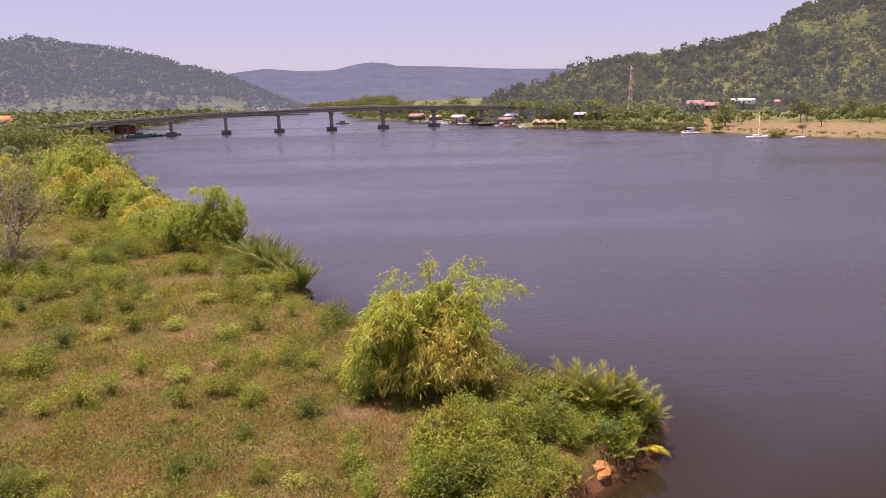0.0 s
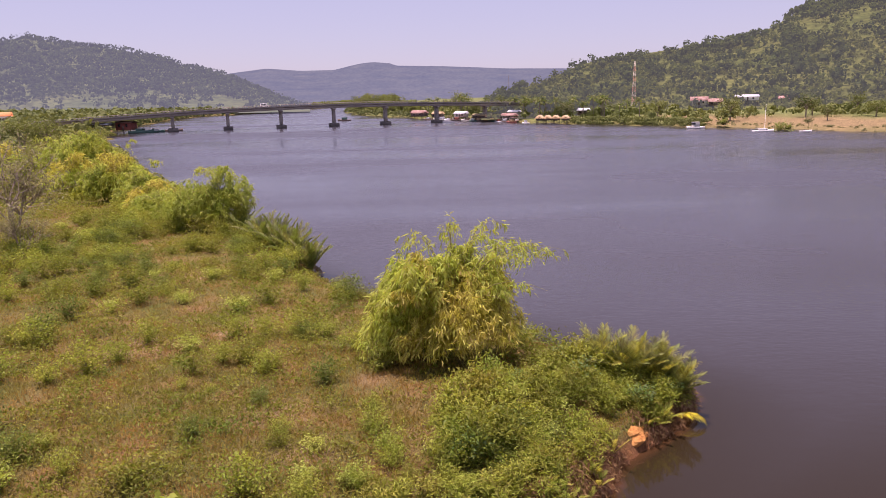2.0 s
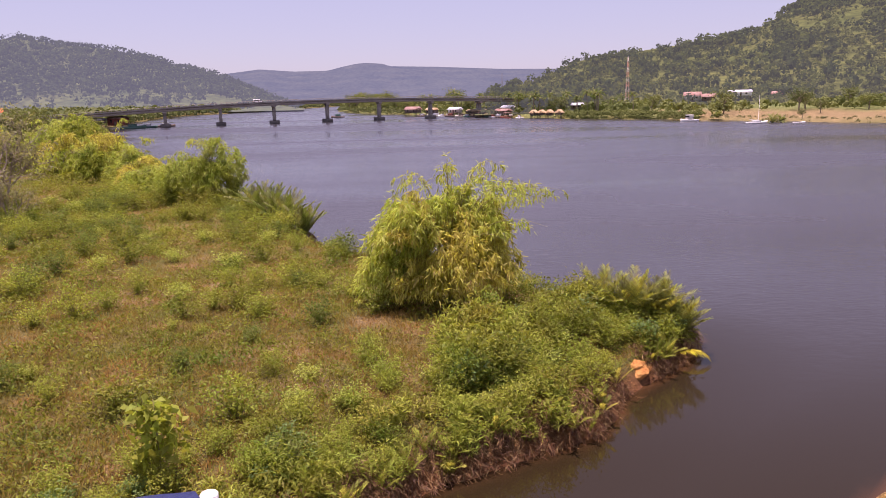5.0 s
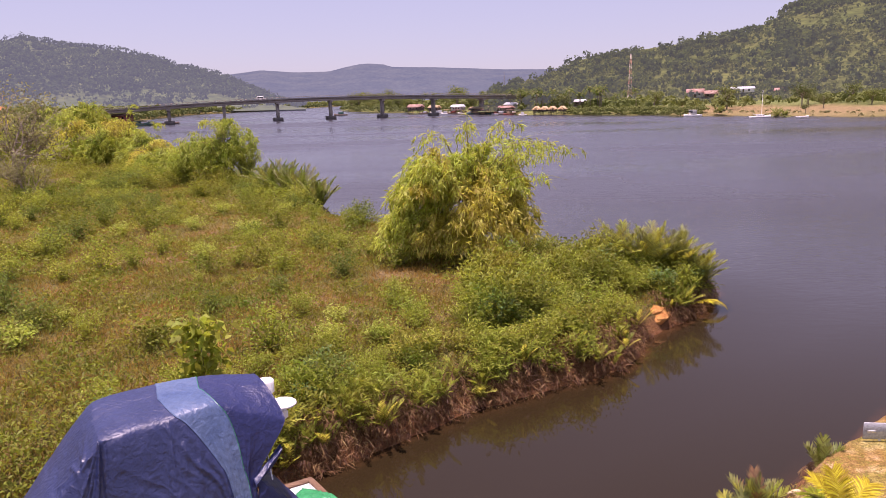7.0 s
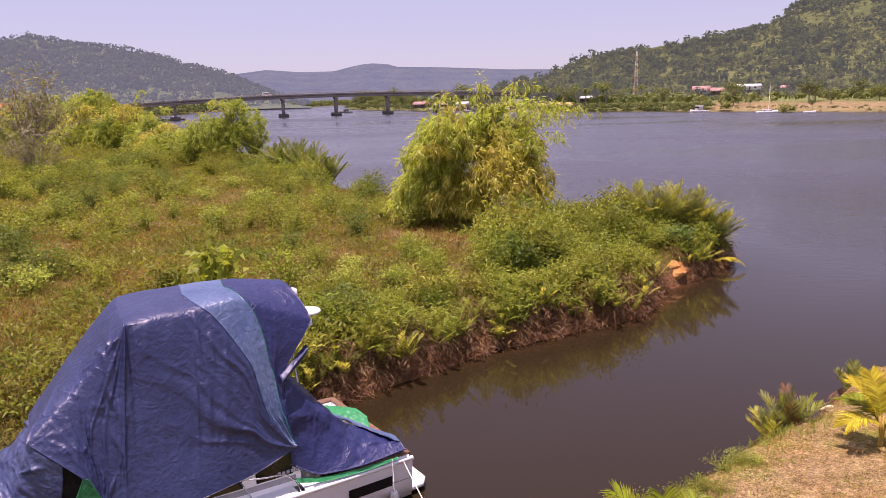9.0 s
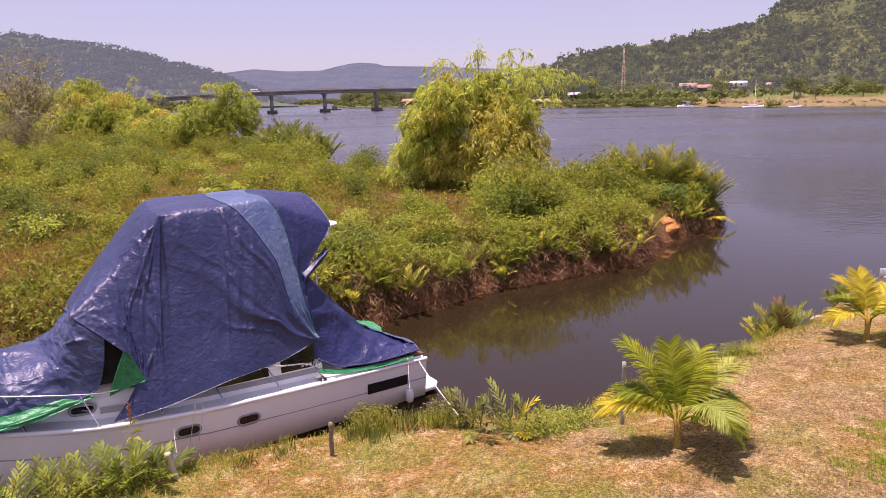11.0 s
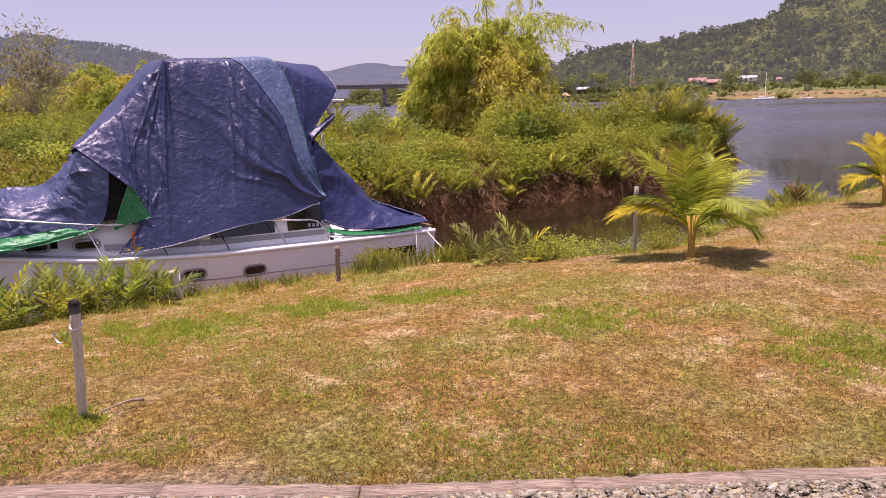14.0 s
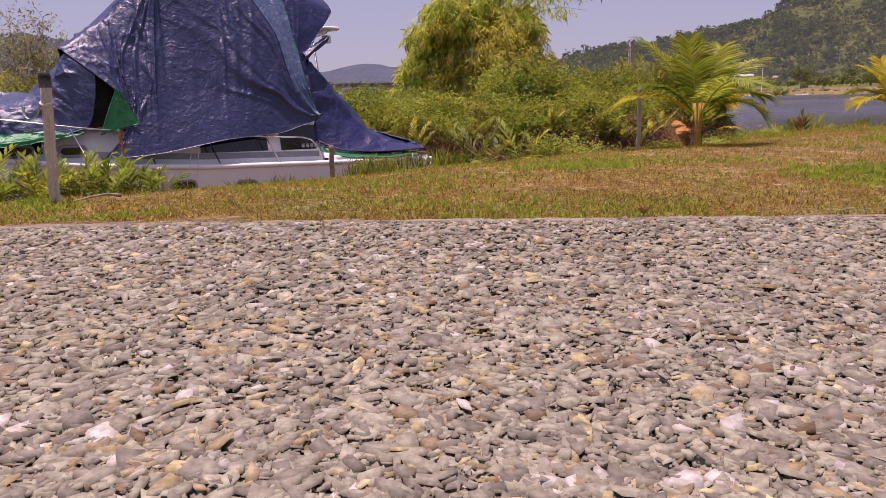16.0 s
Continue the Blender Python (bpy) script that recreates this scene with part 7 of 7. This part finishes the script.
house("riverside_shed", -158, 366, -0.4, 8, 6, 3.6, 0.8, -10, WALL_RED, ROOF_RUST, "red boarded boathouse beside the bridge", 0.6)
house("riverside_shed", -168, 362, 0.0, 9, 6, 2.6, 0.8, -10, WALL_DARK, ROOF_PALE, "dark shed under the bridge end", 0.6)


def small_boat(name, x, y, turn, L, hull_m, top_m, label, cabin=True, mast=0.0, cabin_h=1.3):
    root = thing(name, pose(x, y, WATER - 0.15, 0, 0, turn), label, "boat", "moored boats")
    rings = []
    for s in np.linspace(-0.5, 0.5, 11):
        w = L * 0.16 * (1 - max(0, s - 0.1) ** 2 * 5.5)
        zt = L * (0.1 + 0.12 * max(0, s) ** 2 * 2)
        rings.append([(s * L, -w, zt), (s * L, -w * 0.8, 0.0), (s * L, 0, -0.12 * L * 0.4), (s * L, w * 0.8, 0.0), (s * L, w, zt), (s * L, w * 0.85, zt - 0.02), (s * L, -w * 0.85, zt - 0.02)])
    part("hull", Geo().loft(rings, True, True), hull_m, root)
    if cabin:
        part("cabin", Geo().box(-L * 0.2, -L * 0.1, L * 0.09, L * 0.15, L * 0.1, L * 0.09 + cabin_h, 0.12), top_m, root)
        part("windscreen", Geo().box(L * 0.06, -L * 0.102, L * 0.1 + cabin_h * 0.45, L * 0.155, L * 0.102, L * 0.1 + cabin_h * 0.8), GLASS_DARK, root)
        part("canopy", Geo().box(-L * 0.24, -L * 0.11, L * 0.09 + cabin_h + 0.01, L * 0.16, L * 0.11, L * 0.09 + cabin_h + 0.1, 0.03), top_m, root)
    if mast:
        part("mast", Geo().tube([(0.3, 0, 0.3), (0.3, 0, mast)], 0.045, 6), PAINT_WHITE, root)
        part("boom", Geo().tube([(0.3, 0, 1.4), (-L * 0.4, 0, 1.5)], 0.08, 6), PAINT_WHITE, root)
    return root


small_boat("cabin_boat", 100, 290, 200, 8.0, PAINT_WHITE, WALL_PALE, "white cabin cruiser moored at the far bank", cabin_h=1.9)
small_boat("sailing_boat", 112.5, 257, 5, 7.5, PAINT_WHITE, PAINT_WHITE, "white sailing boat with a bare mast at the far bank", cabin_h=0.5, mast=9.8)
small_boat("dinghy", 126, 254, 10, 4.5, PAINT_WHITE, PAINT_WHITE, "small open dinghy by the far bank", cabin=False)
small_boat("ferry_boat", -64, 482, 170, 9.0, WALL_DARK, PAINT_GREEN, "small covered boat out on the river", cabin_h=1.5)
for k, (x, y, tn, L, hm, tm) in enumerate([(0, 449, 160, 11, WALL_PALE, ROOF_PALE), (9, 436, 150, 9, WALL_DARK, PAINT_RED), (15, 429, 150, 8, WALL_PALE, WALL_DARK), (21, 420, 140, 8, WALL_DARK, ROOF_TAN), (28, 409, 140, 9, PAINT_GREEN, ROOF_TAN), (34, 398, 140, 8, WALL_DARK, PAINT_WHITE),
                                           (-151, 366, 20, 12, PAINT_GREEN, PAINT_GREEN), (-146, 372, 20, 9, PAINT_GREEN, PAINT_WHITE), (-140, 381, 20, 9, WALL_DARK, PAINT_WHITE), (43, 377, 130, 5, PAINT_WHITE, PAINT_WHITE)]):
    small_boat("fishing_boat", x, y, tn, L, hm, tm, "wooden fishing boat moored at the landing", cabin_h=1.2)


# Mast paints toned towards tan: distance haze put into the colour.
MAST_RED = surface("hazed_red_steel", (0.4, 0.2, 0.13), (0.46, 0.25, 0.17), 2, 30, 0.7)
MAST_PALE = surface("hazed_pale_steel", (0.42, 0.37, 0.29), (0.48, 0.43, 0.34), 2, 30, 0.7)


def lattice_tower(x, y, high, base, label, name="radio_mast", red=True):
    root = thing(name, pose(x, y, gz(x, y)), label, "tower")
    bays = 10
    for k in range(bays):
        z0, z1 = high * k / bays, high * (k + 1) / bays
        w0, w1 = base * (1 - 0.8 * k / bays), base * (1 - 0.8 * (k + 1) / bays)
        mt = MAST_RED if k % 2 == 0 and red else (MAST_PALE if red else CONCRETE_DARK)
        for a in range(4):
            c0, c1 = np.array([[1, 1], [-1, 1], [-1, -1], [1, -1]])[[a, (a + 1) % 4]]
            part("leg", Geo().tube([(*c0 * w0, z0), (*c0 * w1, z1)], 0.055, 4), mt, root)
            part("brace", Geo().tube([(*c0 * w0, z0), (*c1 * w1, z1)], 0.045, 4), mt, root)
            part("strut", Geo().tube([(*c0 * w1, z1), (*c1 * w1, z1)], 0.045, 4), mt, root)
    return root


def landing_stage(x, y, turn, L, W, mat, label):
    """A low timber landing on posts with a lean-to over part of it."""
    root = thing("landing_stage", pose(x, y, WATER, 0, 0, turn), label, "jetty", "landing stages")
    part("deck", Geo().box(-L / 2, -W / 2, 0.7, L / 2, W / 2, 0.85), mat, root)
    part("roof", Geo().box(-L * 0.3, -W * 0.5, 2.6, L * 0.2, W * 0.5, 2.7), ROOF_RUST if int(x) % 2 else ROOF_TAN, root)
    for k in range(5):
        for s in (-1, 1):
            part("post", Geo().tube([(L * (k - 2) / 4.4, s * W * 0.44, -1.2), (L * (k - 2) / 4.4, s * W * 0.44, 2.6 if k in (1, 2) else 0.9)], 0.12, 5), WALL_DARK, root)
    part("crate", Geo().box(L * 0.25, -W * 0.3, 0.85, L * 0.38, W * 0.2, 1.7, 0.05), WALL_PALE, root)


for x, y, tn, L, mt in ((-3, 457, -58, 10, WALL_DARK), (6, 444, -55, 9, ROOF_TAN), (13, 434, -55, 8, WALL_DARK), (20, 424, -50, 9, ROOF_TAN), (27, 413, -55, 10, ROOF_TAN), (33, 404, -55, 8, WALL_DARK), (39, 394, -60, 9, ROOF_TAN)):
    landing_stage(x, y, tn, L, 3.5, mt, "brown timber landing stage with a small roof")
for k, (x, y, tn, L, hm, tm) in enumerate([(4, 440, 130, 7, PAINT_WHITE, ROOF_PALE), (18, 422, 120, 7, PAINT_GREEN, PAINT_WHITE), (25, 410, 150, 6, WALL_DARK, ROOF_TAN), (31, 401, 120, 7, PAINT_WHITE, PAINT_RED), (37, 390, 140, 6, WALL_RED, ROOF_TAN), (-8, 460, 140, 8, WALL_DARK, PAINT_WHITE)]):
    small_boat("fishing_boat", x, y, tn, L, hm, tm, "small wooden boat moored among the landings", cabin_h=1.0)
lattice_tower(113, 430, 29, 1.2, "red and white lattice radio mast on the far bank")
lattice_tower(66, 700, 28, 0.8, "thin distant lattice mast", red=False)
car = thing("car", pose(-93, 413.6 - 0.315 * 93 + 1.0, 9.42, 0, 0, 17.5), "small white van on the bridge", "car")
part("body", Geo().box(-2.3, -0.9, 0.35, 2.3, 0.9, 1.1, 0.15).box(-2.2, -0.82, 1.1, 1.3, 0.82, 1.95, 0.2), PAINT_WHITE, car)
part("window", Geo().box(-1.9, -0.85, 1.25, 1.0, 0.85, 1.7), GLASS_DARK, car)
for wx_ in (-1.4, 1.4):
    for wy_ in (-0.8, 0.8):
        part("wheel", Geo().tube([(wx_, wy_ - 0.1, 0.33), (wx_, wy_ + 0.1, 0.33)], 0.33, 10), DARK, car)

# ---- boat fittings ----
GREEN_A = [[(5.76, 0.37, 0.9), (5.74, 0.35, 0.88), (5.7, 0.33, 0.86)], [(5.92, 0.36, 0.55), (5.77, 0.33, 0.58), (5.6, 0.3, 0.62)], [(6.06, 0.34, 0.2), (5.82, 0.3, 0.28), (5.5, 0.24, 0.36)]]
sheet("tarpaulin", GREEN_A, TARP_GREEN, "green tarpaulin flap showing under the blue sheet", 20, 20, 0.02, 31)
GREEN_B = [[(6.5, 0.5, 0.34), (7.0, 0.42, 0.3), (7.5, 0.4, 0.26), (8.2, 0.55, 0.26)], [(6.35, 0.4, 0.26), (7.0, 0.3, 0.2), (7.5, 0.28, 0.15), (8.2, 0.45, 0.13)], [(6.3, 0.36, 0.24), (7.0, 0.26, 0.13), (7.6, 0.25, 0.08), (8.3, 0.42, 0.05)]]
sheet("tarpaulin", GREEN_B, TARP_GREEN, "green tarpaulin edge hanging over the foredeck rail", 16, 30, 0.025, 33)
GREEN_C = [[(2.4, 0.2, -0.2), (1.9, 0.16, -0.33), (1.1, 0.12, -0.4), (0.3, 0.12, -0.42)], [(2.4, 0.14, -0.27), (1.9, 0.1, -0.4), (1.1, 0.07, -0.46), (0.3, 0.08, -0.46)]]
sheet("tarpaulin", GREEN_C, TARP_GREEN, "green tarpaulin edge along the cockpit side", 6, 40, 0.015, 35)
GREEN_D = [[(0.9, 2.7, -0.35), (0.6, 3.0, -0.36), (0.3, 3.3, -0.5)], [(0.5, 2.0, -0.3), (0.2, 2.3, -0.24), (0.06, 2.6, -0.4)], [(0.2, 1.4, -0.36), (0.04, 1.8, -0.3), (-0.03, 2.1, -0.38)]]
sheet("tarpaulin", GREEN_D, TARP_GREEN, "green tarpaulin bunched in the cockpit", 24, 24, 0.06, 37)
FLAP = [[(2.35, 0.8, 1.35), (2.05, 0.9, 1.55), (1.7, 1.05, 1.75)], [(2.3, 0.78, 1.45), (2.0, 0.9, 1.66), (1.62, 1.08, 1.86)], [(2.3, 0.9, 1.55), (1.95, 1.05, 1.72), (1.6, 1.25, 1.9)]]
sheet("tarpaulin", FLAP, TARP, "turned-up blue edge of the sheet at the stern side", 14, 24, 0.02, 41)

rail = thing("guard_rail", BOAT, "bent stainless steel guard rail on the side deck", "rail")


def rail_at(s, up):
    ins = float(np.interp(s, [2.9, 3.4, 5.7, 6.2], [0.06, 0.22, 0.24, 0.06]))
    return (s, MID - float(np.interp(s, hs, half)) + ins, float(np.interp(s, hs, sheer)) + up)


ss = np.linspace(2.75, 8.9, 30)
part("top_rail", Geo().tube(b3([rail_at(2.35, 0.04), rail_at(2.45, 0.3), rail_at(2.6, 0.44)] + [rail_at(s, 0.48 + 0.03 * (s - 2.7)) for s in ss]), 0.014, 6), STEEL, rail, smooth=True)
for s in (3.4, 4.45, 5.5, 6.5, 7.5, 8.4):
    part("stanchion", Geo().tube(b3([rail_at(s - 0.22, 0.02), rail_at(s, 0.48 + 0.03 * (s - 2.7))]), 0.012, 6), STEEL, rail)
far_rail = thing("guard_rail", BOAT, "bent stainless steel guard rail on the far side deck", "rail")
part("top_rail", Geo().tube(b3([(s, 2 * MID - rail_at(s, 0)[1], rail_at(s, 0.48 + 0.03 * (s - 2.7))[2]) for s in ss]), 0.014, 6), STEEL, far_rail, smooth=True)
for s in (3.4, 4.45, 5.5, 6.5, 7.5, 8.4):
    p0, p1 = rail_at(s - 0.22, 0.02), rail_at(s, 0.48 + 0.03 * (s - 2.7))
    part("stanchion", Geo().tube(b3([(p0[0], 2 * MID - p0[1], p0[2]), (p1[0], 2 * MID - p1[1], p1[2])]), 0.012, 6), STEEL, far_rail)


def disc(rad, high, n=20, bev=0.02):
    a = np.linspace(0, 2 * np.pi, n, endpoint=False)
    return Geo().loft([[(r * math.cos(t), r * math.sin(t), z) for t in a] for r, z in ((rad - bev, 0), (rad, bev), (rad, high - bev), (rad - bev, high))], True, True)


arch = thing("radar_arch", BOAT, "white radar mounting arm behind the flybridge cover", "arch")
part("arm", Geo().tube(b3([(1.75, 2.9, 1.6), (1.35, 2.95, 2.1), (1.05, 2.9, 2.2)]), 0.05, 8).tube(b3([(1.75, 2.3, 1.5), (1.3, 2.4, 2.0), (1.0, 2.45, 2.1)]), 0.05, 8), GELCOAT, arch)
for x, yv, z, rad, hgt, lab in ((1.12, 3.1, 2.22, 0.19, 0.3, "white drum-shaped radar dome"), (1.0, 2.48, 2.12, 0.3, 0.06, "white round satellite dish"), (1.02, 2.42, 1.85, 0.1, 0.16, "small white lamp housing")):
    ob = part("radar_dome" if hgt > 0.2 else "dish", disc(rad, hgt), GELCOAT, arch, lab)
    ob.matrix_basis = pose(x, -yv, z)


def rope(name, pts, label, rad=0.012, sag=0.1):
    pts = np.array(pts, float)
    t = np.linspace(0, 1, 14)
    p = pts[0] + (pts[1] - pts[0]) * t[:, None]
    p[:, 2] -= sag * 4 * t * (1 - t)
    return single(name, Geo().tube(p, rad, 6), ROPE, Matrix(), label, "rope", smooth=True)


rope("mooring_rope", [(-5.06, 15.02, -0.52), (-4.2, 12.9, -0.95)], "white mooring rope from the stern to the bank", 0.014, 0.06)
for dx in (0.0, 0.1):
    rope("mooring_rope", [(-8.82 + dx, 12.42 + dx * 0.6, -0.12), (-8.95 + dx * 1.3, 12.3 + dx * 0.9, -0.85)], "thin cord hanging down the hull from the rail", 0.005, 0.0)


def fender(s, z, L, label):
    n = MID - float(np.interp(s, hs, half)) - 0.06
    t = np.linspace(0, np.pi, 9)
    g = Geo().tube(b3([(s, n, z + L / 2 * math.cos(a)) for a in t]), np.maximum(0.09 * np.sin(t) ** 0.5, 0.02), 10)
    ob = single("fender", g, GELCOAT, BOAT, label, "fender", smooth=True)
    g = Geo().tube(b3([(s, n, z + L / 2), (s, n + 0.02, -0.42)]), 0.006, 5)
    part("cord", g, ROPE, ob)


fender(0.45, -1.25, 0.3, "dirty white fender hanging at the stern quarter")
fender(5.2, -1.15, 0.34, "dirty white fender low on the hull")
# unreadable lettering on the cabin side: plain bars
for k in range(8):
    s = 2.62 - k * 0.085 + 0.3
    h = float(np.interp(s, hs, half)) - 0.36
    ob = part("name_bar", Geo().box(-0.03, -0.004, -0.035, 0.03, 0.004, 0.035), GELCOAT_GREY, boat, "grey lettering reduced to a bar")
    ob.matrix_basis = pose(s - 0.3, -(MID - h + 0.03 - 0.012), float(np.interp(s, hs, sheer)) + 0.31)

# ---- posts, sign, rocks and small things ----


def wood_post(name, x, y, top, rad, lean, label, cap=False, ribbon=False, seed=0, mat=None):
    r = np.random.default_rng(seed)
    z = gz(x, y)
    root = thing(name, pose(x, y, z), label, "post")
    n = 12
    hgt = top - z
    t = np.linspace(-0.1, 1, n)
    pts = np.stack([lean[0] * t + r.normal(size=n) * 0.004, lean[1] * t, hgt * t], 1)
    part("pole", Geo().tube(pts, rad * (1 + r.normal(size=n) * 0.04), 10), mat or POSTWOOD, root, smooth=True)
    if cap:
        part("cap", Geo().tube([(lean[0] * 0.99, lean[1], hgt - 0.02), (lean[0], lean[1], hgt + 0.05), (lean[0], lean[1], hgt + 0.075)], [rad * 1.12, rad * 1.15, rad * 0.9], 10), DARK, root, "dark rotted top")
    if ribbon:
        c = np.array([lean[0] * 0.86, lean[1] * 0.86, hgt * 0.86])
        a = np.linspace(0, 2 * np.pi, 14)
        g = Geo().tube(c + np.stack([rad * 1.12 * np.cos(a), rad * 1.12 * np.sin(a), 0.02 * np.sin(a)], 1), 0.009, 5)
        part("tie", g, ROPE, root, "white rag tied round the post")
        u, v = np.meshgrid(np.linspace(0, 1, 12), np.linspace(0, 1, 5), indexing="ij")
        for bend, wide, mt, words in ((0.0, 0.022, ROPE, "white rag end looped beside the post"), (0.5, 0.012, TARP_GREEN, "green rag end")):
            way = math.pi * (1.0 + 1.1 * u + bend * 0.3)
            cloth = np.stack([-rad * 0.9 - 0.045 + 0.045 * np.cos(way + math.pi) - 0.02 * u, -0.035 - wide * v + 0.006 * np.sin(9 * u), -0.02 - 0.085 * np.sin(math.pi * u) - 0.03 * u * bend], -1)
            part("rag", Geo().loft(c + cloth), mt, root, words, smooth=True)
    return root


wood_post("wooden_post", -7.42, 5.36, 0.77, 0.034, (0.045, 0.0), "leaning grey wooden post with a dark top and a rag", True, True, 1)
wood_post("wooden_post", -1.79, 11.35, 0.74, 0.032, (0.0, 0.0), "straight grey post at the lawn's edge", seed=2, mat=GREYWOOD)
wood_post("wooden_stake", -6.36, 11.12, 0.0, 0.035, (0.0, 0.0), "short dark rotten stake by the mooring", seed=3, mat=WEATHERED)
wood_post("wooden_stake", -8.64, 10.75, -0.22, 0.045, (-0.1, 0.0), "short pale stake leaning at the bank", seed=4)
SIGN_GREY = surface("sign_grey", (0.36, 0.38, 0.4), (0.42, 0.44, 0.46), 2, 20, 0.5)
sg_ = thing("sign_board", pose(7.45, 18.75, gz(7.45, 18.75) - 0.05, 0, 0, -8), "grey sign board on a metal post at the water's edge", "sign")
part("board", Geo().box(-0.42, -0.02, 0.1, 0.42, 0.02, 0.54, 0.008), SIGN_GREY, sg_)
part("pole", Geo().tube([(0, 0.03, -0.1), (0, 0.03, 0.5)], 0.025, 8), STEEL, sg_)
part("bar", Geo().box(-0.34, -0.024, 0.28, -0.12, -0.021, 0.35), PAINT_WHITE, sg_, "white unreadable lettering bar")


def boulder(name, x, y, z, sx, sy, sz, seed, label, mat=None):
    bm = bmesh.new()
    bmesh.ops.create_icosphere(bm, subdivisions=3, radius=1.0)
    for v in bm.verts:
        n = noise.noise(v.co * 1.3 + Vector((seed, 0, 0))) * 0.45 + noise.noise(v.co * 3.1 + Vector((0, seed, 0))) * 0.15
        v.co *= 1 + n
        v.co.x, v.co.y, v.co.z = v.co.x * sx, v.co.y * sy, v.co.z * sz
    me = bpy.data.meshes.new(name)
    bm.to_mesh(me)
    bm.free()
    me.materials.append(mat or ROCK)
    ob = new(name, me)
    ob.matrix_basis = pose(x, y, z, 0, 0, seed * 40)
    return tagged(ob, label, "rock", "rocks at the point")


for k, (x, y, z, a, b, c) in enumerate([(5.75, 31.85, -1.0, 0.85, 0.55, 0.36), (4.95, 31.3, -1.02, 0.5, 0.42, 0.3), (6.6, 32.2, -1.42, 0.3, 0.26, 0.16), (4.6, 30.5, -1.4, 0.32, 0.28, 0.18)]):
    boulder("rock", x, y, z, a, b, c, k + 1, "orange-brown sandstone rock at the waterline")
SAND = surface("sandy_crust", (0.5, 0.36, 0.2), (0.62, 0.48, 0.32), 3, 40, 0.9, bump=0.6, bumpd=0.02)
for k, (x, y, a) in enumerate([(-2.3, 11.62, 0.26), (3.72, 16.22, 0.22), (4.3, 16.7, 0.16)]):
    boulder("bank_stone", x, y, gz(x, y) - 0.03, a, a * 0.5, 0.08, k + 11, "pale flat sandy stone on the eroded lawn edge", SAND)

# broad-leaved yellow-green sapling in the field
sap = thing("sapling", pose(-10.6, 21.9, gz(-10.6, 21.9)), "slender sapling with large yellow-green leaves", "sapling")
rs = np.random.default_rng(91)
part("trunk", Geo().tube([(0, 0, 0), (0.05, 0, 0.9), (0.02, 0.05, 2.6)], [0.03, 0.022, 0.01], 6), STEM, sap)
n = 240
pp = np.stack([rs.normal(size=n) * 0.36, rs.normal(size=n) * 0.36, rs.uniform(0.9, 2.6, n)], 1)
part("foliage", Geo().leaves(pp, rs.normal(size=(n, 3)) + [0, 0, -0.3], rs.uniform(0.26, 0.44, n), 0.2, 0.1, 0.3, rs), LEAF_SHRUB, sap)
# bent twig in the grass by the post
tw = np.array([(-7.3, 5.37, 0.03), (-7.22, 5.43, 0.05), (-7.13, 5.5, 0.06), (-7.06, 5.55, 0.04)])
twig = single("fallen_twig", Geo().tube(tw + [0, 0, gz(-7.2, 5.45)], [0.006, 0.007, 0.009, 0.014], 6), BARK, Matrix(), "bent brown twig lying in the grass by the post", "twig", smooth=True)
# fallen leaf by the planks
lf = Geo().put([(0, 0, 0.02), (0.035, 0.02, 0.05), (0.03, 0.06, 0.075), (0, 0.09, 0.07), (-0.03, 0.06, 0.085), (-0.035, 0.02, 0.06)], [], [[0, 1, 2], [0, 2, 3], [0, 3, 4], [0, 4, 5]])
single("fallen_leaf", lf, surface("dry_leaf", (0.42, 0.24, 0.09), (0.55, 0.35, 0.16), 12, 60, 0.8), pose(-3.76, 4.42, gz(-3.76, 4.42) + 0.0, -4, 0, 170), "dry tan heart-shaped leaf lying on the lawn", "leaf")
